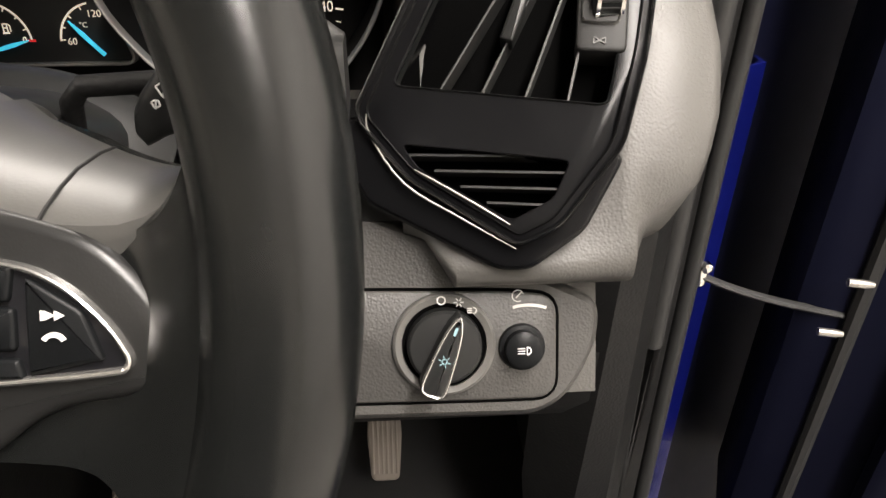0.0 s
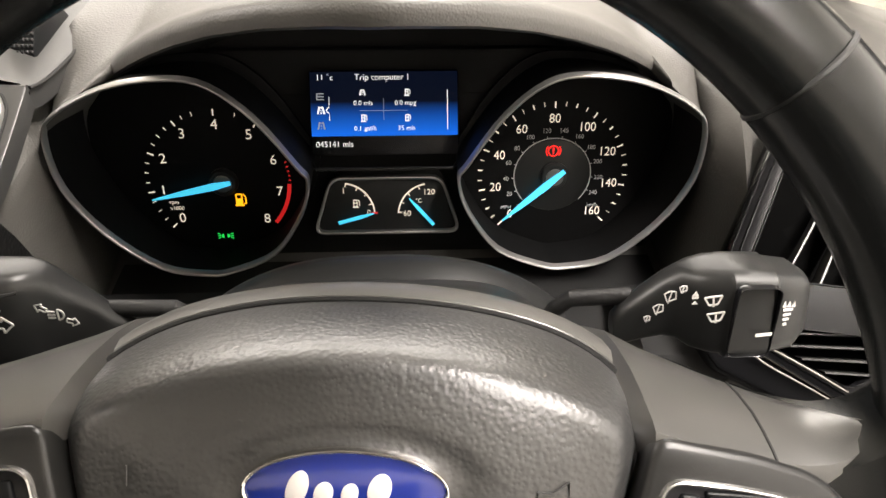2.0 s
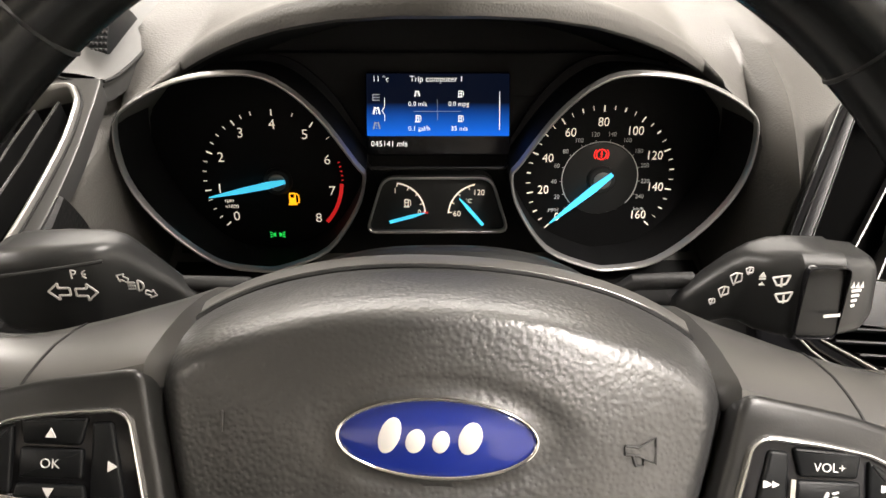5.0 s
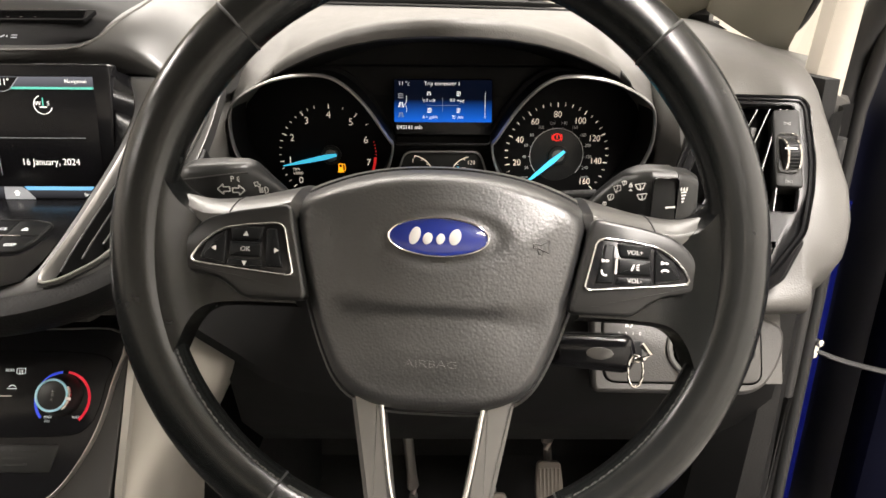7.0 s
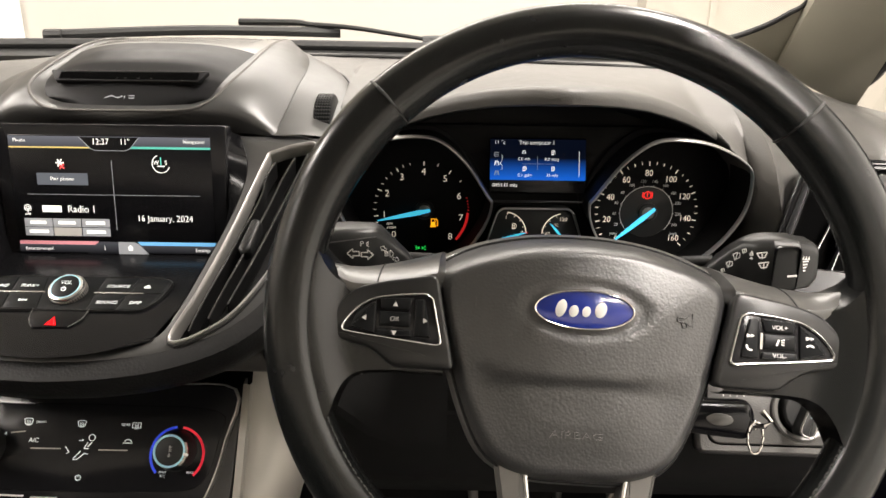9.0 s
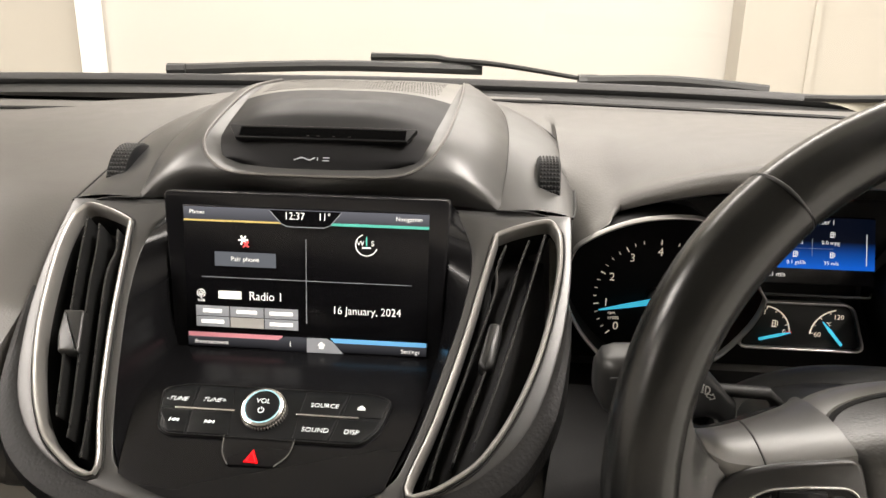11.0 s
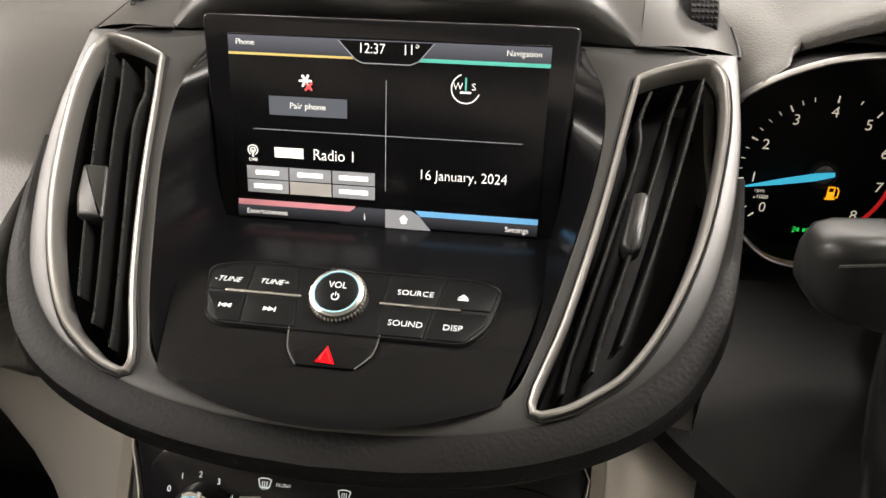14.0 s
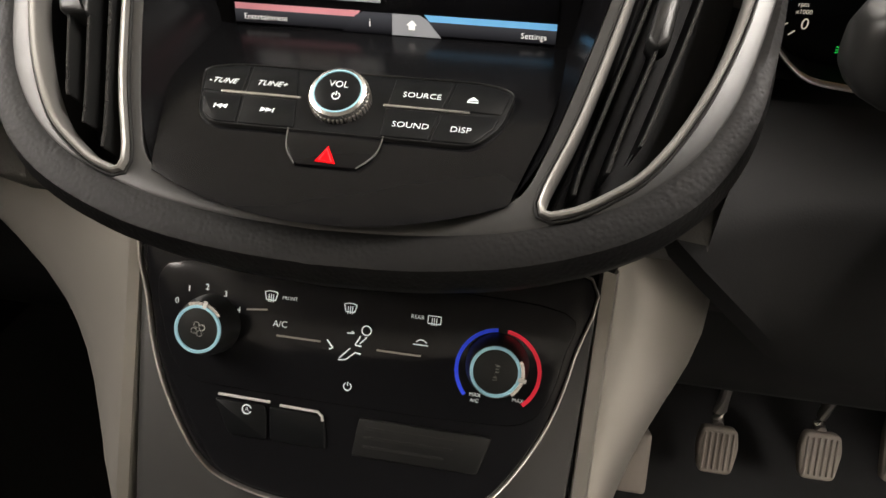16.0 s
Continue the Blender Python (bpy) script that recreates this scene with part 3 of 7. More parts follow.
part("cover_gap", tube([WF @ Vector((p.x, p.y, seam_depth(p.y) - 0.0022)) for p in SEAM], 0.0017, 8, True), DEEP, wheel, "dark gap round the airbag cover")
WEB_TOP = [(.100, .0045), (.118, .0010), (.130, -.0012), (.142, -.0018), (.150, .0005), (.156, .0058), (.1605, .0130), (.1650, .0225), (.1700, .0340)]
WEB_LOW = [(.084, -.0515), (.105, -.0515), (.122, -.0520), (.134, -.0535), (.1415, -.0580), (.1460, -.0660), (.1485, -.0755), (.1515, -.0870), (.1540, -.1020)]
for s in (-1, 1):
    top, low, rows = spline(WEB_TOP, 4, False), spline(WEB_LOW, 4, False), []
    for i, (a, b) in enumerate(zip(top, low)):
        f = i / (len(top) - 1)
        rise = max(0.0, (f - 0.30) / 0.62)
        rise = min(1.0, rise)
        rise = rise * rise * (3 - 2 * rise)
        back = float(np.interp(f, [0, 0.2, 0.5, 1], [0.066, 0.048, 0.030, 0.020]))
        roll = float(np.interp(f, [0, 0.25, 0.55, 0.8, 1], [0.0200, 0.0165, 0.0115, 0.0065, 0.0030]))
        zl, zt = ((-0.0112) * (1 - rise) + (0.0042 + 0.058 * (p.y + 0.0128)) * rise for p in (b, a))
        row = [(b.x, b.y - 0.002 * (1 - rise), zl - 0.024), (b.x, b.y - 0.0025 * (1 - rise), zl - 0.010), (b.x, b.y - 0.0008 * (1 - rise), zl - 0.0035)]
        for j in range(9):
            t = j / 8
            q = b.lerp(a, t)
            swell = 0.0022 * math.sin(math.pi * t) * (1 - rise)
            row.append((q.x + 0.017 * f ** 3 * 4 * t * (1 - t), q.y, zl + (zt - zl) * t + swell * 0.4))
        row += [(a.x, a.y + roll * g, zt - 0.0006 - back * h) for g, h in ((0.12, 0.04), (0.42, 0.24), (0.66, 0.44), (0.88, 0.72), (1.0, 0.95), (0.9, 1.05))]
        rows.append([WF @ Vector((s * x, y, z)) for x, y, z in row])
    part("spoke", skin(rows), LEATHER, wheel, "black leather side spoke flowing into the rim")
    # Past the seam the paler cap stands in for sheen on the leather.
    rows = []
    for i in range(17):
        u = 0.0745 + 0.0845 * i / 16
        tuck = max(0.0, 0.0900 - u)
        vf = float(np.interp(u, [0.068, 0.086, 0.114, 0.130, 0.142, 0.150, 0.159], [0.013, 0.0095, 0.0022, -0.0006, -0.0008, 0.0018, 0.0085]))
        vr = float(np.interp(u, [0.0885, 0.10, 0.12, 0.135, 0.145, 0.150, 0.159], [0.0310, 0.0255, 0.0184, 0.0140, 0.0122, 0.0120, 0.0125]))
        zr = float(np.interp(u, [0.083, 0.10, 0.12, 0.145, 0.150, 0.159], [-0.085, -0.068, -0.055, -0.038, -0.031, -0.0125]))
        d = zr + 0.0088
        rows.append([WF @ Vector((s * u, v - 0.3 * tuck, z - 2.6 * tuck)) for v, z in ((vf - 0.008, -0.0110), (vf - 0.003, -0.0088), (vf + 0.0005, -0.0090), (vf + 0.0030, -0.0120), (vf + 0.42 * (vr - vf) + 0.0004, -0.0088 + 0.24 * d), (vf + 0.62 * (vr - vf) + 0.0009, -0.0088 + 0.42 * d), (vf + 0.84 * (vr - vf) + 0.0010, -0.0088 + 0.70 * d), (vr, zr + 0.004), (vr - 0.001, zr), (vr - 0.008, zr - 0.006), (vr - 0.025, zr - 0.006))])
    part("spoke_cap", skin(rows), SPOKE, wheel, "satin grey-black plastic upper spoke cap, run on as the leather's sheen")
    part("cap_seam", tube([p + WN * 0.0002 for p in rows[10][2:8]], 0.0005, 6), BLACK, wheel)


def pad_z(u, v):
    """Height of the airbag's surface at a point of the wheel's frame."""
    q = Vector((u, v))
    d = q - MID
    best = min(SEAM, key=lambda p: (p - MID).angle(d) if d.length > 1e-6 else 0)
    return pad_height(min(1.0, d.length / (best - MID).length), best.y, q)


BF = at(WF, -0.0008, -0.0087, -0.0040)
oval = [Vector((0.0295 * math.cos(q), 0.0115 * math.sin(q))) for q in (2 * math.pi * i / 64 for i in range(64))]
badge = part("badge", plate(oval, BF, 0.006, 0.001), BADGE, wheel, "blue oval badge with a chrome edge")
part("badge_rim", frame_ring(inset(oval, -0.0006), BF, 0.0013, 0.0010, 0.004), BRIGHT, badge)
# white marks on the badge: plain shapes only
marks = []
for x, y, w, h in ((-0.0140, 0.0004, 0.0062, 0.0110), (-0.0064, -0.0010, 0.0056, 0.0072), (0.0012, -0.0010, 0.0050, 0.0066), (0.0098, 0.0004, 0.0068, 0.0098)):
    marks.append(plate([Vector((p.x * w / 2, p.y * h / 2)) for p in circle(1.0, 20)], at(BF, x, y, 0.0002, -18), 0.0006, 0.0002, 0.0002))
for bm in marks:
    part("badge_mark", bm, MARK, badge, "white rounded mark")


def pad_line(pts, r=0.00035):
    return tube([at(WF, x, y, pad_z(x, y) + 0.0004).translation for x, y in pts], r, 6)


part("horn_mark", join(pad_line([(0.0555, -0.0095), (0.0600, -0.0100), (0.0650, -0.0070), (0.0655, -0.0150), (0.0600, -0.0125), (0.0555, -0.0120), (0.0555, -0.0095)]), pad_line([(0.0580, -0.0125), (0.0590, -0.0155), (0.0615, -0.0155), (0.0615, -0.0132)])), DIM, wheel, "embossed horn mark")
part("horn_mark", pad_line([(-0.0660, -0.0045), (-0.0660, -0.0105)]), PAD, wheel, "embossed horn mark")
part("airbag_mark", text("AIRBAG", 0.0042, at(WF, -0.0020, -0.0835, pad_z(0, -0.0835) + 0.0004), 0.0006, squeeze=1.5), EMBOSS, wheel, "embossed grey lettering")
# switch pods on the spokes
LB = [(-.1475, -.0268), (-.1435, -.0200), (-.136, -.0125), (-.128, -.0080), (-.114, -.0055), (-.096, -.0038), (-.0915, -.0065), (-.0850, -.0340), (-.0880, -.0362), (-.110, -.0340), (-.138, -.0312), (-.1462, -.0300)]
BEZEL = [(-.0895, .0080), (-.0870, -.0060), (-.0815, -.0300), (-.0770, -.0500), (-.1150, -.0500), (-.1235, -.0425), (-.1320, -.0378), (-.1440, -.0358), (-.1535, -.0338), (-.1572, -.0285), (-.1560, -.0215), (-.1485, -.0108), (-.1390, -.0025), (-.1215, .0026)]
for s in (-1, 1):
    loop = rounded([(-s * x, y) for x, y in (LB if s > 0 else LB[::-1])][::-1], 0.004, 4)
    big = rounded([(-s * x, y) for x, y in (BEZEL if s < 0 else BEZEL[::-1])], 0.006, 4)
    pod_sw = part("switch_pod", plate(big, WF, 0.012, 0.002, -0.0064), PODSKIN, wheel, "satin grey-black switch pod")
    part("switch_well", plate(loop, WF, 0.004, 0.0006, -0.0058), GLOSS, pod_sw)
    part("switch_frame", frame_ring(loop, at(WF, 0, 0, -0.0058), 0.0017, 0.0018, 0.004), CHROME, pod_sw, "satin chrome outline")
    cx, cy = s * 0.1145, -0.0210
    for name, pts2 in (("rocker_up", [(-0.0085, 0.0055), (0.0085, 0.0055), (0.0095, 0.0130), (-0.0105, 0.0140)]), ("centre_key", [(-0.0095, -0.0045), (0.0095, -0.0045), (0.0095, 0.0045), (-0.0095, 0.0045)]), ("rocker_down", [(-0.0100, -0.0060), (0.0100, -0.0060), (0.0110, -0.0105), (-0.0110, -0.0105)]), ("side_key", [(0.0118, -0.0095), (0.0270, -0.0060), (0.0230, 0.0040), (0.0118, 0.0110)]), ("side_key", [(-0.0225, -0.0100), (-0.0120, -0.0100), (-0.0118, 0.0125), (-0.0175, 0.0130)])):
        q = [(cx + s * x, cy + y) for x, y in pts2]
        q = q if s > 0 else q[::-1]
        part(name, plate(rounded(q, 0.0012, 3), at(WF, 0, 0, -0.0058), 0.003, 0.0008, 0.0016), KEY, pod_sw)
    M3 = at(WF, 0, 0, -0.0041)
    if s > 0:
        for t, y in (("VOL+", 0.0085), ("VOL-", -0.0080)):
            part("lettering", text(t, 0.0026, at(M3, cx, cy + y), 0.0001, thin=0.010), MARK, pod_sw)
        part("talk_icon", join(bar(M3, cx - 0.0020, cy - 0.002, cx - 0.0005, cy + 0.0015, 0.0009), *[bar(M3, cx + 0.0008, cy + k * 0.0011, cx + 0.0026, cy + k * 0.0017, 0.0005) for k in (-1, 0, 1)]), MARK, pod_sw)
        for x in (-0.0170, 0.0175):
            part("phone_icon", join(arc_strip(at(M3, cx + x, cy - 0.003), 0.0018, 0.0028, 30, 150) if x > 0 else arc_strip(at(M3, cx + x, cy - 0.003), 0.0018, 0.0028, 160, 290), bar(M3, cx + x - 0.0022, cy + 0.0022, cx + x - 0.0022, cy + 0.0042, 0.0005), *[poly(M3, [(cx + x - 0.0017 + k, cy + 0.0022), (cx + x + 0.0003 + k, cy + 0.0032), (cx + x - 0.0017 + k, cy + 0.0042)]) for k in (0, 0.0020)]), MARK, pod_sw)
        part("chrome_edge", bar(M3, cx - 0.0112, cy - 0.0045, cx - 0.0108, cy + 0.0050, 0.0014, 0.0008), CHROME, pod_sw)
    else:
        part("lettering", text("OK", 0.0028, at(M3, cx, cy), 0.0001), MARK, pod_sw)
        for x, y, a in ((0, 0.0090, 90), (0, -0.0082, -90), (0.0185, 0.0, 0)):
            part("arrow_icon", poly(at(M3, cx + (x if s > 0 else x), cy + y, 0, a), [(-0.0012, -0.0016), (0.0016, 0), (-0.0012, 0.0016)]), MARK, pod_sw)
        part("arrow_icon", poly(at(M3, cx - 0.0185, cy, 0, 180), [(-0.0012, -0.0016), (0.0016, 0), (-0.0012, 0.0016)]), MARK, pod_sw)
# lower spoke
for s in (-1, 1):
    arm = [(s * 0.0505, -0.100), (s * 0.0310, -0.100), (s * 0.0205, -0.168), (s * 0.0190, -0.182), (s * 0.0350, -0.182), (s * 0.0380, -0.168)]
    arm = rounded(arm if s < 0 else arm[::-1], 0.002, 2)
    part("lower_spoke", stack(bmesh.new(), WF, [(arm, -0.040), (arm, -0.0255), (inset(arm, 0.003), -0.0220)]), ARM, wheel, "satin grey lower spoke arm")
base_sp = rounded([(-0.0205, -0.183), (0.0205, -0.183), (0.0205, -0.1705), (-0.0205, -0.1705)], 0.002, 2)
part("lower_spoke_base", stack(bmesh.new(), WF, [(base_sp, -0.040), (base_sp, -0.0245), (inset(base_sp, 0.002), -0.0225)]), ARM, wheel)
upath = spline([Vector((x, y, -0.0222)) for x, y in ((-0.0312, -0.104), (-0.0268, -0.135), (-0.0225, -0.160), (-0.0185, -0.1695), (-0.012, -0.1715), (0.0, -0.172), (0.012, -0.1715), (0.0185, -0.1695), (0.0225, -0.160), (0.0268, -0.135), (0.0312, -0.104))], 5, False)
part("spoke_trim", tube([WF @ p for p in upath], 0.0016, 8, up=WN), CHROME, wheel, "satin chrome U-shaped trim")
# seams and stitching
for a in (45.2, 135.1, 239.2, 297.8):
    ring = []
    for j in range(24):
        q = 2 * math.pi * j / 24
        r = 0.0157 * (1.07 if a < 180 else 1.0)
        ring.append(RIMF @ Vector(((RIM + r * math.cos(q)) * math.cos(radians(a)), (RIM + r * math.cos(q)) * math.sin(radians(a)), r * 1.13 * math.sin(q))))
    part("seam", tube(ring, 0.0010, 6, True), RUBBER, wheel)
bmk = bmesh.new()
for a0, a1, n in ((203, 239, 36), (298, 337, 39), (241, 256, 15), (281, 296, 15), (16, 44, 27), (136, 164, 27)):
    for i in range(n):
        a = radians(a0 + (a1 - a0) * (i + 0.5) / n)
        m2 = RIMF @ Matrix.Rotation(a, 4, "Z") @ Matrix.Translation((RIM - 0.0142, 0, 0.0096)) @ Matrix.Rotation(radians(18 if i % 2 else -18), 4, "X")
        stack(bmk, m2, [(rect(-0.0008, -0.0015, 0.0008, 0.0015, 0.0004, 1), -0.0008), (rect(-0.0004, -0.0011, 0.0004, 0.0011, 0.0002, 1), 0.0010)])
tagged(part("stitching", bmk, STITCH, wheel, "grey cross stitching"), kind="stuff")

# ---- instrument cluster ----
cluster = thing("instrument_cluster", (0, 0.49, 0.92), "black instrument cluster with two chrome-rimmed dials and a blue display", "instrument cluster")
part("backplate", join(box(-0.19, 0.500, 0.915, 0.19, 0.512, 1.040, 0.003), box(-0.15, 0.501, 0.93, 0.15, 0.513, 1.068, 0.003), skin([[(-0.19, 0.502, 0.922), (0.19, 0.502, 0.922)], [(-0.19, 0.470, 0.914), (0.19, 0.470, 0.914)], [(-0.19, 0.43, 0.903), (0.19, 0.43, 0.903)], [(-0.19, 0.395, 0.88), (0.19, 0.395, 0.88)]], thick=0.004)), DEEP, cluster)
GAUGE = [(.0455, 1.000), (.052, .976), (.073, .945), (.104, .930), (.121, .928), (.150, .935), (.178, .964), (.193, .998), (.1915, 1.032), (.180, 1.047), (.150, 1.0615), (.1165, 1.0665), (.0935, 1.062), (.071, 1.042), (.0505, 1.010)]
GF = axes((0, 0.44, 1.0), (1, 0, 0), (0, -0.25, 1))
DF = axes((0, 0.4945, 0.0), (1, 0, 0), (0, 0, 1))


def dial(side, cx, cz):
    loop = [Vector((side * x, (z - 1.0) * 1.031)) for x, z in GAUGE]
    loop = spline(loop if side > 0 else loop[::-1], 4)
    d = part("dial", join(stack(bmesh.new(), GF, [([p + Vector((0, -0.011)) for p in inset(loop, 0.0020)], -0.050), ([p + Vector((0, -0.0045)) for p in inset(loop, 0.0005)], -0.02), (inset(loop, -0.0005), 0.0)], False, False)), DIAL, cluster, "deep dark dial bowl")
    part("rim", frame_ring(inset(loop, -0.0005), GF, 0.0019, 0.0014, 0.004), RIMSILVER, d, "satin silver rim")
    part("face", plate([Vector((p[0], 1.0 + p[1] / 1.031)) for p in inset(loop, -0.001)], DF, 0.003, 0.0004), DIAL, d, "black dial face")
    return d


tach = dial(-1, -0.1135, 0.981)
speedo = dial(1, 0.115, 0.982)


def needle(d, cx, cz, angle, tip, tail, w, hub):
    m = at(DF, cx, cz, 0.006, angle)
    part("needle", stack(bmesh.new(), m, [([Vector(p) for p in ((-tail, -w * 0.55), (tail, -w), (tip * 0.55, -w * 0.75), (tip, -0.0004), (tip, 0.0004), (tip * 0.55, w * 0.75), (tail, w), (-tail, w * 0.55))], z) for z in (0, 0.0012)]), NEEDLE, d, "lit cyan needle")
    part("hub", lathe([(hub, -0.006), (hub, -0.0035), (hub * 0.85, -0.0018), (hub * 0.5, -0.0015)], m, 32), BLACK, d)
    part("hub_cap", lathe([(hub * 0.62, -0.0020), (hub * 0.60, -0.0010), (hub * 0.5, -0.0006)], m, 28), SHROUD, d)


for i in range(9):
    a = radians(221.5 - 33.25 * i)
    part("numeral", text(str(i), 0.0068, at(DF, -0.1135 + 0.040 * math.cos(a), 0.981 + 0.040 * math.sin(a), 0.0004), thin=0.008), NUM, tach)
for i in range(33):
    deg = 221.5 - 33.25 * i / 4
    a = radians(deg)
    if i % 2 and i > 13:
        continue
    r0 = 0.0462 if i % 4 == 0 else 0.0478
    if i <= 22:
        part("tick", bar(DF, -0.1135 + r0 * math.cos(a), 0.981 + r0 * math.sin(a), -0.1135 + 0.0505 * math.cos(a), 0.981 + 0.0505 * math.sin(a), 0.0009 if i % 4 == 0 else 0.0005), NUM, tach)
part("red_zone", arc_strip(DF, 0.0450, 0.0476, -3, -42, 0.0004, -0.1135, 0.981), REDARC, tach, "red warning arc")
for i in range(5):
    part("red_tick", arc_strip(DF, 0.0462, 0.0476, 17 - 4 * i, 16 - 4 * i, 0.0004, -0.1135, 0.981), REDARC, tach)
part("caption", join(text("rpm", 0.0027, at(DF, -0.1475, 0.9665, 0.0004)), text("x1000", 0.0027, at(DF, -0.146, 0.962, 0.0004))), NUM, tach)
needle(tach, -0.1115, 0.981, 192, 0.049, 0.006, 0.0025, 0.010)
# low-fuel lamp and side-light lamp
FP = at(DF, -0.1015, 0.968, 0.0006)
part("fuel_lamp", join(frame_ring(rect(-0.0035, -0.0040, 0.0012, 0.0042, 0.0008), FP, 0.0009, 0.0004, 0.0002), poly(FP, [(-0.0042, -0.0048), (0.002, -0.0048), (0.002, -0.0036), (-0.0042, -0.0036)]), poly(FP, [(-0.0030, -0.0036), (0.0008, -0.0036), (0.0008, 0.0006), (-0.0030, 0.0006)]), bar(FP, 0.0020, -0.003, 0.0034, -0.003, 0.0007), bar(FP, 0.0034, -0.003, 0.0034, 0.002, 0.0007), bar(FP, 0.0034, 0.002, 0.0018, 0.004, 0.0007)), AMBER, tach, "lit amber fuel lamp")
SP = at(DF, -0.1155, 0.9405, 0.0006)
part("sidelight_lamp", join(*[poly(SP, [(s * 0.0012, -0.0016), (s * 0.0030, -0.0008), (s * 0.0030, 0.0008), (s * 0.0012, 0.0016)][::s]) for s in (-1, 1)], *[bar(SP, s * 0.0035, k * 0.0012, s * 0.0055, k * 0.0020, 0.0006) for s in (-1, 1) for k in (-1, 0, 1)]), GREEN, tach, "lit green side-light lamp")

SCX, SCZ = 0.115, 0.982
for i in range(9):
    a = radians(225 - 33.4 * i)
    part("numeral", text(str(20 * i), 0.0062, at(DF, SCX + 0.0405 * math.cos(a), SCZ + 0.0405 * math.sin(a), 0.0004), squeeze=0.9, thin=0.008), NUM, speedo)
for i in range(33):
    a = radians(225 - 33.4 * i / 4)
    r0 = 0.0478 if i % 4 == 0 else 0.0492
    part("tick", bar(DF, SCX + r0 * math.cos(a), SCZ + r0 * math.sin(a), SCX + 0.0522 * math.cos(a), SCZ + 0.0522 * math.sin(a), 0.0009 if i % 2 == 0 else 0.0005), NUM, speedo)
part("inner_disc", plate(circle(0.0262, 48, SCX, SCZ), DF, 0.002, 0.0003, 0.0005), SATIN, speedo, "dark grey inner disc")
part("inner_ring", arc_strip(DF, 0.0266, 0.0271, 222, -42, 0.0004, SCX, SCZ), MARK, speedo)
for i in range(13):
    a = radians(225 - 267 * (20 * i) / 257.5)
    part("small_numeral", text(str(20 * i), 0.0031, at(DF, SCX + 0.0325 * math.cos(a), SCZ + 0.0325 * math.sin(a), 0.0004), squeeze=0.9), MARK, speedo)
    part("small_tick", bar(DF, SCX + 0.027 * math.cos(a), SCZ + 0.027 * math.sin(a), SCX + 0.0285 * math.cos(a), SCZ + 0.0285 * math.sin(a), 0.0004), MARK, speedo)
part("caption", text("MPH", 0.0026, at(DF, 0.0835, 0.9585, 0.0004)), MARK, speedo)
part("caption", text("km/h", 0.0026, at(DF, 0.145, 0.9595, 0.0004)), MARK, speedo)
needle(speedo, SCX + 0.001, SCZ, 221, 0.047, 0.008, 0.0026, 0.010)
BP = at(DF, SCX - 0.0005, 1.0, 0.0006)
part("brake_lamp", join(arc_strip(BP, 0.0032, 0.0039, 0, 360), arc_strip(BP, 0.0047, 0.0053, -40, 40), arc_strip(BP, 0.0047, 0.0053, 140, 220), bar(BP, 0, -0.0007, 0, 0.0022, 0.0009), bar(BP, 0, -0.0022, 0, -0.0014, 0.0009)), RED, speedo, "lit red brake lamp")

# centre display
CF = axes((0.0005, 0.4835, 1.0365), (1, 0, 0), (0, 0.33, 1))
CH = 0.0202
CGRAD = gradient("trip display", (0.01, 0.16, 0.85), (0.002, 0.004, 0.012), 0.099, 0.118, 0.8)
display = part("display", plate(rect(-0.0475, -0.0325, 0.0475, 0.0215, 0.002), CF, 0.012, 0.0006, -0.0005), SCREEN, cluster, "blue-lit trip computer display")
part("lit_area", plate(rect(-0.0470, -CH, 0.0470, CH, 0.0004, 1), CF, 0.0003, 0.0001, 0.0004), CGRAD, display)


def ink(parent, mm, s, x, y, size, material=None, align="CENTER", squeeze=1.0):
    return part("writing", text(s, size, at(mm, x, y, 0.0008), 0.00008, align, 0, squeeze), material or PIX, parent)


ink(display, CF, "11 °c", -0.0432, 0.0166, 0.0036, align="LEFT")
ink(display, CF, "Trip computer 1", -0.001, 0.0166, 0.0038, squeeze=0.95)
for s, x, y in (("0.0 mls", -0.0135, 0.0005), ("0.0 mpg", 0.0135, 0.0005), ("0.1 gal/h", -0.0125, -0.0155), ("35 mls", 0.0140, -0.0155)):
    ink(display, CF, s, x, y, 0.0030)
ink(display, CF, "045141 mls", -0.0445, -0.0255, 0.0036, align="LEFT")
part("divider", join(bar(at(CF, 0, 0, 0.0006), -0.016, -0.0042, 0.015, -0.0042, 0.0002), bar(at(CF, 0, 0, 0.0006), -0.0005, -0.010, -0.0005, 0.0035, 0.0002)), PIXDIM, display)
part("scroll_bar", bar(at(CF, 0, 0, 0.0006), 0.0405, -0.0165, 0.0405, 0.0085, 0.0004), PIX, display)
part("menu_bar", join(bar(at(CF, 0, 0, 0.0006), -0.0352, -0.0105, -0.0352, -0.0065, 0.0003), bar(at(CF, 0, 0, 0.0006), -0.0352, 0.0045, -0.0352, -0.0010, 0.0003), bar(at(CF, 0, 0, 0.0006), -0.0352, -0.0062, -0.0372, -0.0038, 0.0004), bar(at(CF, 0, 0, 0.0006), -0.0352, -0.0014, -0.0372, -0.0038, 0.0004)), PIX, display)


def road_icon(mm, x, y, w, material, parent):
    m2 = at(mm, x, y, 0.0006)
    part("road_icon", join(*[bar(m2, s * w, -w * 1.1, s * w * 0.45, w * 1.1, w * 0.5) for s in (-1, 1)], *[bar(m2, 0, k * w * 0.8 - w * 0.2, 0, k * w * 0.8 + w * 0.2, w * 0.28) for k in (-1, 0, 1)]), material, parent)


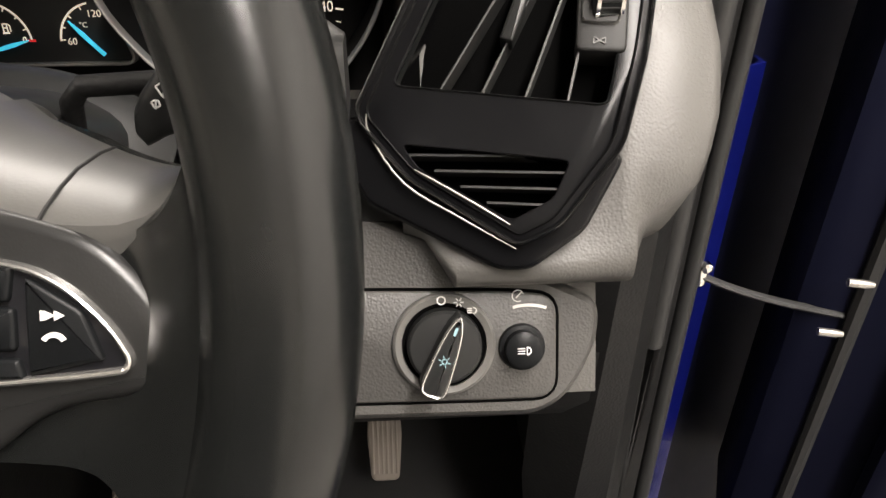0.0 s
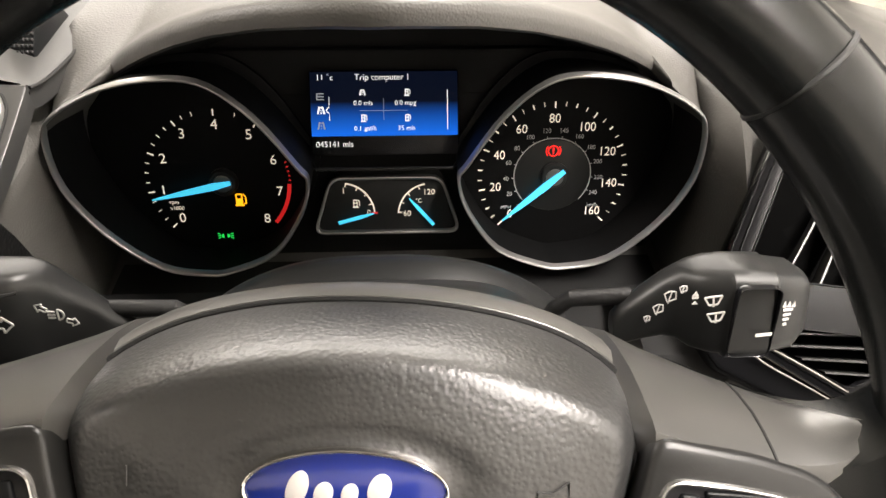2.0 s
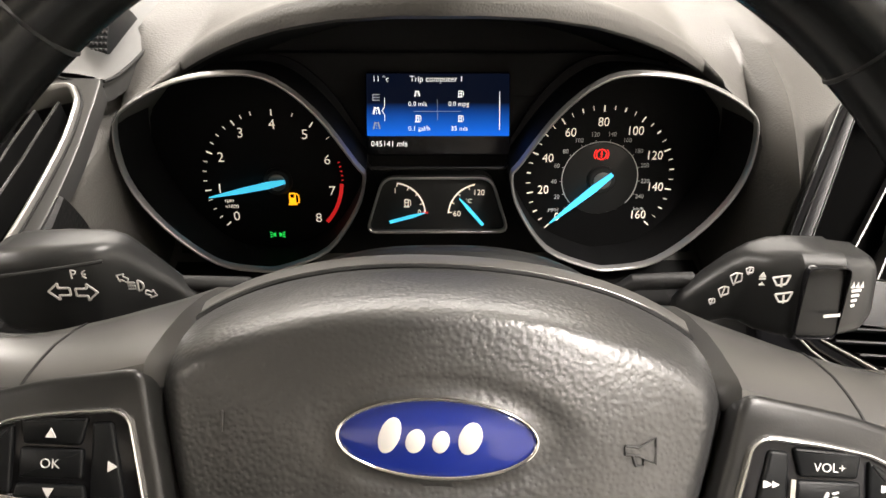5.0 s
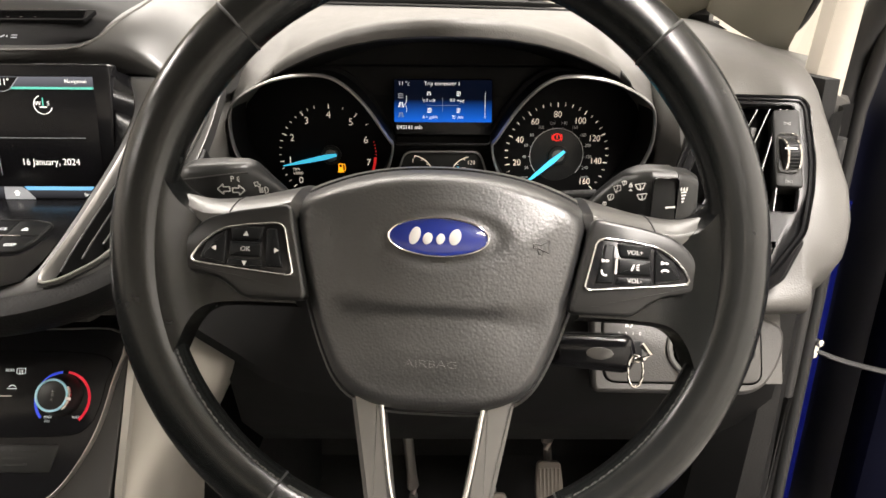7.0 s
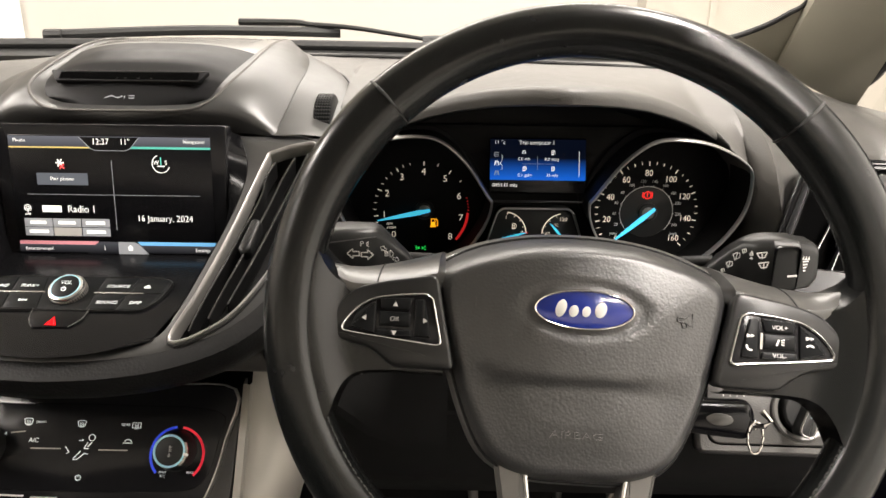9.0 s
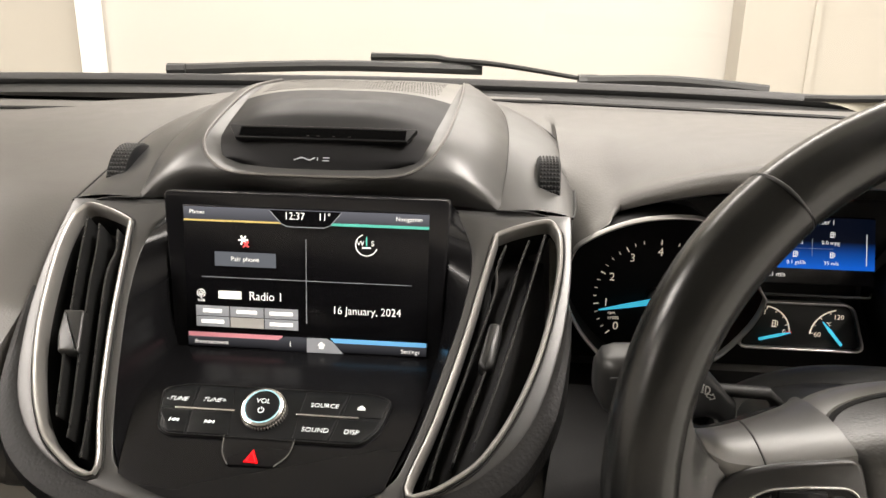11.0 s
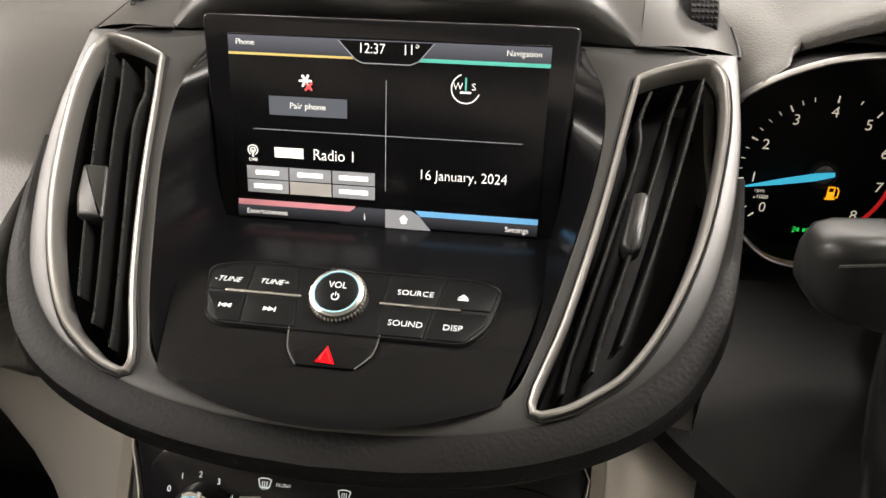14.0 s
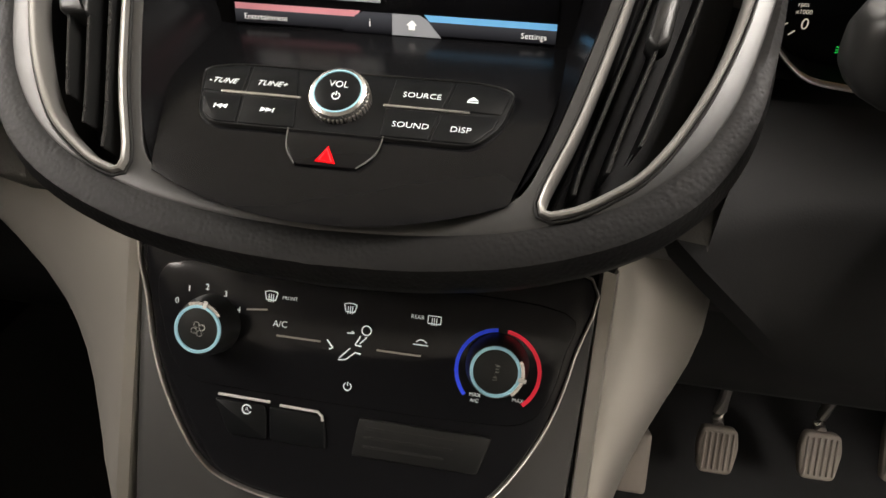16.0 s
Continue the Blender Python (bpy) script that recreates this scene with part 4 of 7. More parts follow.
def pump_icon(mm, x, y, w, material, parent):
    m2 = at(mm, x, y, 0.0006)
    part("pump_icon", join(frame_ring(rect(-w, -w * 1.2, w * 0.3, w * 1.2, w * 0.2), m2, w * 0.3, 0.0002, 0.0001), bar(m2, -w * 1.2, -w * 1.2, w * 0.6, -w * 1.2, w * 0.35, 0.0002), bar(m2, -w, 0.1 * w, w * 0.3, 0.1 * w, w * 0.3, 0.0002), bar(m2, w * 0.9, -w * 0.8, w * 0.9, w * 0.6, w * 0.25, 0.0002), bar(m2, w * 0.9, w * 0.6, w * 0.4, w * 1.1, w * 0.25, 0.0002)), material, parent)


road_icon(CF, -0.0138, 0.0072, 0.0016, PIX, display)
road_icon(CF, -0.0405, -0.0038, 0.0021, PIX, display)
road_icon(CF, -0.0405, -0.0135, 0.0021, PIXDIM, display)
pump_icon(CF, 0.0150, 0.0072, 0.0017, PIX, display)
pump_icon(CF, -0.0130, -0.0088, 0.0018, PIX, display)
pump_icon(CF, 0.0150, -0.0088, 0.0017, PIX, display)
part("list_icon", join(*[bar(at(CF, 0, 0, 0.0006), -0.0425, 0.003 + k * 0.0018, -0.0385, 0.003 + k * 0.0018, 0.0007) for k in range(3)], bar(at(CF, 0, 0, 0.0006), -0.0428, 0.0026, -0.0428, 0.0070, 0.0007)), PIXDIM, display)
part("shelf", tube([(-0.047, 0.474, 0.9995), (-0.044, 0.470, 0.9975), (0.044, 0.470, 0.9975), (0.047, 0.474, 0.9995)], 0.0012, 8), SATIN, cluster)

# fuel and temperature pod
PF = axes((0, 0.4745, 0.968), (1, 0, 0), (0, 0.10, 1))
pod_loop = rounded([(-0.0505, -0.0185), (0.0505, -0.0185), (0.0375, 0.0215), (-0.0375, 0.0215)], 0.009, 6)
pod = part("small_dial_pod", plate(pod_loop, PF, 0.02, 0.0006, -0.004), BLACK, cluster, "small fuel and temperature dials")
part("rim", frame_ring(pod_loop, PF, 0.0019, 0.0010, 0.006), RIMSILVER, pod, "satin silver rim")
QF = at(PF, 0, 0, -0.0036)
part("fuel_scale", join(arc_strip(QF, 0.0215, 0.0225, 82, 4, 0.0003, -0.0305, -0.0055), *[bar(QF, -0.0305 + r * math.cos(radians(a)), -0.0055 + r * math.sin(radians(a)), -0.0305 + 0.0222 * math.cos(radians(a)), -0.0055 + 0.0222 * math.sin(radians(a)), 0.0006, 0.0003) for a, r in ((82, .0195), (60, .0195), (40, .020), (20, .0195))]), NUM, pod)
part("fuel_red", bar(QF, -0.0105, -0.0045, -0.0065, -0.0045, 0.0013, 0.0003), REDARC, pod)
part("temperature_scale", join(arc_strip(QF, 0.0215, 0.0225, 100, 176, 0.0003, 0.0295, -0.0065), *[bar(QF, 0.0295 + r * math.cos(radians(a)), -0.0065 + r * math.sin(radians(a)), 0.0295 + 0.0222 * math.cos(radians(a)), -0.0065 + 0.0222 * math.sin(radians(a)), 0.0006, 0.0003) for a, r in ((112, .0195), (135, .0195), (155, .020), (174, .0195))]), NUM, pod)
part("numeral", text("1", 0.0038, at(QF, -0.0290, 0.0110)), NUM, pod)
part("numeral", text("0", 0.0034, at(QF, -0.0125, -0.0042)), NUM, pod)
part("numeral", text("60", 0.0038, at(QF, 0.0135, -0.0055)), NUM, pod)
part("numeral", text("120", 0.0038, at(QF, 0.0285, 0.0095)), NUM, pod)
part("caption", text("°C", 0.0028, at(QF, 0.0215, 0.0035)), NUM, pod)
pump_icon(QF, -0.0205, 0.0025, 0.0022, NUM, pod)
for (x, y, ang, ln) in ((-0.0315, -0.0100, 15, 0.0235), (0.0305, -0.0115, 131, 0.0235)):
    m2 = at(QF, x, y, 0.003, ang)
    part("needle", stack(bmesh.new(), m2, [([Vector(p) for p in ((-0.0015, -0.0011), (0.0065, -0.0011), (ln * 0.6, -0.0012), (ln, -0.0003), (ln, 0.0003), (ln * 0.6, 0.0012), (0.0065, 0.0011), (-0.0015, 0.0011))], z) for z in (0, 0.001)]), NEEDLE, pod, "lit cyan needle")

# ---- centre console ----
VF = axes((XC, 0.2740, 0.9365), (1, 0, 0), (0, 1.28, 1))
console = thing("centre_console", (XC, 0.32, 0.6), "dark silver and black centre console below a domed dash top", "centre console", kind="structure")
outer = [(0.1895, 0.2045), (0.1895, 0.185), (0.187, 0.140), (0.178, 0.090), (0.161, 0.042), (0.132, 0.009), (0.090, -0.010), (0.045, -0.0185), (0, -0.021)]
inner = [(0.105, 0.2065), (0.1185, 0.168), (0.116, 0.125), (0.105, 0.075), (0.091, 0.025), (0.079, 0.001), (0.045, -0.0115), (0, -0.0145)]
o_r, i_r = spline(outer, 6, False), spline(inner, 6, False)
u_loop = [Vector((-p[0], p[1])) for p in o_r[:-1]] + [p for p in reversed(o_r)] + i_r + [Vector((-p[0], p[1])) for p in reversed(i_r[:-1])]
VENT = [(.092, .0005), (.105, .040), (.120, .100), (.1345, .172), (.140, .184), (.170, .1955), (.178, .190), (.1805, .178), (.1785, .148), (.167, .094), (.151, .051), (.133, .021), (.117, .007), (.102, -.0015)]


holes = [spline([(side * x, y) for x, y in (VENT if side < 0 else VENT[::-1])], 4) for side in (-1, 1)]
part("fascia", holed_plate(u_loop, holes, VF, 0.012), SILVER, console, "dark silver curved surround")


def console_vent(side):
    loop = spline([(side * x, y) for x, y in (VENT if side < 0 else VENT[::-1])], 4)
    c = sum(loop, Vector((0, 0))) / len(loop)
    v = thing("air_vent", VF @ Vector((c.x, c.y, 0)), "tall curved black air vent with a chrome frame", "air vent", "console air vents")
    part("bowl", stack(bmesh.new(), VF, [(inset(loop, 0.002), -0.034), (inset(loop, -0.0005), -0.026), (inset(loop, -0.0005), -0.0005)], True, False), DEEP, v)
    part("frame", frame_ring(inset(loop, -0.0024), VF, 0.0036, 0.0040, 0.010), FRAME, v, "satin silver frame")
    part("collar", frame_ring(inset(loop, -0.0040), VF, 0.0017, 0.0012, 0.004), BLACK, v)
    for line in ([(.1430, .1740), (.1372, .1545), (.1366, .1344), (.1240, .0850), (.1076, .0243), (.1040, .0060)], [(.1590, .1790), (.1522, .1560), (.1470, .1320), (.1335, .0800), (.1210, .0359), (.1165, .0170)], [(.1705, .1850), (.1655, .1640), (.1590, .1370), (.1450, .0840), (.1320, .0400), (.1285, .0300)]):
        rows = [(side * p.x, p.y) for p in spline(line, 5, False)]
        lean = side * 0.003
        bm = skin([[VF @ Vector((x - lean - 0.0007, y, -0.020)), VF @ Vector((x - 0.0008, y, 0.0010)), VF @ Vector((x + 0.0008, y, 0.0010)), VF @ Vector((x - lean + 0.0007, y, -0.020))] for x, y in rows])
        slat = part("slat", bm, SATIN, v)
        part("slat_edge", tube([VF @ Vector((x, y, 0.0010)) for x, y in rows], 0.00085, 6), SLAT, slat, "smooth slat nose")
    tab = [(.1275, .0790), (.1320, .0745), (.1375, .0790), (.1420, .1065), (.1390, .1095), (.1335, .1085)] if side > 0 else [(.1300, .0715), (.1450, .0715), (.1500, .0840), (.1535, .1035), (.1385, .1035)]
    part("tab", plate(rounded([(side * x, y) for x, y in (tab if side > 0 else tab[::-1])], 0.0025), VF, 0.012, 0.0020, 0.0050), SATIN, v, "sliding adjuster tab")
    return v


console_vent(-1)
console_vent(1)

# recess: side walls, floor with the buttons
for side in (-1, 1):
    a = [VF @ Vector((side * p[0], p[1], 0)) for p in spline(inner[:6], 5, False)]
    bz = [1.074, 1.05, 1.02, 0.985, 0.962, 0.958]
    back = [(0.101, 0.407, 1.074), (0.101, 0.405, 1.048), (0.101, 0.402, 1.02), (0.100, 0.399, 0.985), (0.094, 0.385, 0.957), (0.080, 0.276, 0.936)]
    b = [Vector((XC + side * p[0], p[1], p[2])) for p in spline(back, 5, False)]
    part("recess_wall", skin([a, b]), SHELF, console, "smooth black recess wall")
floor_rows = []
for i in range(17):
    u = -1 + 2 * i / 16
    k = u * u
    floor_rows.append([(XC + u * w, y + (0.020 * k if j > 3 else 0), z + (0.006 * k if j > 3 else 0)) for j, (w, y, z) in enumerate(((0.098, 0.400, 0.9635), (0.096, 0.385, 0.9615), (0.095, 0.35, 0.9585), (0.093, 0.33, 0.9565), (0.089, 0.29, 0.9445), (0.080, 0.258, 0.9335), (0.078, 0.252, 0.9300)))])
part("button_shelf", skin(floor_rows), SHELF, console, "satin black sloping shelf")
lip = []
half = [p for p in o_r if p.y < 0.125]
path = [Vector((-p.x, p.y)) for p in half[:-1]] + half[::-1]
for i, p in enumerate(path):
    d = path[min(i + 1, len(path) - 1)] - path[max(i - 1, 0)]
    n = Vector((d.y, -d.x)).normalized()
    k = float(np.interp(p.y, [0.02, 0.12], [1.0, 0.22]))
    lip.append([VF @ Vector((p.x + n.x * a * k, p.y + n.y * a * k, c)) for a, c in ((-0.002, -0.001), (0.0060, 0.0010 * k), (0.0145, -0.0012), (0.0192, -0.0110), (0.0175, -0.0260), (0.0050, -0.0450), (-0.02, -0.075))])
under = []
for x, front, low in ((-0.236, 0.316, 0.892), (-0.226, 0.311, 0.884), (-0.212, 0.312, 0.870), (-0.194, 0.320, 0.850), (-0.176, 0.330, 0.829), (-0.156, 0.340, 0.806), (-0.13, 0.345, 0.792), (-0.085, 0.345, 0.785)):
    k = front - 0.345
    under.append([(x, 0.44, 0.925), (x, 0.395 + k, 0.919), (x, 0.362 + k, 0.908), (x, 0.352 + k, 0.897), (x, front + 0.002, low * 0.6 + 0.364), (x, front, low + 0.018), (x, front + 0.006, low + 0.004), (x, front + 0.05, low - 0.004)])
# The deep black here holds the shade of hood, wheel and column.
part("under_dash", skin(under), DEEP, console, "lower dash beside the column, its shade put into the black")
part("lip", skin(lip), BLACKG, console, "rounded black grained lip")

# audio controls
AF = axes((XC, 0.327, 0.9575), (1, 0, 0), (0, 0.951, 0.31))
audio = thing("audio_control_panel", (XC, 0.31, 0.95), "black audio buttons round a chrome volume knob", "audio controls")
ap_loop = rounded([(-0.0775, 0.006), (-0.060, 0.0105), (0.060, 0.0105), (0.0745, 0.006), (0.070, -0.018), (0.060, -0.031), (-0.060, -0.031), (-0.068, -0.026)], 0.006, 4)
part("backing", plate(ap_loop, AF, 0.004, 0.0006, 0.0004), KEY, audio)
part("seam", frame_ring(inset(ap_loop, -0.0004), AF, 0.0008, 0.0011, 0.002), SATIN, audio)
for pts in ([(-0.0755, 0.0045), (-0.060, 0.0092), (-0.0545, 0.0092), (-0.0525, -0.0098), (-0.0725, -0.0098)],
            [(-0.0535, 0.0092), (-0.0305, 0.0092), (-0.0260, -0.0098), (-0.0515, -0.0098)],
            [(-0.0722, -0.0118), (-0.0520, -0.0118), (-0.0490, -0.0298), (-0.060, -0.0298), (-0.0665, -0.0252)],
            [(-0.0510, -0.0118), (-0.0255, -0.0118), (-0.0215, -0.0298), (-0.0480, -0.0298)],
            [(0.0175, 0.0092), (0.0455, 0.0092), (0.0425, -0.0098), (0.0170, -0.0098)],
            [(0.0465, 0.0092), (0.060, 0.0092), (0.0725, 0.0045), (0.0695, -0.0098), (0.0438, -0.0098)],
            [(0.0170, -0.0118), (0.0420, -0.0118), (0.0395, -0.0298), (0.0180, -0.0298)],
            [(0.0432, -0.0118), (0.0688, -0.0118), (0.0672, -0.019), (0.0590, -0.0298), (0.0405, -0.0298)]):
    part("button", plate(rounded(pts, 0.0012, 3), AF, 0.003, 0.0005, 0.0010), KEY, audio)
part("silver_bar", plate(rounded([(-0.0625, -0.0114), (-0.0245, -0.0114), (-0.0235, -0.0098), (-0.0635, -0.0098)], 0.0006, 2), AF, 0.003, 0.0005, 0.0018), CHROME, audio, "satin silver strip")
part("silver_bar", plate(rounded([(0.0155, -0.0114), (0.0555, -0.0114), (0.0550, -0.0098), (0.0150, -0.0098)], 0.0006, 2), AF, 0.003, 0.0005, 0.0018), CHROME, audio, "satin silver strip")
for s, x, y, sh in (("-TUNE", -0.0655, -0.0015, 0.25), ("TUNE+", -0.0412, -0.0010, 0.25), ("SOURCE", 0.0310, -0.0005, 0), ("SOUND", 0.0295, -0.0205, 0), ("DISP", 0.0520, -0.0205, 0)):
    part("lettering", text(s, 0.0034, at(AF, x + 0.0008, y - 0.0016, 0.0011), 0.0001, "CENTER", sh, 0.98, 0.014), BACKLIT, audio)
for x, d in ((-0.0590, -1), (-0.0372, 1)):
    m2 = at(AF, x, -0.0205, 0.0011)
    part("skip_icon", join(bar(m2, -d * -0.0032, -0.0014, -d * -0.0032, 0.0014, 0.0006, 0.0002), *[poly(m2, [(d * (k - 0.0014), -0.0014), (d * (k + 0.0014), 0), (d * (k - 0.0014), 0.0014)][::d], 0.0002) for k in (-0.0013, 0.0013)]), BACKLIT, audio)
m2 = at(AF, 0.0555, -0.0025, 0.0011)
part("eject_icon", join(poly(m2, [(-0.0026, 0), (0.0026, 0), (0, 0.0024)], 0.0002), bar(m2, -0.0026, -0.0011, 0.0026, -0.0011, 0.0007, 0.0002)), BACKLIT, audio)
KF = at(AF, -0.0045, -0.0100, 0)
KF = KF @ Matrix.Rotation(radians(14), 4, "X") @ Matrix.Diagonal((0.93, 0.93, 0.82, 1.0))
knob = part("volume_knob", lathe([(0.0150, -0.004), (0.0150, 0.002), (0.0145, 0.0080), (0.0140, 0.0100), (0.0123, 0.0108), (0.0112, 0.0104)], KF, 60), CHROME, audio, "chrome volume knob with a knurled side")
bmk = bmesh.new()
for i in range(44):
    a = 2 * math.pi * i / 44
    m2 = KF @ Matrix.Rotation(a, 4, "Z")
    stack(bmk, m2, [([Vector((0.0145, -0.0006)), Vector((0.0153, -0.0003)), Vector((0.0153, 0.0003)), Vector((0.0145, 0.0006))], z) for z in (0.0, 0.0070)])
part("knurl", bmk, STEEL, knob)
part("cap", lathe([(0.0114, 0.0080), (0.0114, 0.0106), (0.0106, 0.0110), (0.004, 0.0113)], KF, 48), KEY, knob)
part("ring", stack(bmesh.new(), KF, [(circle(0.0126), 0.0096), (circle(0.0123), 0.0112), (circle(0.0116), 0.0113), (circle(0.0113), 0.0100)], False, False), RINGLIT, knob, "pale teal lit ring")
part("lettering", text("VOL", 0.0036, at(KF, 0, 0.0035, 0.0114), 0.0001, squeeze=0.98, thin=0.010), BACKLIT, knob)
part("power_icon", join(arc_strip(at(KF, 0, -0.0033, 0.0114), 0.0016, 0.0021, 120, 420), bar(at(KF, 0, -0.0033, 0.0114), 0, 0.0004, 0, 0.0025, 0.0005)), BACKLIT, knob)
hz = part("hazard_button", plate(rounded([(-0.0240, -0.0300), (0.0193, -0.0300), (0.0186, -0.0410), (0.0124, -0.0503), (-0.0150, -0.0507), (-0.0205, -0.0420)], 0.002, 3), AF, 0.006, 0.0003, 0.0003), SHELF, audio, "hazard warning button")
for pts in ([(-0.0242, -0.0291), (-0.0210, -0.0420), (-0.0150, -0.0507)], [(0.0197, -0.0280), (0.0189, -0.0410), (0.0124, -0.0503)]):
    part("key_edge", tube([AF @ Vector((p.x, p.y, 0.0004)) for p in spline(pts, 4, False)], 0.00035, 6), SHROUD, hz, "thin pale key edge")
tri_out = [Vector(p) for p in ((-0.0062, -0.0486), (0.0030, -0.0490), (-0.0026, -0.0390))]
part("hazard_triangle", poly(at(AF, 0, 0, 0.0005), tri_out, 0.0003), HAZARD, hz, "red warning triangle")
part("hazard_line", frame_ring(inset(tri_out, 0.0016), at(AF, 0, 0, 0.0007), 0.0006, 0.0003, 0.0001), REDARC, hz)

# touchscreen
TF = axes((XC + 0.0005, 0.398, 1.015), (1, 0, 0), (0, 0.1, 1))
screen = thing("touchscreen", (XC, 0.40, 0.96), "glossy black touchscreen showing a lit home page", "touchscreen")
part("bezel", plate(rounded([(-0.099, -0.058), (0.099, -0.058), (0.103, 0.062), (-0.103, 0.062)], 0.004), TF, 0.014, 0.0012, -0.0006), GLOSS, screen)
panel = part("panel", plate(rect(-0.0885, -0.0525, 0.0885, 0.0525, 0.0006, 1), TF, 0.002, 0.0002, 0.0002), SCREEN, screen, "lit colour display")
SG = gradient("title strip", (0.09, 0.09, 0.10), (0.25, 0.25, 0.28), 0.096, 0.107, 0.8)
SG2 = gradient("foot strip", (0.004, 0.004, 0.005), (0.10, 0.10, 0.11), 0.003, 0.012, 0.8)
SG3 = gradient("button shade", (0.03, 0.03, 0.035), (0.22, 0.23, 0.25), 0.020, 0.040, 0.8)
S1, S2 = at(TF, 0, 0, 0.0003), at(TF, 0, 0, 0.0006)


def pane(name, pts, material, m=S1):
    return part(name, poly(m, pts, 0.0002), material, panel)


pane("title_strip", [(-0.0880, 0.0420), (0.0885, 0.0420), (0.0885, 0.0515), (-0.0880, 0.0515)], SG)
pane("foot_strip", [(-0.0880, -0.0515), (0.0885, -0.0515), (0.0885, -0.0445), (-0.0880, -0.0445)], SG2)
pane("gold_line", [(-0.0880, 0.0412), (-0.0170, 0.0412), (-0.0178, 0.0425), (-0.0880, 0.0425)], PIXGOLD, S2)
pane("green_line", [(0.0185, 0.0412), (0.0885, 0.0412), (0.0885, 0.0432), (0.0193, 0.0432)], PIXGREEN, S2)
pane("rose_strip", [(-0.0875, -0.0445), (-0.0185, -0.0445), (-0.0165, -0.0412), (-0.0875, -0.0412)], PIXRED, S2)
pane("blue_strip", [(0.0215, -0.0445), (0.0885, -0.0445), (0.0885, -0.0412), (0.0185, -0.0412)], PIXBLUE, S2)
pane("clock_tab", [(-0.0255, 0.0510), (-0.0160, 0.0412), (-0.0120, 0.0395), (0.0140, 0.0395), (0.0185, 0.0412), (0.0270, 0.0510)], SCREEN, at(TF, 0, 0, 0.0009))
tab = [Vector(p) for p in ((-0.0255, 0.0510), (-0.0160, 0.0412), (-0.0120, 0.0395), (0.0140, 0.0395), (0.0185, 0.0412), (0.0270, 0.0510))]
part("clock_line", join(*[bar(at(TF, 0, 0, 0.0012), a.x, a.y, b.x, b.y, 0.0005, 0.0002) for a, b in zip(tab, tab[1:])]), PIXDIM, panel)
pane("home_tab", [(-0.0265, -0.0525), (-0.0190, -0.0435), (-0.0150, -0.0415), (0.0010, -0.0415), (0.0010, -0.0525)], SG2, at(TF, 0, 0, 0.0009))
pane("home_tab_lit", [(0.0012, -0.0525), (0.0012, -0.0415), (0.0160, -0.0415), (0.0200, -0.0435), (0.0280, -0.0525)], PIXDIM, at(TF, 0, 0, 0.0009))
part("divider", join(bar(S2, 0.0010, -0.031, 0.0010, 0.031, 0.0004, 0.0002), bar(S2, -0.076, 0.0006, 0.077, 0.0006, 0.0004, 0.0002)), PIXDIM, panel)
S3 = at(TF, 0, 0, 0.0005)
ink(panel, S3, "12:37", -0.0070, 0.0470, 0.0052, squeeze=0.9)
ink(panel, S3, "11°", 0.0145, 0.0470, 0.0052, squeeze=0.9)
ink(panel, S3, "Phone", -0.0780, 0.0478, 0.0030, squeeze=1.0)
ink(panel, S3, "Navigation", 0.0745, 0.0478, 0.0030, squeeze=1.0)
ink(panel, S3, "Entertainment", -0.0700, -0.0482, 0.0030, squeeze=1.0)
ink(panel, S3, "Settings", 0.0770, -0.0482, 0.0030, squeeze=1.0)
ink(panel, S3, "16 January, 2024", 0.0450, -0.0200, 0.0056, squeeze=0.92)
ink(panel, S3, "Radio 1", -0.0285, -0.0125, 0.0062, squeeze=0.92)
part("name_bar", poly(S2, [(-0.0640, -0.0152), (-0.0470, -0.0152), (-0.0470, -0.0095), (-0.0640, -0.0095)], 0.0002), PIX, panel)
pane("pair_button", [(-0.0660, 0.0090), (-0.0210, 0.0090), (-0.0210, 0.0195), (-0.0660, 0.0195)], SG3, S2)
ink(panel, S3, "Pair phone", -0.0435, 0.0145, 0.0033, squeeze=1.0)
for i in range(3):
    for j in range(2):
        x0, y0 = -0.0812 + 0.0256 * i, -0.0285 - 0.0081 * j
        lit = i == 1 and j == 1
        pane("preset_button", [(x0, y0), (x0 + 0.0248, y0), (x0 + 0.0248, y0 + 0.0075), (x0, y0 + 0.0075)], PIXDIM if not lit else MARK, S2)
        if not lit:
            w = (0.0070, 0.0075, 0.0085, 0.0085, 0.0, 0.0085)[i + 3 * j]
            part("label_bar", poly(at(TF, 0, 0, 0.0011), [(x0 + 0.0124 - w, y0 + 0.0025), (x0 + 0.0124 + w, y0 + 0.0025), (x0 + 0.0124 + w, y0 + 0.0052), (x0 + 0.0124 - w, y0 + 0.0052)], 0.0001), PIX, panel)
m2 = at(S2, -0.0770, -0.0118)
part("aerial_icon", join(arc_strip(m2, 0.0012, 0.0017, 0, 360), arc_strip(m2, 0.0026, 0.0031, -60, 240), bar(m2, 0, -0.004, 0, 0, 0.0008), text("DAB", 0.0018, at(m2, 0, -0.0055, 0.0003), 0.0001)), PIX, panel)
m2 = at(S2, 0.0445, 0.0285)
part("compass_icon", join(arc_strip(m2, 0.0074, 0.0080, 110, 340), text("W", 0.0036, at(m2, -0.0042, 0.001, 0.0003), 0.0001), text("S", 0.0036, at(m2, 0.0044, 0.001, 0.0003), 0.0001), bar(m2, -0.003, -0.002, 0.003, -0.002, 0.0010)), PIX, panel)
part("compass_needle", bar(m2, 0, -0.001, 0, 0.0058, 0.0009), PIXGREEN, panel)
m2 = at(S2, -0.0445, 0.0285)
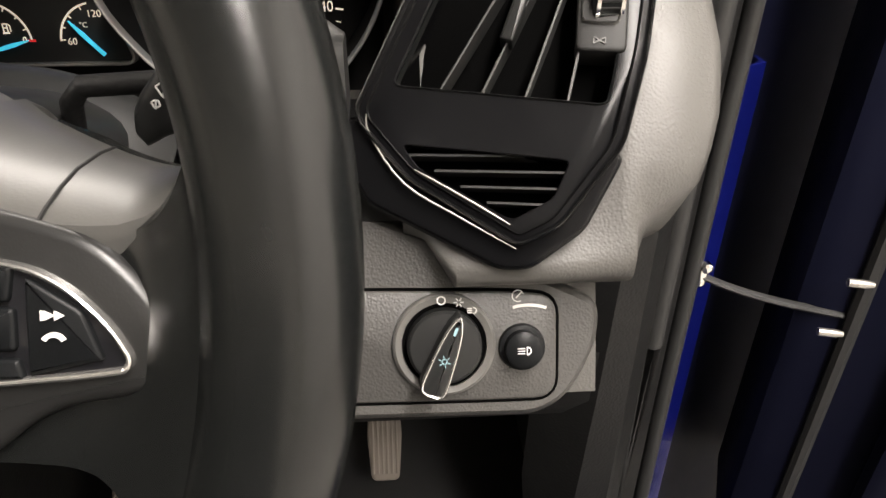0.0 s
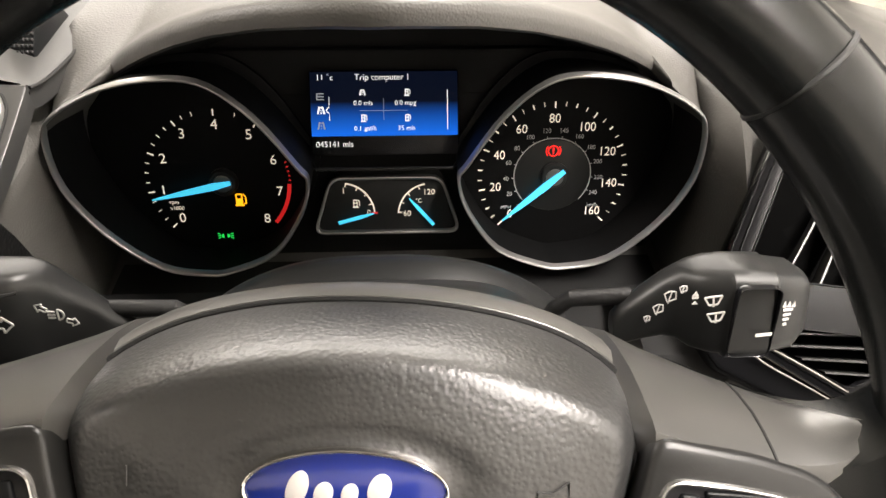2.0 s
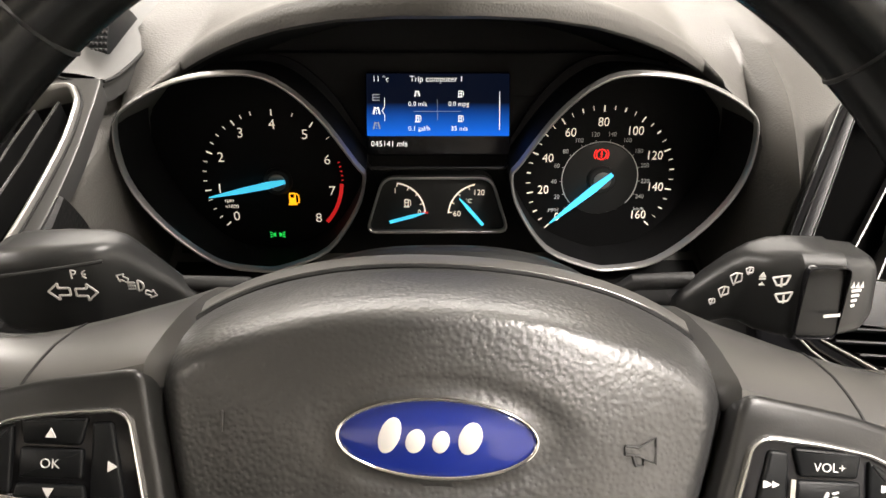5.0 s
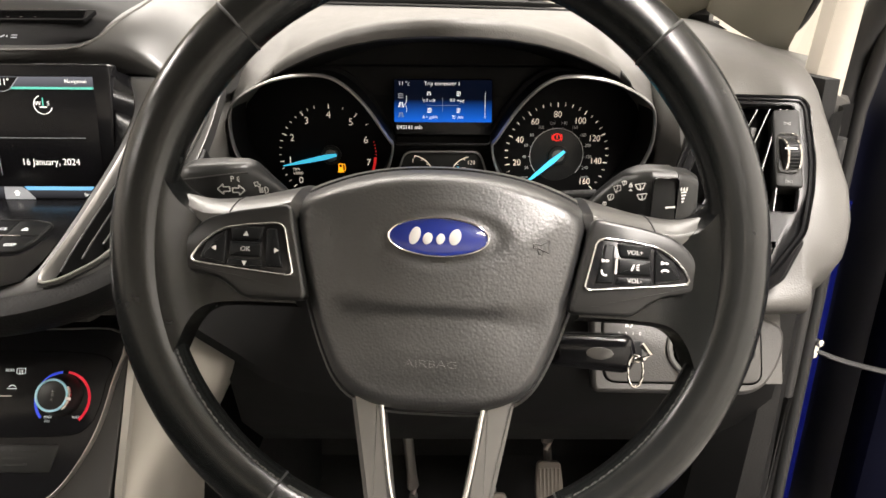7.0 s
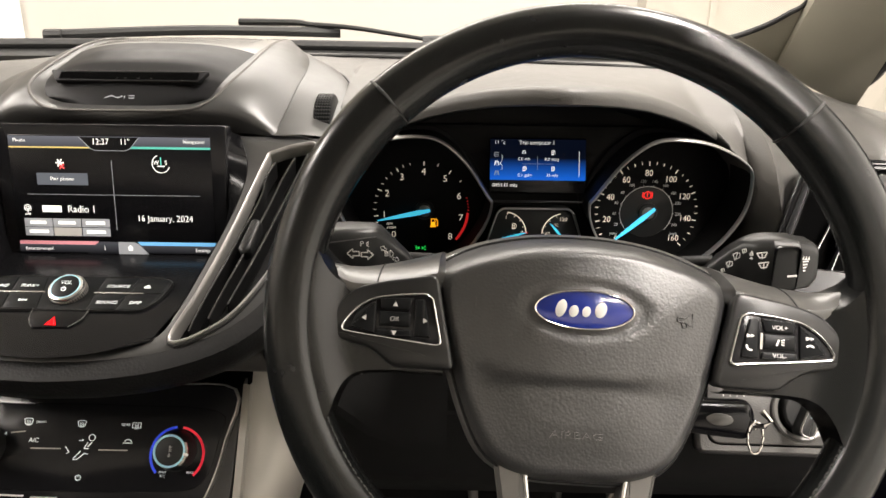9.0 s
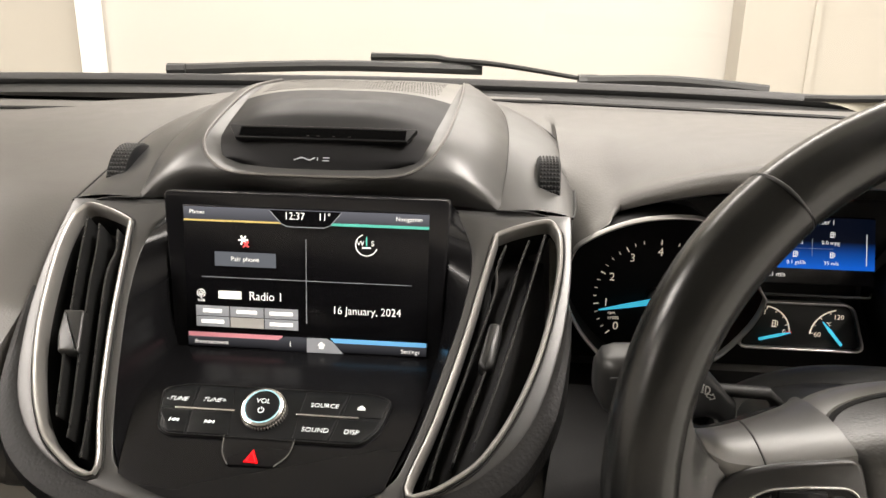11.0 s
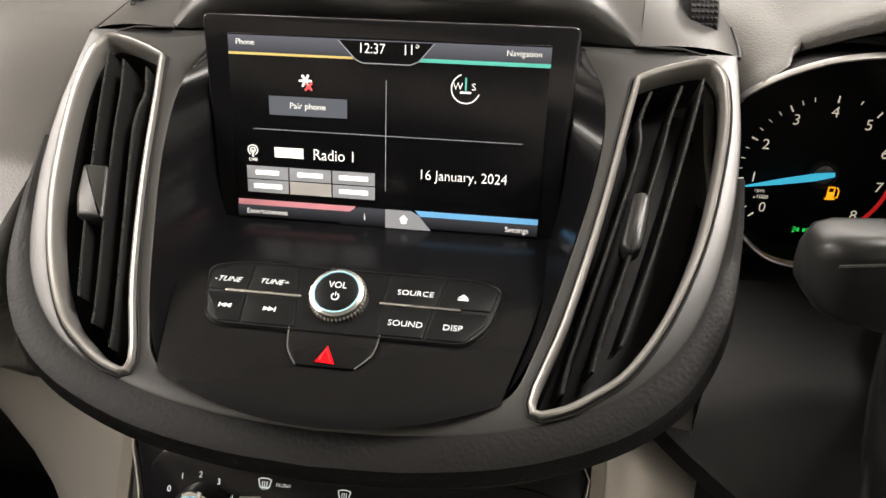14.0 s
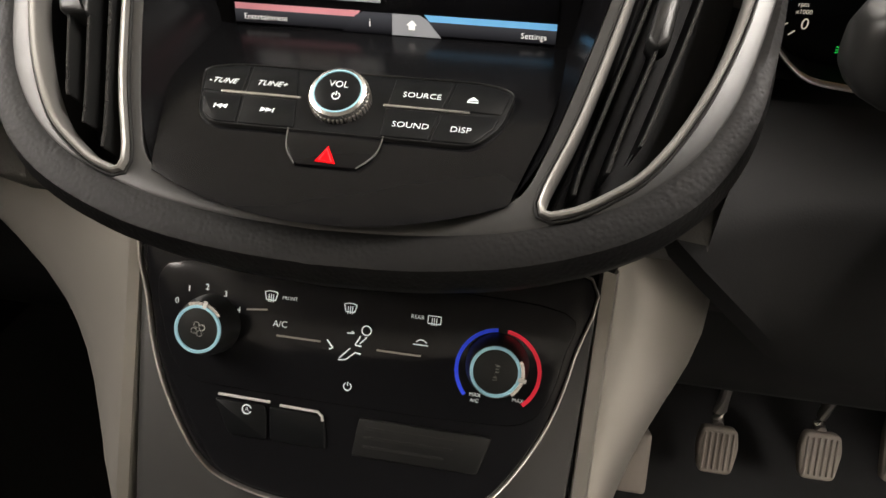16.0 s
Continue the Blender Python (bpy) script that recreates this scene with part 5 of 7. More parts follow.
part("link_icon", join(*[bar(m2, -0.0036 * math.cos(a), -0.0036 * math.sin(a), 0.0036 * math.cos(a), 0.0036 * math.sin(a), 0.0011) for a in (0, 1.05, 2.1)]), PIX, panel)
m2 = at(S2, -0.0425, 0.0255, 0.0006)
part("cross_icon", join(bar(m2, -0.002, -0.002, 0.002, 0.002, 0.0012), bar(m2, -0.002, 0.002, 0.002, -0.002, 0.0012)), PIXX, panel)
m2 = at(TF, 0.0120, -0.0470, 0.0012)
part("home_icon", poly(m2, [(-0.0016, -0.0022), (0.0016, -0.0022), (0.0016, 0.0002), (0.0028, 0.0002), (0, 0.0027), (-0.0028, 0.0002), (-0.0016, 0.0002)], 0.0002), PIX, panel)
ink(panel, at(TF, 0, 0, 0.0006), "i", -0.0110, -0.0470, 0.0044)

# dash-top pod over the screen
hood = thing("dash_top_pod", (XC, 0.5, 1.06), "satin grey domed pod with a black front and disc slot", "dash pod")
# rim of the pod's recessed face: (half width, depth, height), from the bottom up
POD_RIM = [(.030, .4265, 1.0862), (.056, .4285, 1.0868), (.072, .4330, 1.0900), (.084, .4410, 1.0975), (.0900, .4510, 1.1055), (.0940, .4700, 1.1125), (.0965, .4980, 1.1195), (.0985, .5350, 1.1285), (.0995, .5750, 1.1370), (.0990, .6150, 1.1420), (.0960, .6700, 1.1440)]
POD_OUT = [(.030, .4470, 1.0655), (.070, .4465, 1.0653), (.105, .4430, 1.0650), (.1350, .4356, 1.0644), (.1385, .4500, 1.0735), (.1415, .4800, 1.0880), (.1425, .5200, 1.1030), (.1415, .5680, 1.1140), (.1360, .6100, 1.1235), (.1250, .6450, 1.1300), (.1080, .6900, 1.1330)]
rim_r, out_r = spline(POD_RIM, 3, False), spline(POD_OUT, 3, False)
ring_in = [Vector((XC - p.x, p.y, p.z)) for p in reversed(rim_r)] + [Vector((XC, .4262, 1.0860))] + [Vector((XC + p.x, p.y, p.z)) for p in rim_r]
ring_out = [Vector((XC - p.x, p.y, p.z)) for p in reversed(out_r)] + [Vector((XC, .4470, 1.0655))] + [Vector((XC + p.x, p.y, p.z)) for p in out_r]
shell = []
for a, b in zip(ring_in, ring_out):
    front = 1 - min(1.0, abs(a.x - XC) / 0.088)
    puff = Vector((0, -0.010, 0.0)) * front + Vector((0, -0.001, 0.0045)) * (1 - front)
    shell.append([a + Vector((0, 0.004, -0.0015))] + [a.lerp(b, f) + puff * math.sin(math.pi * f) for f in (0, 0.12, 0.28, 0.46, 0.64, 0.82, 1.0)] + [b + Vector((0, 0.02, -0.003))])
part("shell", skin(shell), SILVER, hood, "satin grey moulded shell")
part("front_edge", tube(ring_in, 0.0013, 8), SURROUND, hood, "thin pale edge round the face")


def face_at(c, s):
    """A point on the pod's recessed face: c from -1 to 1 across, s from 0 at its foot to 1 at its back."""
    row = [0, .10, .22, .34, .46, .58, .72, .86, 1.0]
    w, y, z, ye, ze = (float(np.interp(s, row, v)) for v in ([.060, .0755, .0800, .0830, .0850, .0880, .0920, .0950, .0940], [.4400, .4440, .4535, .4625, .4800, .5080, .5500, .6100, .6900], [1.0890, 1.0955, 1.1075, 1.1160, 1.1265, 1.1360, 1.1425, 1.1455, 1.1450], [.4480, .4500, .4580, .4680, .4870, .5150, .5600, .6150, .6800], [1.0905, 1.0950, 1.1030, 1.1085, 1.1150, 1.1220, 1.1330, 1.1415, 1.1425]))
    k = abs(c) ** 3
    return Vector((XC + c * w, y + (ye - y) * k, z + (ze - z) * k))


def face_rows(s0, s1, n, c1=1.0):
    return [[face_at(-c1 + 2 * c1 * j / 28, s0 + (s1 - s0) * i / n) for j in range(29)] for i in range(n + 1)]


part("front_panel", skin(face_rows(0.0, 0.70, 24)), PANEL, hood, "satin black recessed front panel")
part("speaker_grille", skin(face_rows(0.70, 1.0, 10)), SHROUD, hood, "perforated grey speaker grille")
wall_in = [face_at(-1, s) for s in [1 - i / 24 for i in range(25)]] + [face_at(-1 + 2 * j / 16, 0.0) for j in range(1, 16)] + [face_at(1, i / 24) for i in range(25)]
wall_out = [ring_in[round(i * (len(ring_in) - 1) / (len(wall_in) - 1))] for i in range(len(wall_in))]
part("inner_wall", skin([[a, a.lerp(b, 0.5) + Vector((0, 0.001, -0.001)), b] for a, b in zip(wall_out, wall_in)]), SILVER, hood, "silver wall inside the pod rim")
# Each pore is a near-black disc; the shade is only its colour.
pores = bmesh.new()
for i in range(11):
    for j in range(60):
        c = -0.86 + 1.72 * (j + 0.5 * (i % 2)) / 60
        p = face_at(c, 0.735 + 0.022 * i)
        n = (face_at(c, 0.76 + 0.022 * i) - p).normalized()
        stack(pores, axes(p, (1, 0, 0), n), [(circle(0.00085, 6), 0.0001), (circle(0.00085, 6), 0.0003)])
tagged(part("grille_pores", pores, VOID, hood, "small near-black discs painted as shaded holes"), kind="stuff")
HF = axes((XC + 0.0015, 0.4578, 1.1118), (1, 0, 0), (0, 0.76, 0.65))
part("slot_bezel", plate(rounded([(-0.067, -0.0060), (0.064, -0.0060), (0.072, 0.0075), (-0.075, 0.0075)], 0.002), HF, 0.004, 0.0005, 0.0028), PANEL, hood, "black slot surround")
# No slot is cut; a near-black plate paints its shade.
part("disc_slot", plate(rect(-0.0645, -0.0042, 0.0635, 0.0052, 0.001), HF, 0.002, 0.0002, 0.0031), VOID, hood, "near-black plate painted as the disc slot's shade")
part("slot_marks", join(*[bar(at(HF, 0, 0, 0.0033), x, -0.0030, x + 0.002, -0.0030, 0.0006, 0.0001) for x in (-0.012, -0.004, 0.008, 0.020)]), DIM, hood)
MF = axes(face_at(0, 0.105) + Vector((0, -0.0006, 0.0003)), (1, 0, 0), face_at(0, 0.18) - face_at(0, 0.05))
# Screen ink gives this mark a faint glow, though it is no lamp.
part("maker_mark", join(*[bar(MF, x0, y0, x1, y1, 0.0007, 0.0003) for x0, y0, x1, y1 in ((-0.018, -0.0012, -0.012, 0.0012), (-0.012, 0.0012, -0.006, -0.0012), (-0.006, -0.0012, -0.002, 0.0012), (0.0, -0.0012, 0.0, 0.0012), (0.004, 0.0012, 0.009, 0.0012), (0.004, -0.0012, 0.009, -0.0012))]), PIXDIM, hood, "small grey maker mark with a faint glow")

# shoulders with thumb wheels
for side in (-1, 1):
    sh = thing("vent_shoulder", (XC + side * 0.17, 0.48, 1.08), "dark silver trim shoulder with a knurled thumb wheel", "dash trim", "console shoulders")
    crease = spline([(.1355, .4340, 1.0640), (.1390, .4500, 1.0732), (.1420, .4800, 1.0878), (.1430, .5200, 1.1028), (.1420, .5680, 1.1138), (.1365, .6100, 1.1232), (.1250, .6450, 1.1296)], 4, False)
    edge = spline([(.1895, .4352, 1.0600), (.1925, .4480, 1.0615), (.1950, .4800, 1.0690), (.1942, .5180, 1.0805), (.1890, .5650, 1.0965), (.1720, .6060, 1.1085), (.1360, .6460, 1.1195)], 4, False)
    rows = []
    for a, b in zip(crease, edge):
        rows.append([(XC + side * (a.x + (b.x - a.x) * f), a.y + (b.y - a.y) * f, a.z + (b.z - a.z) * f + h) for f, h in ((0, 0), (0.15, 0.0015), (0.35, 0.0028), (0.55, 0.0036), (0.75, 0.0034), (0.92, 0.0022), (1.0, 0.0), (1.0, -0.012))])
    part("cover", skin(rows), SILVER, sh, "dark silver cover")
    part("edge_line", tube([(XC + side * (p.x + 0.001), p.y, p.z) for p in edge], 0.0011, 6), BLACK, sh, "dark joint along the dash")
    part("joint", tube([(XC + side * x, y, z) for x, y, z in ((0.1355, 0.4335, 1.0646), (0.16, 0.4335, 1.0639), (0.190, 0.4350, 1.0570))], 0.0007, 6), BLACK, sh)
    TW = axes((XC + side * 0.1715, 0.4950, 1.0630), (0, 0, 1), (0, 1, 0)) if side < 0 else axes((XC + side * 0.1750, 0.4950, 1.0630), (0, 1, 0), (0, 0, 1))
    tw = part("thumb_wheel", lathe([(0.0315, -0.0085), (0.0330, -0.0075), (0.0330, 0.0075), (0.0315, 0.0085)], TW, 44), KEY, sh, "knurled black thumb wheel")
    bmk = bmesh.new()
    for i in range(56):
        for r in range(6):
            m2 = TW @ Matrix.Rotation(2 * math.pi * i / 56, 4, "Z") @ Matrix.Translation((0.0330, 0, -0.0063 + 0.00252 * r))
            stack(bmk, m2 @ Matrix.Rotation(radians(90), 4, "Y"), [(rect(-0.0012, -0.0012, 0.0012, 0.0012, 0.0003, 1), -0.0002), (rect(-0.0005, -0.0005, 0.0005, 0.0005, 0.0002, 1), 0.0009)])
    part("knurl", bmk, SATIN, tw)

# ---- climate controls ----
CLF = axes((XC, 0.30, 0.8456), (1, 0, 0), (0, 0.6, 1))
for s in (-1, 1):
    strip = []
    for i in range(9):
        z = 0.873 - 0.288 * i / 8
        y = 0.300 - 0.6 * (0.8456 - z) + 0.006 + (0.05 * ((0.74 - z) / 0.15) if z < 0.74 else 0)
        x0 = 0.1255 - 0.02 * (0.87 - z) + (0.02 * ((0.74 - z) / 0.15) if z < 0.74 else 0)
        strip.append([(XC + s * x0, y + 0.010, z), (XC + s * (x0 + 0.0012), y, z), (XC + s * (x0 + 0.0075), y - 0.0015, z), (XC + s * (x0 + 0.0095), y + 0.003, z)])
    part("edge_strip", skin(strip, thick=0.002), PALE, console, "pale silver edge strip")
    flare = []
    for i in range(25):
        t = i / 24
        z = 0.912 - 0.38 * t
        y = 0.300 - 0.6 * (0.8456 - z) + 0.010 + (0.05 * ((0.74 - z) / 0.15) if z < 0.74 else 0)
        x0 = 0.1335 - 0.02 * (0.87 - z) + (0.02 * ((0.74 - z) / 0.15) if z < 0.74 else 0)
        x1 = float(np.interp(z, [0.53, 0.6817, 0.7076, 0.7455, 0.7794, 0.8045, 0.82, 0.8324, 0.915], [0.155, 0.1633, 0.1683, 0.1796, 0.1946, 0.2169, 0.2386, 0.2602, 0.40])) if s < 0 else float(np.interp(z, [0.53, 0.70, 0.7335, 0.7586, 0.7872, 0.81, 0.83, 0.915], [0.140, 0.148, 0.1542, 0.1637, 0.1790, 0.1900, 0.1930, 0.1940]))
        flare.append([(XC + s * (x0 + (x1 - x0) * f), y - 0.002 + 0.06 * f ** 1.5, z) for f in (0, 0.06, 0.2, 0.4, 0.6, 0.8, 0.93, 1.0, 1.0)][:8] + [(XC + s * (x1 + 0.002), y + 0.14, z - 0.004)])
    part("side_panel", skin(flare), PALE, console, "pale silver flared side panel")
lower = rounded([(-0.126, 0.012), (0.126, 0.012), (0.120, -0.115), (0.112, -0.22), (-0.112, -0.22), (-0.120, -0.115)], 0.004)
part("lower_panel", plate(lower, CLF, 0.010, 0.001, -0.006), SILVER, console, "dark silver lower surround")
climate = thing("climate_control_panel", (XC, 0.28, 0.8), "glossy black heater panel with two ringed knobs", "climate controls")
shield = spline([(-0.121, 0.030), (-0.1165, -0.010), (-0.108, -0.045), (-0.094, -0.074), (-0.079, -0.094), (-0.062, -0.104), (-0.030, -0.110), (0.030, -0.110), (0.062, -0.104), (0.079, -0.094), (0.094, -0.074), (0.108, -0.045), (0.1165, -0.010), (0.121, 0.030), (0.06, 0.033), (-0.06, 0.033)], 4)
part("bezel", plate(shield, CLF, 0.010, 0.0015, -0.0012), GLOSS, climate)
part("bezel_edge", frame_ring(inset(shield, -0.0012), CLF, 0.0013, 0.0012, 0.006), STEEL, climate, "thin bright edge")
inner_loop = spline([(-0.107, 0.012), (-0.106, -0.025), (-0.092, -0.048), (-0.060, -0.052), (0.060, -0.052), (0.100, -0.045), (0.112, -0.010), (0.110, 0.012), (0.04, 0.016), (-0.04, 0.016)], 4)
part("face", plate(inner_loop, CLF, 0.002, 0.0005, 0.0), GLOSS, climate)
C1 = at(CLF, 0, 0, 0.0002)


def print_on(name, bm, material=None):
    part(name, bm, material or BACKLIT, climate)


for s, x, y in (("0", -0.0997, -0.0078), ("1", -0.0930, -0.0004), ("2", -0.0826, 0.0017), ("3", -0.0719, -0.0009), ("4", -0.0637, -0.0086)):
    print_on("numeral", text(s, 0.0032, at(C1, x, y), 0.0001))
print_on("lettering", text("A/C", 0.0034, at(C1, -0.0398, -0.0133), 0.0001))
print_on("lettering", text("FRONT", 0.0018, at(C1, -0.0355, 0.0012), 0.0001))
print_on("lettering", text("REAR", 0.0021, at(C1, 0.0345, 0.0002), 0.0001))
for s, x, y in (("MAX", 0.0686, -0.0365), ("A/C", 0.0686, -0.0395), ("MAX", 0.0910, -0.0365)):
    print_on("lettering", text(s, 0.0020, at(C1, x, y), 0.0001))


def screen_icon(x, y, w, curved):
    m2 = at(C1, x, y)
    top = [(-w, w * 0.55), (-w * 0.4, w * 0.75), (w * 0.4, w * 0.75), (w, w * 0.55), (w * 0.7, -w * 0.6), (-w * 0.7, -w * 0.6)] if curved else [(-w, w * 0.6), (w, w * 0.6), (w, -w * 0.6), (-w, -w * 0.6)]
    vs = [Vector(p) for p in top]
    print_on("screen_icon", join(*[bar(m2, a.x, a.y, b.x, b.y, 0.0005) for a, b in zip(vs, vs[1:] + vs[:1])], *[bar(m2, k * w * 0.35, -w * 0.9, k * w * 0.35, w * 0.3, 0.0004) for k in (-1, 0, 1)]))


screen_icon(-0.0460, 0.0014, 0.0036, True)
screen_icon(-0.0018, 0.0004, 0.0034, True)
screen_icon(0.0435, -0.0002, 0.0034, False)
m2 = at(C1, 0.002, -0.019)
print_on("seat_icon", join(arc_strip(m2, 0.0022, 0.0028, 0, 360, 0.0003, 0.0060, 0.0085), *[bar(m2, a, b, c, d, 0.0007, 0.0003) for a, b, c, d in ((0.0065, 0.0050, 0.0030, 0.0010), (0.0030, 0.0050, 0.0005, 0.0000), (0.0005, 0.0, 0.0040, -0.0002), (-0.0020, -0.0020, -0.0075, -0.0080), (-0.0080, -0.0090, -0.0040, -0.0085), (-0.0040, -0.0085, 0.0010, -0.0040), (0.0010, -0.0040, 0.0040, -0.0045), (-0.0045, 0.0060, -0.0005, 0.0062), (-0.0020, 0.0072, -0.0005, 0.0062), (-0.0150, 0.0010, -0.0115, -0.0030), (-0.0135, -0.0040, -0.0115, -0.0030))]))
print_on("car_icon", join(bar(C1, 0.0335, -0.0142, 0.0415, -0.0142, 0.0006), bar(C1, 0.0350, -0.0128, 0.0368, -0.0115, 0.0006), bar(C1, 0.0368, -0.0115, 0.0390, -0.0116, 0.0006), bar(C1, 0.0390, -0.0116, 0.0408, -0.0130, 0.0006)))
print_on("power_icon", join(arc_strip(at(C1, 0.0005, -0.0418), 0.0018, 0.0023, 120, 420), bar(at(C1, 0.0005, -0.0418), 0, 0.0005, 0, 0.0026, 0.0005)))
for a, b, c, d in ((-0.0411, -0.0195, -0.0165, -0.0195), (0.0145, -0.0200, 0.0382, -0.0200), (-0.0590, -0.0075, -0.0475, -0.0062)):
    part("key_line", bar(C1, a, b, c, d, 0.0009, 0.0008), STEEL, climate)
for pts in ([(-0.0713, -0.0560), (-0.0416, -0.0565)], [(-0.0357, -0.0575), (-0.0145, -0.0578), (-0.0118, -0.0600), (-0.0112, -0.0625)]):
    part("light_strip", tube([CLF @ Vector((x, y, 0.0006)) for x, y in pts], 0.0008, 8), MARK, climate, "pale key edge")
print_on("auto_icon", join(arc_strip(at(C1, -0.0545, -0.0625), 0.0022, 0.0028, 20, 340), text("A", 0.0025, at(C1, -0.0545, -0.0625), 0.0001)))
part("key", plate(rounded([(-0.0740, -0.0590), (-0.0440, -0.0590), (-0.0420, -0.0780), (-0.0640, -0.0780)], 0.002), CLF, 0.004, 0.0006, 0.0002), KEY, climate)
part("key", plate(rounded([(-0.0420, -0.0590), (-0.0110, -0.0600), (-0.0080, -0.0780), (-0.0400, -0.0780)], 0.002), CLF, 0.004, 0.0006, 0.0002), KEY, climate)
part("label_plate", plate(rounded([(0.0085, -0.0580), (0.0800, -0.0580), (0.0740, -0.0790), (0.0060, -0.0790)], 0.002), CLF, 0.004, 0.0006, 0.0004), SATIN, climate)
for k in range(3):
    part("label_bar", bar(at(CLF, 0, 0, 0.0005), 0.012, -0.063 - 0.005 * k, 0.064 - 0.004 * k, -0.063 - 0.005 * k, 0.0016, 0.0001), BLACK, climate)


def heater_knob(x, y, pointer):
    m = at(CLF, x, y)
    k = part("knob", lathe([(0.0165, 0.0), (0.0160, 0.006), (0.0140, 0.0135), (0.0132, 0.0155), (0.0118, 0.0160)], m, 56), SATIN, climate, "black rotary knob with a pale ring")
    part("ring", stack(bmesh.new(), m, [(circle(0.0130), 0.0150), (circle(0.0127), 0.0170), (circle(0.0114), 0.0170), (circle(0.0110), 0.0154)], False, False), RINGLIT, k, "backlit pale teal ring")
    part("cap", lathe([(0.0106, 0.0130), (0.0106, 0.0152), (0.0098, 0.0156)], m, 40), GLOSS, k)
    part("pointer", arc_strip(at(m, 0, 0, 0.0142), 0.0128, 0.0146, pointer - 40, pointer + 40, 0.0022), CHROME, k, "bright upper edge")
    part("mark", bar(at(m, 0, 0, 0.0166), 0.0118 * math.cos(radians(pointer)), 0.0118 * math.sin(radians(pointer)), 0.0158 * math.cos(radians(pointer)), 0.0158 * math.sin(radians(pointer)), 0.0020, 0.0006), MARK, k, "white pointer mark")
    return k, at(m, 0, 0, 0.0158)


kn, m2 = heater_knob(-0.0785, -0.0182, 75)
part("fan_icon", join(*[arc_strip(m2, 0.0012, 0.0018, 0, 360, 0.0002, 0.0024 * math.cos(a), 0.0024 * math.sin(a)) for a in (0.4, 1.97, 3.54, 5.11)]), MARK, kn)
kn, m2 = heater_knob(0.0785, -0.0190, 350)
part("thermometer_icon", join(bar(m2, 0, -0.003, 0, 0.004, 0.0009, 0.0002), arc_strip(m2, 0.0001, 0.0012, 0, 360, 0.0002, 0, -0.0035), *[bar(m2, 0, y, 0.0018, y, 0.0005, 0.0002) for y in (0.0, 0.0015, 0.003)]), MARK, kn)
part("cold_arc", arc_strip(at(C1, 0.0790, -0.0225), 0.0205, 0.0225, 95, 222, 0.0004), COLD, climate, "blue cold scale")
part("hot_arc", arc_strip(at(C1, 0.0790, -0.0225), 0.0205, 0.0225, 82, -48, 0.0004), HOT, climate, "red hot scale")

# ---- steering column, stalks and key ----
column = thing("steering_column", (0, 0.34, 0.88), "black grained steering column shroud behind the wheel", "steering column")
AX = Vector((0, math.cos(WA), -math.sin(WA)))
sections = []
for t, w, up, dn in ((0.070, 0.055, 0.034, 0.035), (0.085, 0.075, 0.036, 0.048), (0.105, 0.083, 0.038, 0.056), (0.125, 0.086, 0.039, 0.060), (0.145, 0.088, 0.040, 0.064), (0.165, 0.088, 0.042, 0.066), (0.19, 0.088, 0.036, 0.066), (0.24, 0.088, 0.020, 0.066)):
    c = WC + AX * t
    ring = []
    for j in range(40):
        q = 2 * math.pi * j / 40
        cx, sx = math.cos(q), math.sin(q)
        e = 0.62
        px = w * math.copysign(abs(cx) ** e, cx)
        pz = (up if sx > 0 else dn) * math.copysign(abs(sx) ** e, sx)
        ring.append(c + Vector((px, 0, 0)) + WU * pz)
    sections.append(ring)
bm = skin(sections, True)
bmesh.ops.holes_fill(bm, edges=[e for e in bm.edges if len(e.link_faces) == 1], sides=0)
part("shroud", bm, SATIN, column)
part("upper_gaiter", skin([[(x, y, 0.982 - 0.032 * (abs(x) / 0.1) ** 2.7 + dz) for y, dz in ((0.340, -0.010), (0.355, -0.0045), (0.366, -0.0006), (0.373, 0.0), (0.380, -0.0016), (0.386, -0.007), (0.392, -0.020), (0.405, -0.045))] for x in [-0.10 + 0.2 * i / 24 for i in range(25)]]), SATIN, column, "rounded upper shroud edge")
part("tilt_pivot", tube([(0.076, 0.322, 0.965), (0.082, 0.314, 0.984), (0.088, 0.312, 0.9905), (0.115, 0.311, 0.9920)], 0.0040, 14), BLACKG, column, "grey switch stem")
part("side_pivot", tube([(-0.076, 0.322, 0.965), (-0.082, 0.314, 0.984), (-0.088, 0.312, 0.9900), (-0.124, 0.311, 0.9915)], 0.0038, 12), BLACK, column)


def stalk(name, label, s, secs):
    st = thing(name, (s * 0.09, 0.285, 1.0), label, "stalk", "column stalks")
    rows = []
    for x, y0, y1, z0, z1 in secs:
        loop = rounded([(y0, z0), (y1, z0), (y1, z1), (y0 + 0.004, z1 - 0.001)], 0.007, 5)
        rows.append([(s * x, p[0], p[1]) for p in loop])
    bm = skin(rows, True)
    bmesh.ops.holes_fill(bm, edges=[e for e in bm.edges if len(e.link_faces) == 1], sides=0)
    part("lever", bm, SATIN, st)
    return st


wiper = stalk("wiper_stalk", "black wiper stalk with white symbols", 1, [(0.1065, .301, .311, 0.9750, 0.9850), (0.110, .2985, .311, 0.9715, 0.9905), (0.118, .2955, .311, 0.9760, 0.9995), (0.126, .2935, .310, 0.9790, 1.0075), (0.1310, .2910, .309, 0.9795, 1.0118), (0.135, .2835, .309, 0.9795, 1.0142), (0.142, .2790, .308, 0.9795, 1.0170), (0.1457, .2780, .307, 0.9795, 1.0175), (0.147, .2765, .307, 0.9785, 1.0180), (0.1645, .2760, .307, 0.9785, 1.0175), (0.166, .2780, .306, 0.9795, 1.0165), (0.176, .279, .305, 0.9810, 1.0155), (0.182, .283, .302, 0.9850, 1.0120)])
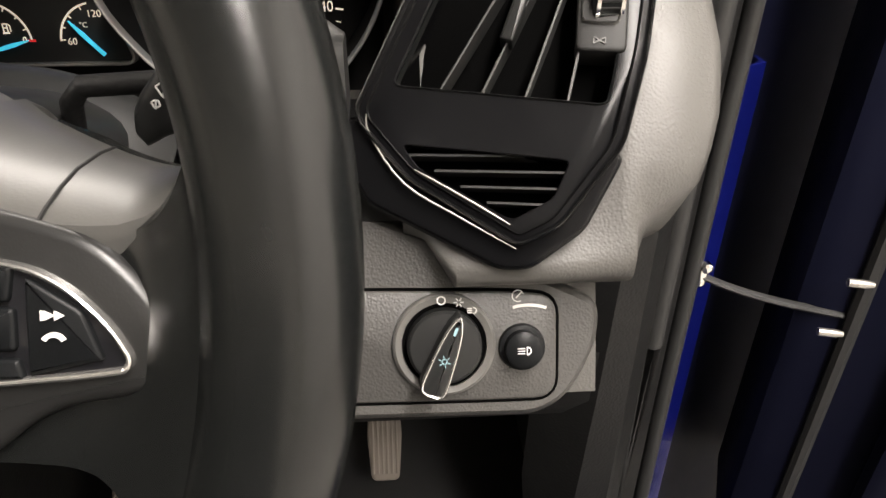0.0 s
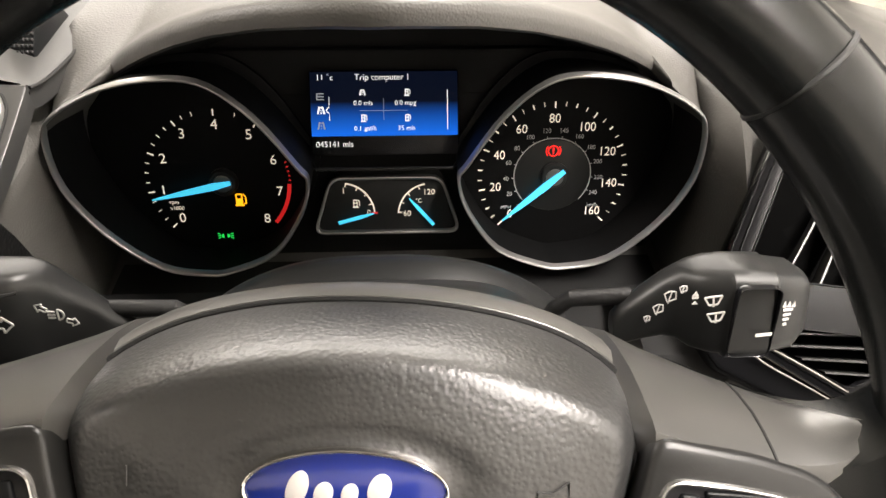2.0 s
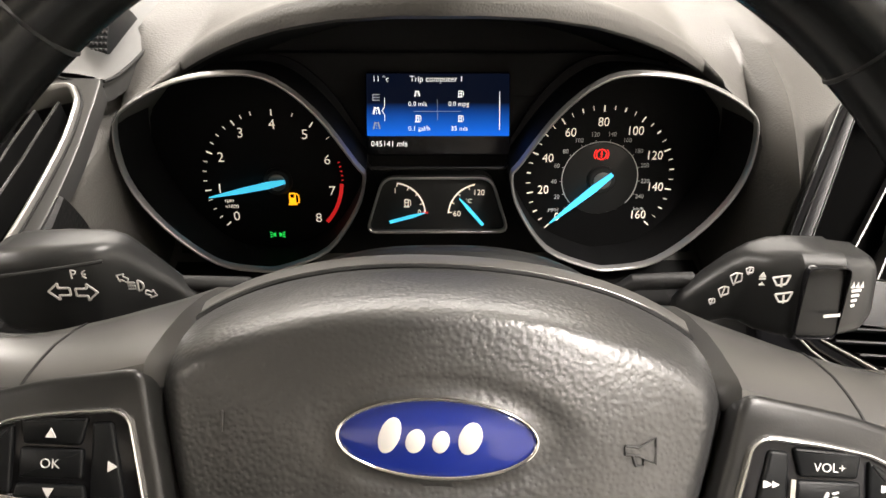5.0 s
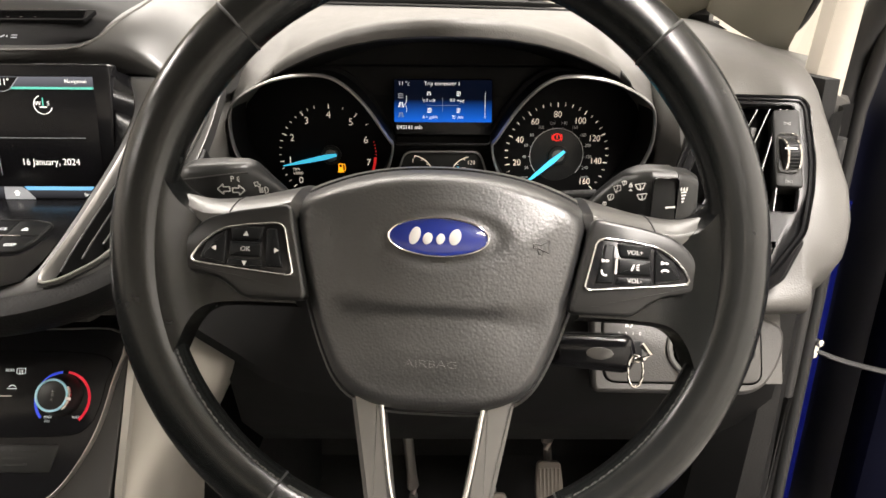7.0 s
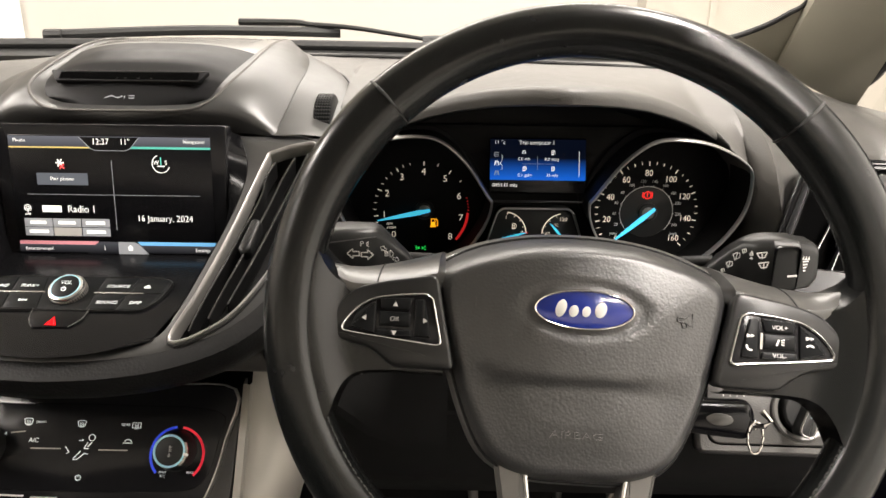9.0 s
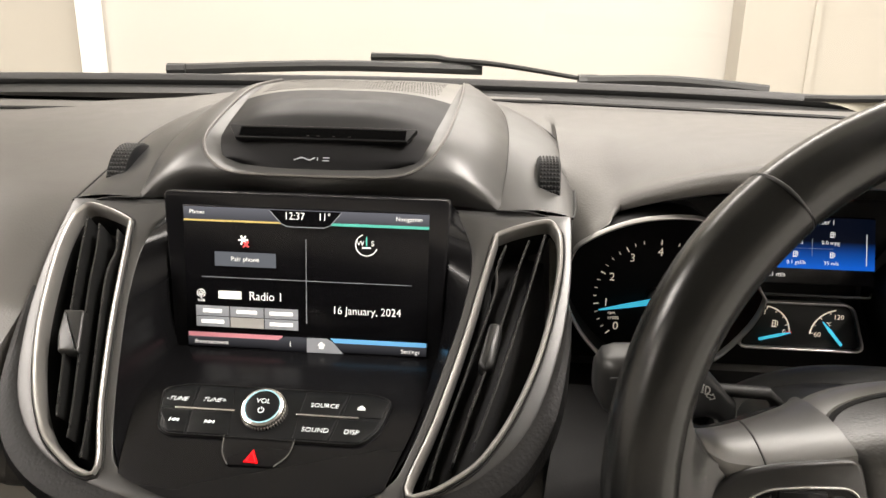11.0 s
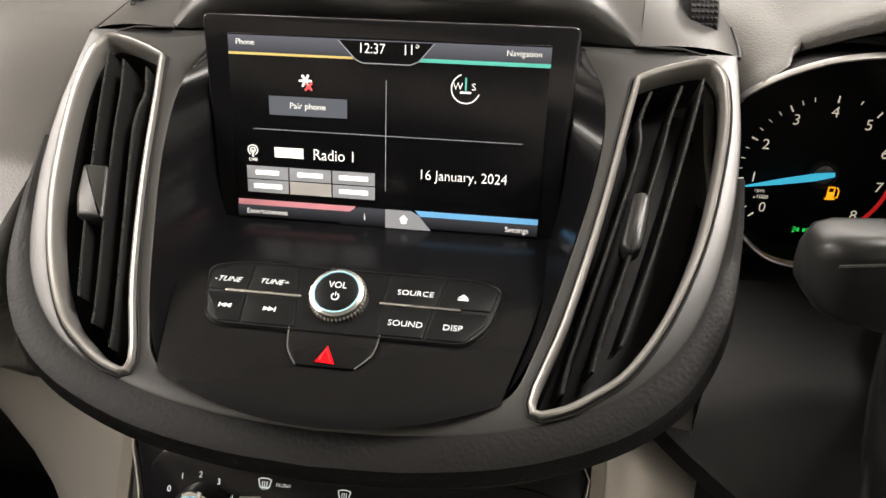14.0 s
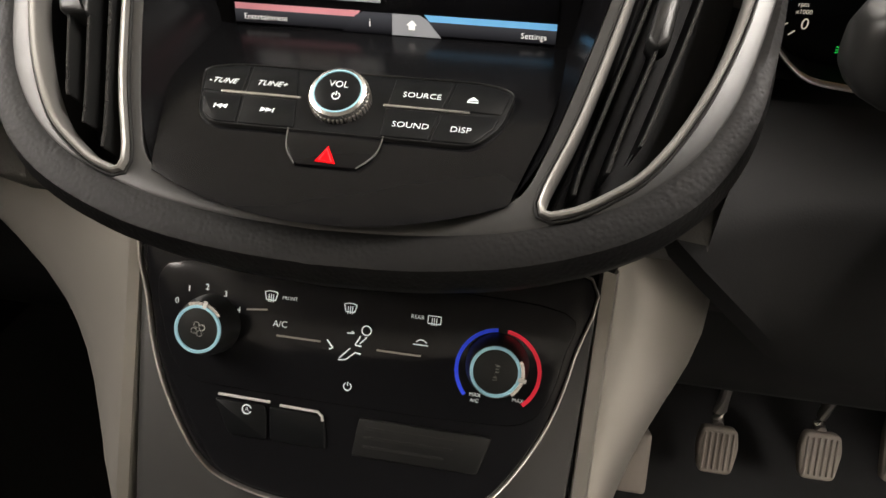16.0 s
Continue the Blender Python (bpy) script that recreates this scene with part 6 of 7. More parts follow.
ind = stalk("indicator_stalk", "black indicator stalk with white arrow symbols", -1, [(0.1065, .304, .313, 0.9760, 0.9860), (0.112, .300, .313, 0.9710, 0.9910), (0.118, .299, .313, 0.9760, 0.9980), (0.126, .296, .313, 0.9790, 1.0065), (0.1330, .2920, .312, 0.9800, 1.0145), (0.1365, .2870, .311, 0.9800, 1.0180), (0.142, .2825, .311, 0.9800, 1.0200), (0.160, .2790, .311, 0.9810, 1.0205), (0.178, .2785, .311, 0.9850, 1.0195), (0.185, .2815, .310, 0.9880, 1.0175), (0.1895, .288, .306, 0.9940, 1.0120)])
IF = axes((0, 0.2785, 0.9975), (1, 0, 0), (0, 0, 1))


def on_stalk(x, z, s, turn=0.0):
    """A frame on the stalk's front face."""
    if s > 0:
        y = float(np.interp(x, [0.112, 0.118, 0.126, 0.131, 0.135, 0.142, 0.147, 0.1645, 0.166, 0.176], [.297, .2955, .2935, .2910, .2835, .279, .2765, .2760, .2780, .279]))
    else:
        y = float(np.interp(-x, [0.118, 0.126, 0.133, 0.1365, 0.142, 0.160, 0.180], [.299, .296, .292, .287, .2825, .279, .278]))
    return at(IF, x, z - 0.9975, 0.2785 - y + 0.0004, turn)


for x, z in ((0.1388, 1.0066), (0.1405, 0.9995)):
    m2 = on_stalk(x, z, 1, 8)
    part("washer_icon", join(bar(m2, -0.0036, 0.0018, 0.0036, 0.0018, 0.0007), bar(m2, -0.0036, 0.0018, -0.0018, -0.0020, 0.0007), bar(m2, 0.0036, 0.0018, 0.0018, -0.0020, 0.0007), bar(m2, -0.0018, -0.0020, 0.0018, -0.0020, 0.0007), bar(m2, 0, -0.0030, 0, 0.0010, 0.0007)), MARK, wiper)
for x, z, w in ((0.1182, 0.9895, 0.0013), (0.1221, 0.9948, 0.0022), (0.1261, 1.0015, 0.0025), (0.1302, 1.0062, 0.0015)):
    m2 = on_stalk(x, z, 1, 10)
    part("rear_icon", join(*[bar(m2, a * w, b * w, c * w, d * w, 0.0005) for a, b, c, d in ((-1, 0.7, 0, 1.1), (0, 1.1, 1, 0.8), (1, 0.8, 0.9, -0.6), (0.9, -0.6, -0.6, -0.9), (-0.6, -0.9, -1, 0.7), (-0.5, -1.2, 0.3, 0.9))]), MARK, wiper)
m2 = on_stalk(0.1335, 1.0055, 1)
part("arrow_icon", join(poly(at(m2, 0, 0.0002), [(-0.0015, 0), (0.0015, 0), (0, 0.0024)]), bar(m2, -0.0013, -0.0006, 0.0013, -0.0006, 0.0009), poly(at(m2, 0.0002, -0.0036), [(-0.0013, 0), (0.0013, 0), (0, 0.0016)])), MARK, wiper)
part("speed_marks", join(*[bar(on_stalk(0.1690, 1.0030 - 0.0023 * k, 1), -0.0019 + 0.0004 * k, 0, 0.0019 - 0.0004 * k, 0.0005, 0.0011) for k in range(4)], *[poly(on_stalk(0.1690 + dx, 1.0045, 1), [(-0.0008, 0), (0.0008, 0), (0, 0.0028)]) for dx in (-0.0020, 0, 0.0020)]), MARK, wiper)
part("dial_mark", bar(on_stalk(0.1600, 0.9925, 1), -0.0034, 0, 0.0034, 0.0006, 0.0013), MARK, wiper)
part("twist_ring", frame_ring([Vector(p) for p in rounded([(-0.0003, -0.0165), (0.0178, -0.0165), (0.0178, 0.0165), (-0.0003, 0.0165)], 0.004)], at(IF, 0.1470, 0.0, 0.0018), 0.0006, 0.0006, 0.003), GLOSS, wiper)


def arrow(m, w):
    pts = [Vector(p) * w for p in ((1.0, 0), (0.1, 0.8), (0.1, 0.35), (-0.9, 0.35), (-0.9, -0.35), (0.1, -0.35), (0.1, -0.8))]
    return join(*[bar(m, a.x, a.y, b.x, b.y, w * 0.17) for a, b in zip(pts, pts[1:] + pts[:1])])


part("arrow_icon", arrow(on_stalk(-0.1540, 1.0035, -1, 180), 0.0046), MARK, ind)
part("arrow_icon", arrow(on_stalk(-0.1445, 1.0022, -1), 0.0046), MARK, ind)
part("lettering", text("P", 0.0040, on_stalk(-0.1480, 1.0103, -1), 0.0002), MARK, ind)
part("lamp_rays", join(*[bar(on_stalk(-0.1448, 1.0103, -1), 0, k * 0.0006, 0.0016, k * 0.0018, 0.0005) for k in (-1, 0, 1)]), MARK, ind)
m2 = on_stalk(-0.1290, 0.9990, -1)
part("beam_icon", join(arc_strip(m2, 0.0020, 0.0027, -90, 90), bar(m2, 0, -0.0024, 0, 0.0024, 0.0007), *[bar(m2, -0.0042, k * 0.0014, -0.0011, k * 0.0014, 0.0008) for k in (-1, 0, 1)]), MARK, ind)
for x, z, a in ((-0.1335, 1.0040, 150), (-0.1250, 0.9942, -20)):
    part("pull_icon", arrow(on_stalk(x, z, -1, a), 0.0026), MARK, ind)
part("lever_groove", tube([on_stalk(x, z, -1).translation + Vector((0, 0.0008, 0)) for x, z in ((-0.184, 1.0100), (-0.165, 1.0120), (-0.150, 1.0135), (-0.138, 1.0138))], 0.0008, 6), BLACK, ind, "dark moulded groove")

key = thing("ignition_key", (0.11, 0.26, 0.85), "black car key with a steel ring in the ignition", "key")
KFR = axes((0.110, 0.262, 0.886), (1, 0, -0.06), (0, 0.35, 1))
fob = rounded([(-0.033, -0.0120), (0.029, -0.0155), (0.034, 0.0), (0.029, 0.0150), (-0.033, 0.0125)], 0.010, 6)
part("fob", stack(bmesh.new(), KFR, [(inset(fob, 0.005), -0.009), (inset(fob, 0.001), -0.006), (fob, -0.001), (inset(fob, 0.0008), 0.0035), (inset(fob, 0.0026), 0.0065), (inset(fob, 0.0056), 0.0085), (inset(fob, 0.0085), 0.0094)]), GLOSS, key, "glossy black key fob")
ov = [Vector((0.004 + 0.010 * math.cos(q), 0.0045 * math.sin(q))) for q in (2 * math.pi * i / 32 for i in range(32))]
part("fob_inlay", plate(ov, KFR, 0.002, 0.0004, 0.0098), SHROUD, key, "dull oval inlay")
part("key_ring", tube([Vector((0.1405, 0.250, 0.876)) + Vector((0.0055 * math.cos(q), 0.003 * math.sin(q), 0.0115 * math.sin(q))) for q in (2 * math.pi * i / 36 for i in range(36))], 0.0009, 8, True), BRIGHT, key, "steel split ring")
part("key_loop", tube([(0.139, 0.255, 0.882), (0.146, 0.250, 0.886), (0.150, 0.250, 0.890), (0.144, 0.254, 0.896)], 0.0022, 8), BRIGHT, key, "bright loop")
part("blade", box(0.074, 0.262, 0.878, 0.084, 0.30, 0.890, 0.002), STEEL, key)
part("ignition_barrel", lathe([(0.0, 0.004), (0.010, 0.004), (0.0125, 0.001), (0.0135, -0.004), (0.0135, -0.03)][::-1], axes((0.078, 0.290, 0.874), (1, 0, 0), (0, 0.3, 1)), 32), BLACK, column, "black ignition barrel")

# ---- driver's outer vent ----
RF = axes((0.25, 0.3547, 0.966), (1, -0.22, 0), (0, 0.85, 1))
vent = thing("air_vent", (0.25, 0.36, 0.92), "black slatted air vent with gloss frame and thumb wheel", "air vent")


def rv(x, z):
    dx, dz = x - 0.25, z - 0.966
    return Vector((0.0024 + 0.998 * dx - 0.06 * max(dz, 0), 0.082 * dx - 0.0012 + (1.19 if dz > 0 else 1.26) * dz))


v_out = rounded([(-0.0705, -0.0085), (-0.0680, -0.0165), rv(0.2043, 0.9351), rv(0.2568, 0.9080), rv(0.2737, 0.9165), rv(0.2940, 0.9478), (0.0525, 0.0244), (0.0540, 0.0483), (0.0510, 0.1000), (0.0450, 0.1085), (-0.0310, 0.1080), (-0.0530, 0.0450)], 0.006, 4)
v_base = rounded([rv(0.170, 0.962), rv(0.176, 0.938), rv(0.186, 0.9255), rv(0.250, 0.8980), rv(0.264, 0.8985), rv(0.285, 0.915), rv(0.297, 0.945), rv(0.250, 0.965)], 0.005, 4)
part("gloss_edge", frame_ring(inset(v_out, -0.0012), RF, 0.0030, 0.0060, 0.012), PIANO, vent, "gloss black frame")
part("inner_edge", frame_ring(inset(v_out, 0.0040), RF, 0.0018, 0.0060, 0.003), PIANO, vent, "gloss black inner line")
# Pale tapered lines draw the gleam along the black lower edges.
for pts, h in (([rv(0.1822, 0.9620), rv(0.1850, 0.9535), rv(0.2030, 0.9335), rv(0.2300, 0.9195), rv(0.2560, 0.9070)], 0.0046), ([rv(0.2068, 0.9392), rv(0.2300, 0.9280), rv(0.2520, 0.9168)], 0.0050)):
    part("bright_edge", tube([RF @ Vector((p[0], p[1], h)) for p in spline(pts, 4, False)], lambda t: 0.0003 + 0.0003 * math.sin(math.pi * t), 8), PALE, vent, "thin pale line drawn as the lower edge's gleam")
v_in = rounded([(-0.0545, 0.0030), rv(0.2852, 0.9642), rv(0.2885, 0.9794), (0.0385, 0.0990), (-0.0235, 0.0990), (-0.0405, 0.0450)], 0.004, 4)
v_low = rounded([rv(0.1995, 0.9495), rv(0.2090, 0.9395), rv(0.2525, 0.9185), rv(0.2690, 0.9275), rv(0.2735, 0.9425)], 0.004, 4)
part("bezel", cut(plate(v_out, RF, 0.020, 0.002, 0.0045), RF, [v_in, v_low]), SHELF, vent)
part("outer_frame", cut(plate(v_base, RF, 0.014, 0.003, 0.0012), RF, [v_low, v_in]), SHELF, vent, "black outer frame")
# A near-black sheet behind the slats gives the duct its shade.
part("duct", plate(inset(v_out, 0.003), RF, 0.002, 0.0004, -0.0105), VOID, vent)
part("inner_rim", frame_ring(inset(v_in, -0.0012), RF, 0.0014, 0.0055, 0.002), SATIN, vent)
part("lower_rim", frame_ring(inset(v_low, -0.0008), RF, 0.0010, 0.0050, 0.002), GLOSS, vent)
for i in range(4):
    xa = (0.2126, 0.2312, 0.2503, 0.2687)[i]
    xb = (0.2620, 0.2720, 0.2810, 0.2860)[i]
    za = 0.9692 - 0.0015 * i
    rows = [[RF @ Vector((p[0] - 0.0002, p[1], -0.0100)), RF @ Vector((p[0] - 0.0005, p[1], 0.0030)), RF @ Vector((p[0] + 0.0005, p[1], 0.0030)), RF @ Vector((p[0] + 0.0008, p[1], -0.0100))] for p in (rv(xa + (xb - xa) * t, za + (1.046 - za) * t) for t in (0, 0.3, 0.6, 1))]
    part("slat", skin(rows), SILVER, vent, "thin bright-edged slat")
part("tab", plate(rounded([rv(0.2388, 0.9895), rv(0.2444, 0.9880), rv(0.2600, 1.030), rv(0.2540, 1.031)], 0.001), RF, 0.010, 0.001, 0.0065), SATIN, vent)
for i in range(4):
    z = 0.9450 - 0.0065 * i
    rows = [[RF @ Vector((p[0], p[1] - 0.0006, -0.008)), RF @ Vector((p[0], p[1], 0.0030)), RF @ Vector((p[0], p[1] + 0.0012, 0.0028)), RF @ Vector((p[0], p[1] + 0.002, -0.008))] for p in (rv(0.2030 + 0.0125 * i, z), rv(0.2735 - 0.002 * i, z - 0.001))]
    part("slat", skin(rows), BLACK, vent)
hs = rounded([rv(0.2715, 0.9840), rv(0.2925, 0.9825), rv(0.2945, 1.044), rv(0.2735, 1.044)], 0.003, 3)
part("wheel_housing", plate(hs, RF, 0.016, 0.001, 0.0062), BLACK, vent)
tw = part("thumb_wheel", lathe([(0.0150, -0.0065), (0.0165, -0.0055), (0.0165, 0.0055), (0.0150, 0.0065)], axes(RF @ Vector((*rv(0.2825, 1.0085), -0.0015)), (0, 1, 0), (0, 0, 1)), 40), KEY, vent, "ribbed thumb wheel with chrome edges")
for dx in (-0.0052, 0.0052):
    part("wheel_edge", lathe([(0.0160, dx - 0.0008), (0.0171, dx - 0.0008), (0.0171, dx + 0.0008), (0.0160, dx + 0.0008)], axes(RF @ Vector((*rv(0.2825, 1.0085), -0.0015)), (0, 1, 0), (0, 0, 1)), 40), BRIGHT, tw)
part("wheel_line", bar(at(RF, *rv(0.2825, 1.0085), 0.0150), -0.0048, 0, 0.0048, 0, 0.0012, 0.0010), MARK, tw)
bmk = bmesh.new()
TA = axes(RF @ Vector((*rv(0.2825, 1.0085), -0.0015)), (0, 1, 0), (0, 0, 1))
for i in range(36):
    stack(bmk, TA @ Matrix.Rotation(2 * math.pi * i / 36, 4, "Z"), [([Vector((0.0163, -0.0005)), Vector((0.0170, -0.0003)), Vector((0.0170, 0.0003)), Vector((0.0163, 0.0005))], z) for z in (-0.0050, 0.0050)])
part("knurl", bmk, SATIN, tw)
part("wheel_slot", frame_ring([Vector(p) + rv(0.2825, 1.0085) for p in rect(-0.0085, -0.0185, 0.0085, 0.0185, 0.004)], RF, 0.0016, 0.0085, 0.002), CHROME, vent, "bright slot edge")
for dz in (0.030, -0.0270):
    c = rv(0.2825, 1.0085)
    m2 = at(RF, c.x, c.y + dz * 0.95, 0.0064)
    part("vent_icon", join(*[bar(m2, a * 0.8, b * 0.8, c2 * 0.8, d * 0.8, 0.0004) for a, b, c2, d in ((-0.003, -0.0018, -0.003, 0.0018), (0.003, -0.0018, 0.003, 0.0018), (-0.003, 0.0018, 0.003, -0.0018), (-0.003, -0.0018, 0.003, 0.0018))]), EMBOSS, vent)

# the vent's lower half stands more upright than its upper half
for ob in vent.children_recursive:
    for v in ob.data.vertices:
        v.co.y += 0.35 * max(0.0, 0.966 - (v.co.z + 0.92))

# ---- light switch panel ----
LF = axes((0.215, 0.334, 0.850), (1, 0, 0), (0, 0.5, 1))
lights = thing("light_switch_panel", (0.21, 0.34, 0.82), "grey headlamp switch panel with rotary dial and fog button", "light switch")


hous = rounded([(-0.087, 0.0620), (-0.0363, 0.0660), (-0.0039, 0.0530), (0.0346, 0.0380), (0.0625, 0.0270), (0.0800, 0.0180), (0.0800, 0.0017), (0.0736, -0.0153), (0.0619, -0.0323), (0.0474, -0.0395), (-0.087, -0.0375)], 0.008, 5)
part("housing", stack(bmesh.new(), LF, [(inset(hous, 0.022), -0.05), (inset(hous, 0.0), -0.012), (inset(hous, -0.0002), -0.005), (inset(hous, 0.0012), -0.0018), (inset(hous, 0.0035), 0.0)]), LIGHTPANEL, lights, "dark grey grained housing")
sw = rounded([(-0.0770, 0.0285), (0.0300, 0.0250), (0.0578, 0.0225), (0.0568, -0.0297), (0.0300, -0.0297), (-0.0770, -0.0280)], 0.011, 5)
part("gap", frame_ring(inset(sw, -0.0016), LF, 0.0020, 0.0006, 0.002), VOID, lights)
part("face", plate(sw, LF, 0.004, 0.0010, 0.0018), LIGHTPANEL, lights, "dark grey switch face")
RM = at(LF, 0.0015, 0.0, 0.0018)
rot = part("rotary_switch", lathe([(0.0258, -0.002), (0.0252, 0.0030), (0.0238, 0.0042), (0.0208, 0.0036), (0.0204, -0.001)], RM, 56), SHROUD, lights, "rotary headlamp switch")
# Shade in the dial's well is put into this near-black colour.
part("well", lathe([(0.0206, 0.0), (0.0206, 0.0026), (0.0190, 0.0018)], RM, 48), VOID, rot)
dialm = part("dial", lathe([(0.0185, 0.001), (0.0180, 0.0085), (0.0166, 0.0100), (0.008, 0.0106)], RM, 48), SATIN, rot)
gm = at(RM, 0, 0, 0.0108, -22)
grip = spline([Vector(p) for p in ((0, 0.0190), (0.0040, 0.011), (0.0060, -0.006), (0.0060, -0.019), (0, -0.0215), (-0.0060, -0.019), (-0.0060, -0.006), (-0.0040, 0.011))], 4)
part("grip", stack(bmesh.new(), gm, [(grip, -0.002), (grip, 0.010), (inset(grip, 0.0012), 0.0125), (inset(grip, 0.0028), 0.0132)]), SATIN, rot, "raised satin grip")
part("grip_edge", frame_ring(inset(grip, 0.0002), at(gm, 0, 0, 0.0120), 0.0016, 0.0015, 0.001), CHROME, rot, "bright grip edge")
part("grip_icon", join(arc_strip(at(gm, 0, -0.003, 0.0134), 0.0009, 0.0014, 0, 360), *[bar(at(gm, 0, -0.003, 0.0134, a), 0.0018, 0, 0.0028, 0, 0.0005) for a in range(0, 360, 60)], bar(at(gm, 0, 0.0115, 0.0134), 0, -0.0018, 0, 0.0022, 0.0012)), TEAL, rot)
part("off_mark", arc_strip(at(RM, -0.0010, 0.0222, 0.0044), 0.0016, 0.0022, 0, 360), MARK, rot)
part("side_mark", join(*[bar(at(RM, 0.0075, 0.0210, 0.0044, a), 0.0008, 0, 0.0024, 0, 0.0005) for a in range(0, 360, 60)]), MARK, rot)
part("beam_mark", join(arc_strip(at(RM, 0.0145, 0.0168, 0.0044), 0.0012, 0.0017, -90, 90), *[bar(at(RM, 0.0145, 0.0168, 0.0044), -0.0030, k * 0.001, -0.0006, k * 0.001, 0.0005) for k in (-1, 0, 1)]), MARK, rot)
FM = at(LF, 0.0400, -0.0030, 0.0016)
fog = part("fog_button", lathe([(0.0118, 0.0), (0.0112, 0.0030), (0.0092, 0.0034), (0.0090, 0.0085), (0.0076, 0.0095)], FM, 40), KEY, lights, "round black fog-lamp button")
part("fog_icon", join(arc_strip(at(FM, 0.0012, 0, 0.0096), 0.0016, 0.0021, -90, 90), bar(at(FM, 0.0012, 0, 0.0096), 0, -0.0020, 0, 0.0020, 0.0005), *[bar(at(FM, 0, 0, 0.0096), -0.0034, k * 0.0012, 0.0002, k * 0.0012, 0.0004) for k in (-1, 0, 1)]), MARK, fog)
part("dimmer_arc", arc_strip(at(LF, 0.0430, -0.010, 0.0020), 0.0270, 0.0285, 70, 105), MARK, lights, "white dimmer mark")
part("dimmer_icon", join(arc_strip(at(LF, 0.0385, 0.0225, 0.0020), 0.0026, 0.0031, 20, 300), bar(at(LF, 0.0385, 0.0225, 0.0020), -0.001, -0.001, 0.002, 0.002, 0.0006)), MARK, lights)
LM = at(LF, -0.0545, 0.0, 0.0018)
part("level_wheel", plate(rect(-0.010, -0.010, 0.010, 0.006, 0.003), LM, 0.003, 0.001, 0.0022), KEY, lights, "black beam-level wheel")
for i, x in enumerate((-0.009, -0.003, 0.003, 0.009)):
    part("numeral", text(str(3 - i), 0.0026, at(LM, x, 0.0120, 0.0002), 0.0001), MARK, lights)
part("level_icon", join(arc_strip(at(LM, 0, 0.0195, 0.0002), 0.0018, 0.0024, -90, 90), *[bar(at(LM, 0, 0.0195, 0.0002), -0.0036, k * 0.0013, -0.0006, k * 0.0013, 0.0006) for k in (-1, 0, 1)]), MARK, lights)

# ---- lower dash and footwell ----
solid("knee_panel", skin([[(x, 0.345 + 0.03 * (x < 0.1), 0.830), (x, 0.35 + 0.03 * (x < 0.1), 0.79), (x, 0.40, 0.73), (x, 0.47, 0.66), (x, 0.56, 0.64), (x, 0.75, 0.66)] for x in (-0.20, -0.10, 0.0, 0.12, 0.22, 0.30)]), DEEP, "black lower knee panel under the column", "knee panel", "structure")
solid("column_well", skin([[(x, 0.40, 0.88), (x, 0.39, 0.85), (x, 0.375, 0.815)] for x in (-0.19, -0.1, 0.0, 0.14)]), BLACK, "black panel round the steering column", "panel", "structure")
solid("glovebox_face", skin([[(x, 0.36, 0.882), (x, 0.42, 0.86), (x, 0.43, 0.75), (x, 0.50, 0.62), (x, 0.60, 0.56), (x, 0.8, 0.55)] for x in (-1.24, -0.9, -0.7, -0.58)]), BLACKG, "black glovebox face under the dash", "glovebox", "structure")
solid("tunnel", skin([[(XC - 0.16, 0.90, 0.27), (XC - 0.165, 0.90, 0.62), (XC + 0.165, 0.90, 0.62), (XC + 0.16, 0.90, 0.27)], [(XC - 0.16, 0.30, 0.27), (XC - 0.165, 0.34, 0.62), (XC + 0.165, 0.34, 0.62), (XC + 0.16, 0.30, 0.27)], [(XC - 0.15, -0.6, 0.27), (XC - 0.14, -0.6, 0.55), (XC + 0.14, -0.6, 0.55), (XC + 0.15, -0.6, 0.27)]]), BLACKG, "black centre tunnel between the footwells", "tunnel", "structure")
solid("kick_panel", skin([[(0.300, 0.46, 0.86), (0.345, 0.445, 0.86), (0.366, 0.452, 0.86), (0.372, 0.47, 0.86)], [(0.296, 0.47, 0.70), (0.340, 0.445, 0.70), (0.366, 0.452, 0.70), (0.374, 0.47, 0.70)], [(0.30, 0.50, 0.55), (0.335, 0.45, 0.55), (0.366, 0.455, 0.55), (0.376, 0.47, 0.55)], [(0.32, 0.55, 0.40), (0.345, 0.46, 0.40), (0.372, 0.455, 0.40), (0.38, 0.47, 0.40)]], thick=0.004), BLACKG, "black grained lower kick panel by the door", "kick panel", "structure")


def pedal(name, label, c, w, h, arm_top):
    m = axes(c, (1, 0, 0), (0, 0.55, 1))
    pd = thing(name, c, label, "pedal", "foot pedals")
    loop = rounded([(-w * 0.40, -h / 2), (w * 0.40, -h / 2), (w / 2, h * 0.1), (w * 0.42, h / 2), (-w * 0.42, h / 2), (-w / 2, h * 0.1)], 0.008, 4)
    part("pad", plate(loop, m, 0.012, 0.003, 0.0), PEDAL, pd, "worn grey-brown rubber pad")
    for i in range(6):
        x = -w * 0.34 + w * 0.68 * i / 5
        part("rib", plate(rect(x - 0.0016, -h * 0.40, x + 0.0016, h * 0.40, 0.0012, 2), m, 0.003, 0.001, 0.0022), PEDAL, pd)
    part("arm", tube(spline([m @ Vector((0, h * 0.45, -0.010)), m @ Vector((0, h * 0.8, -0.014)), Vector(c) + Vector(arm_top) * 0.6, Vector(c) + Vector(arm_top)], 4, False), 0.0065, 10, flat=1.5), STEEL, pd, "brushed steel arm")
    return pd


pedal("clutch_pedal", "worn rubber clutch pedal on a steel arm", (-0.041, 0.640, 0.391), 0.050, 0.060, (-0.015, 0.03, 0.30))
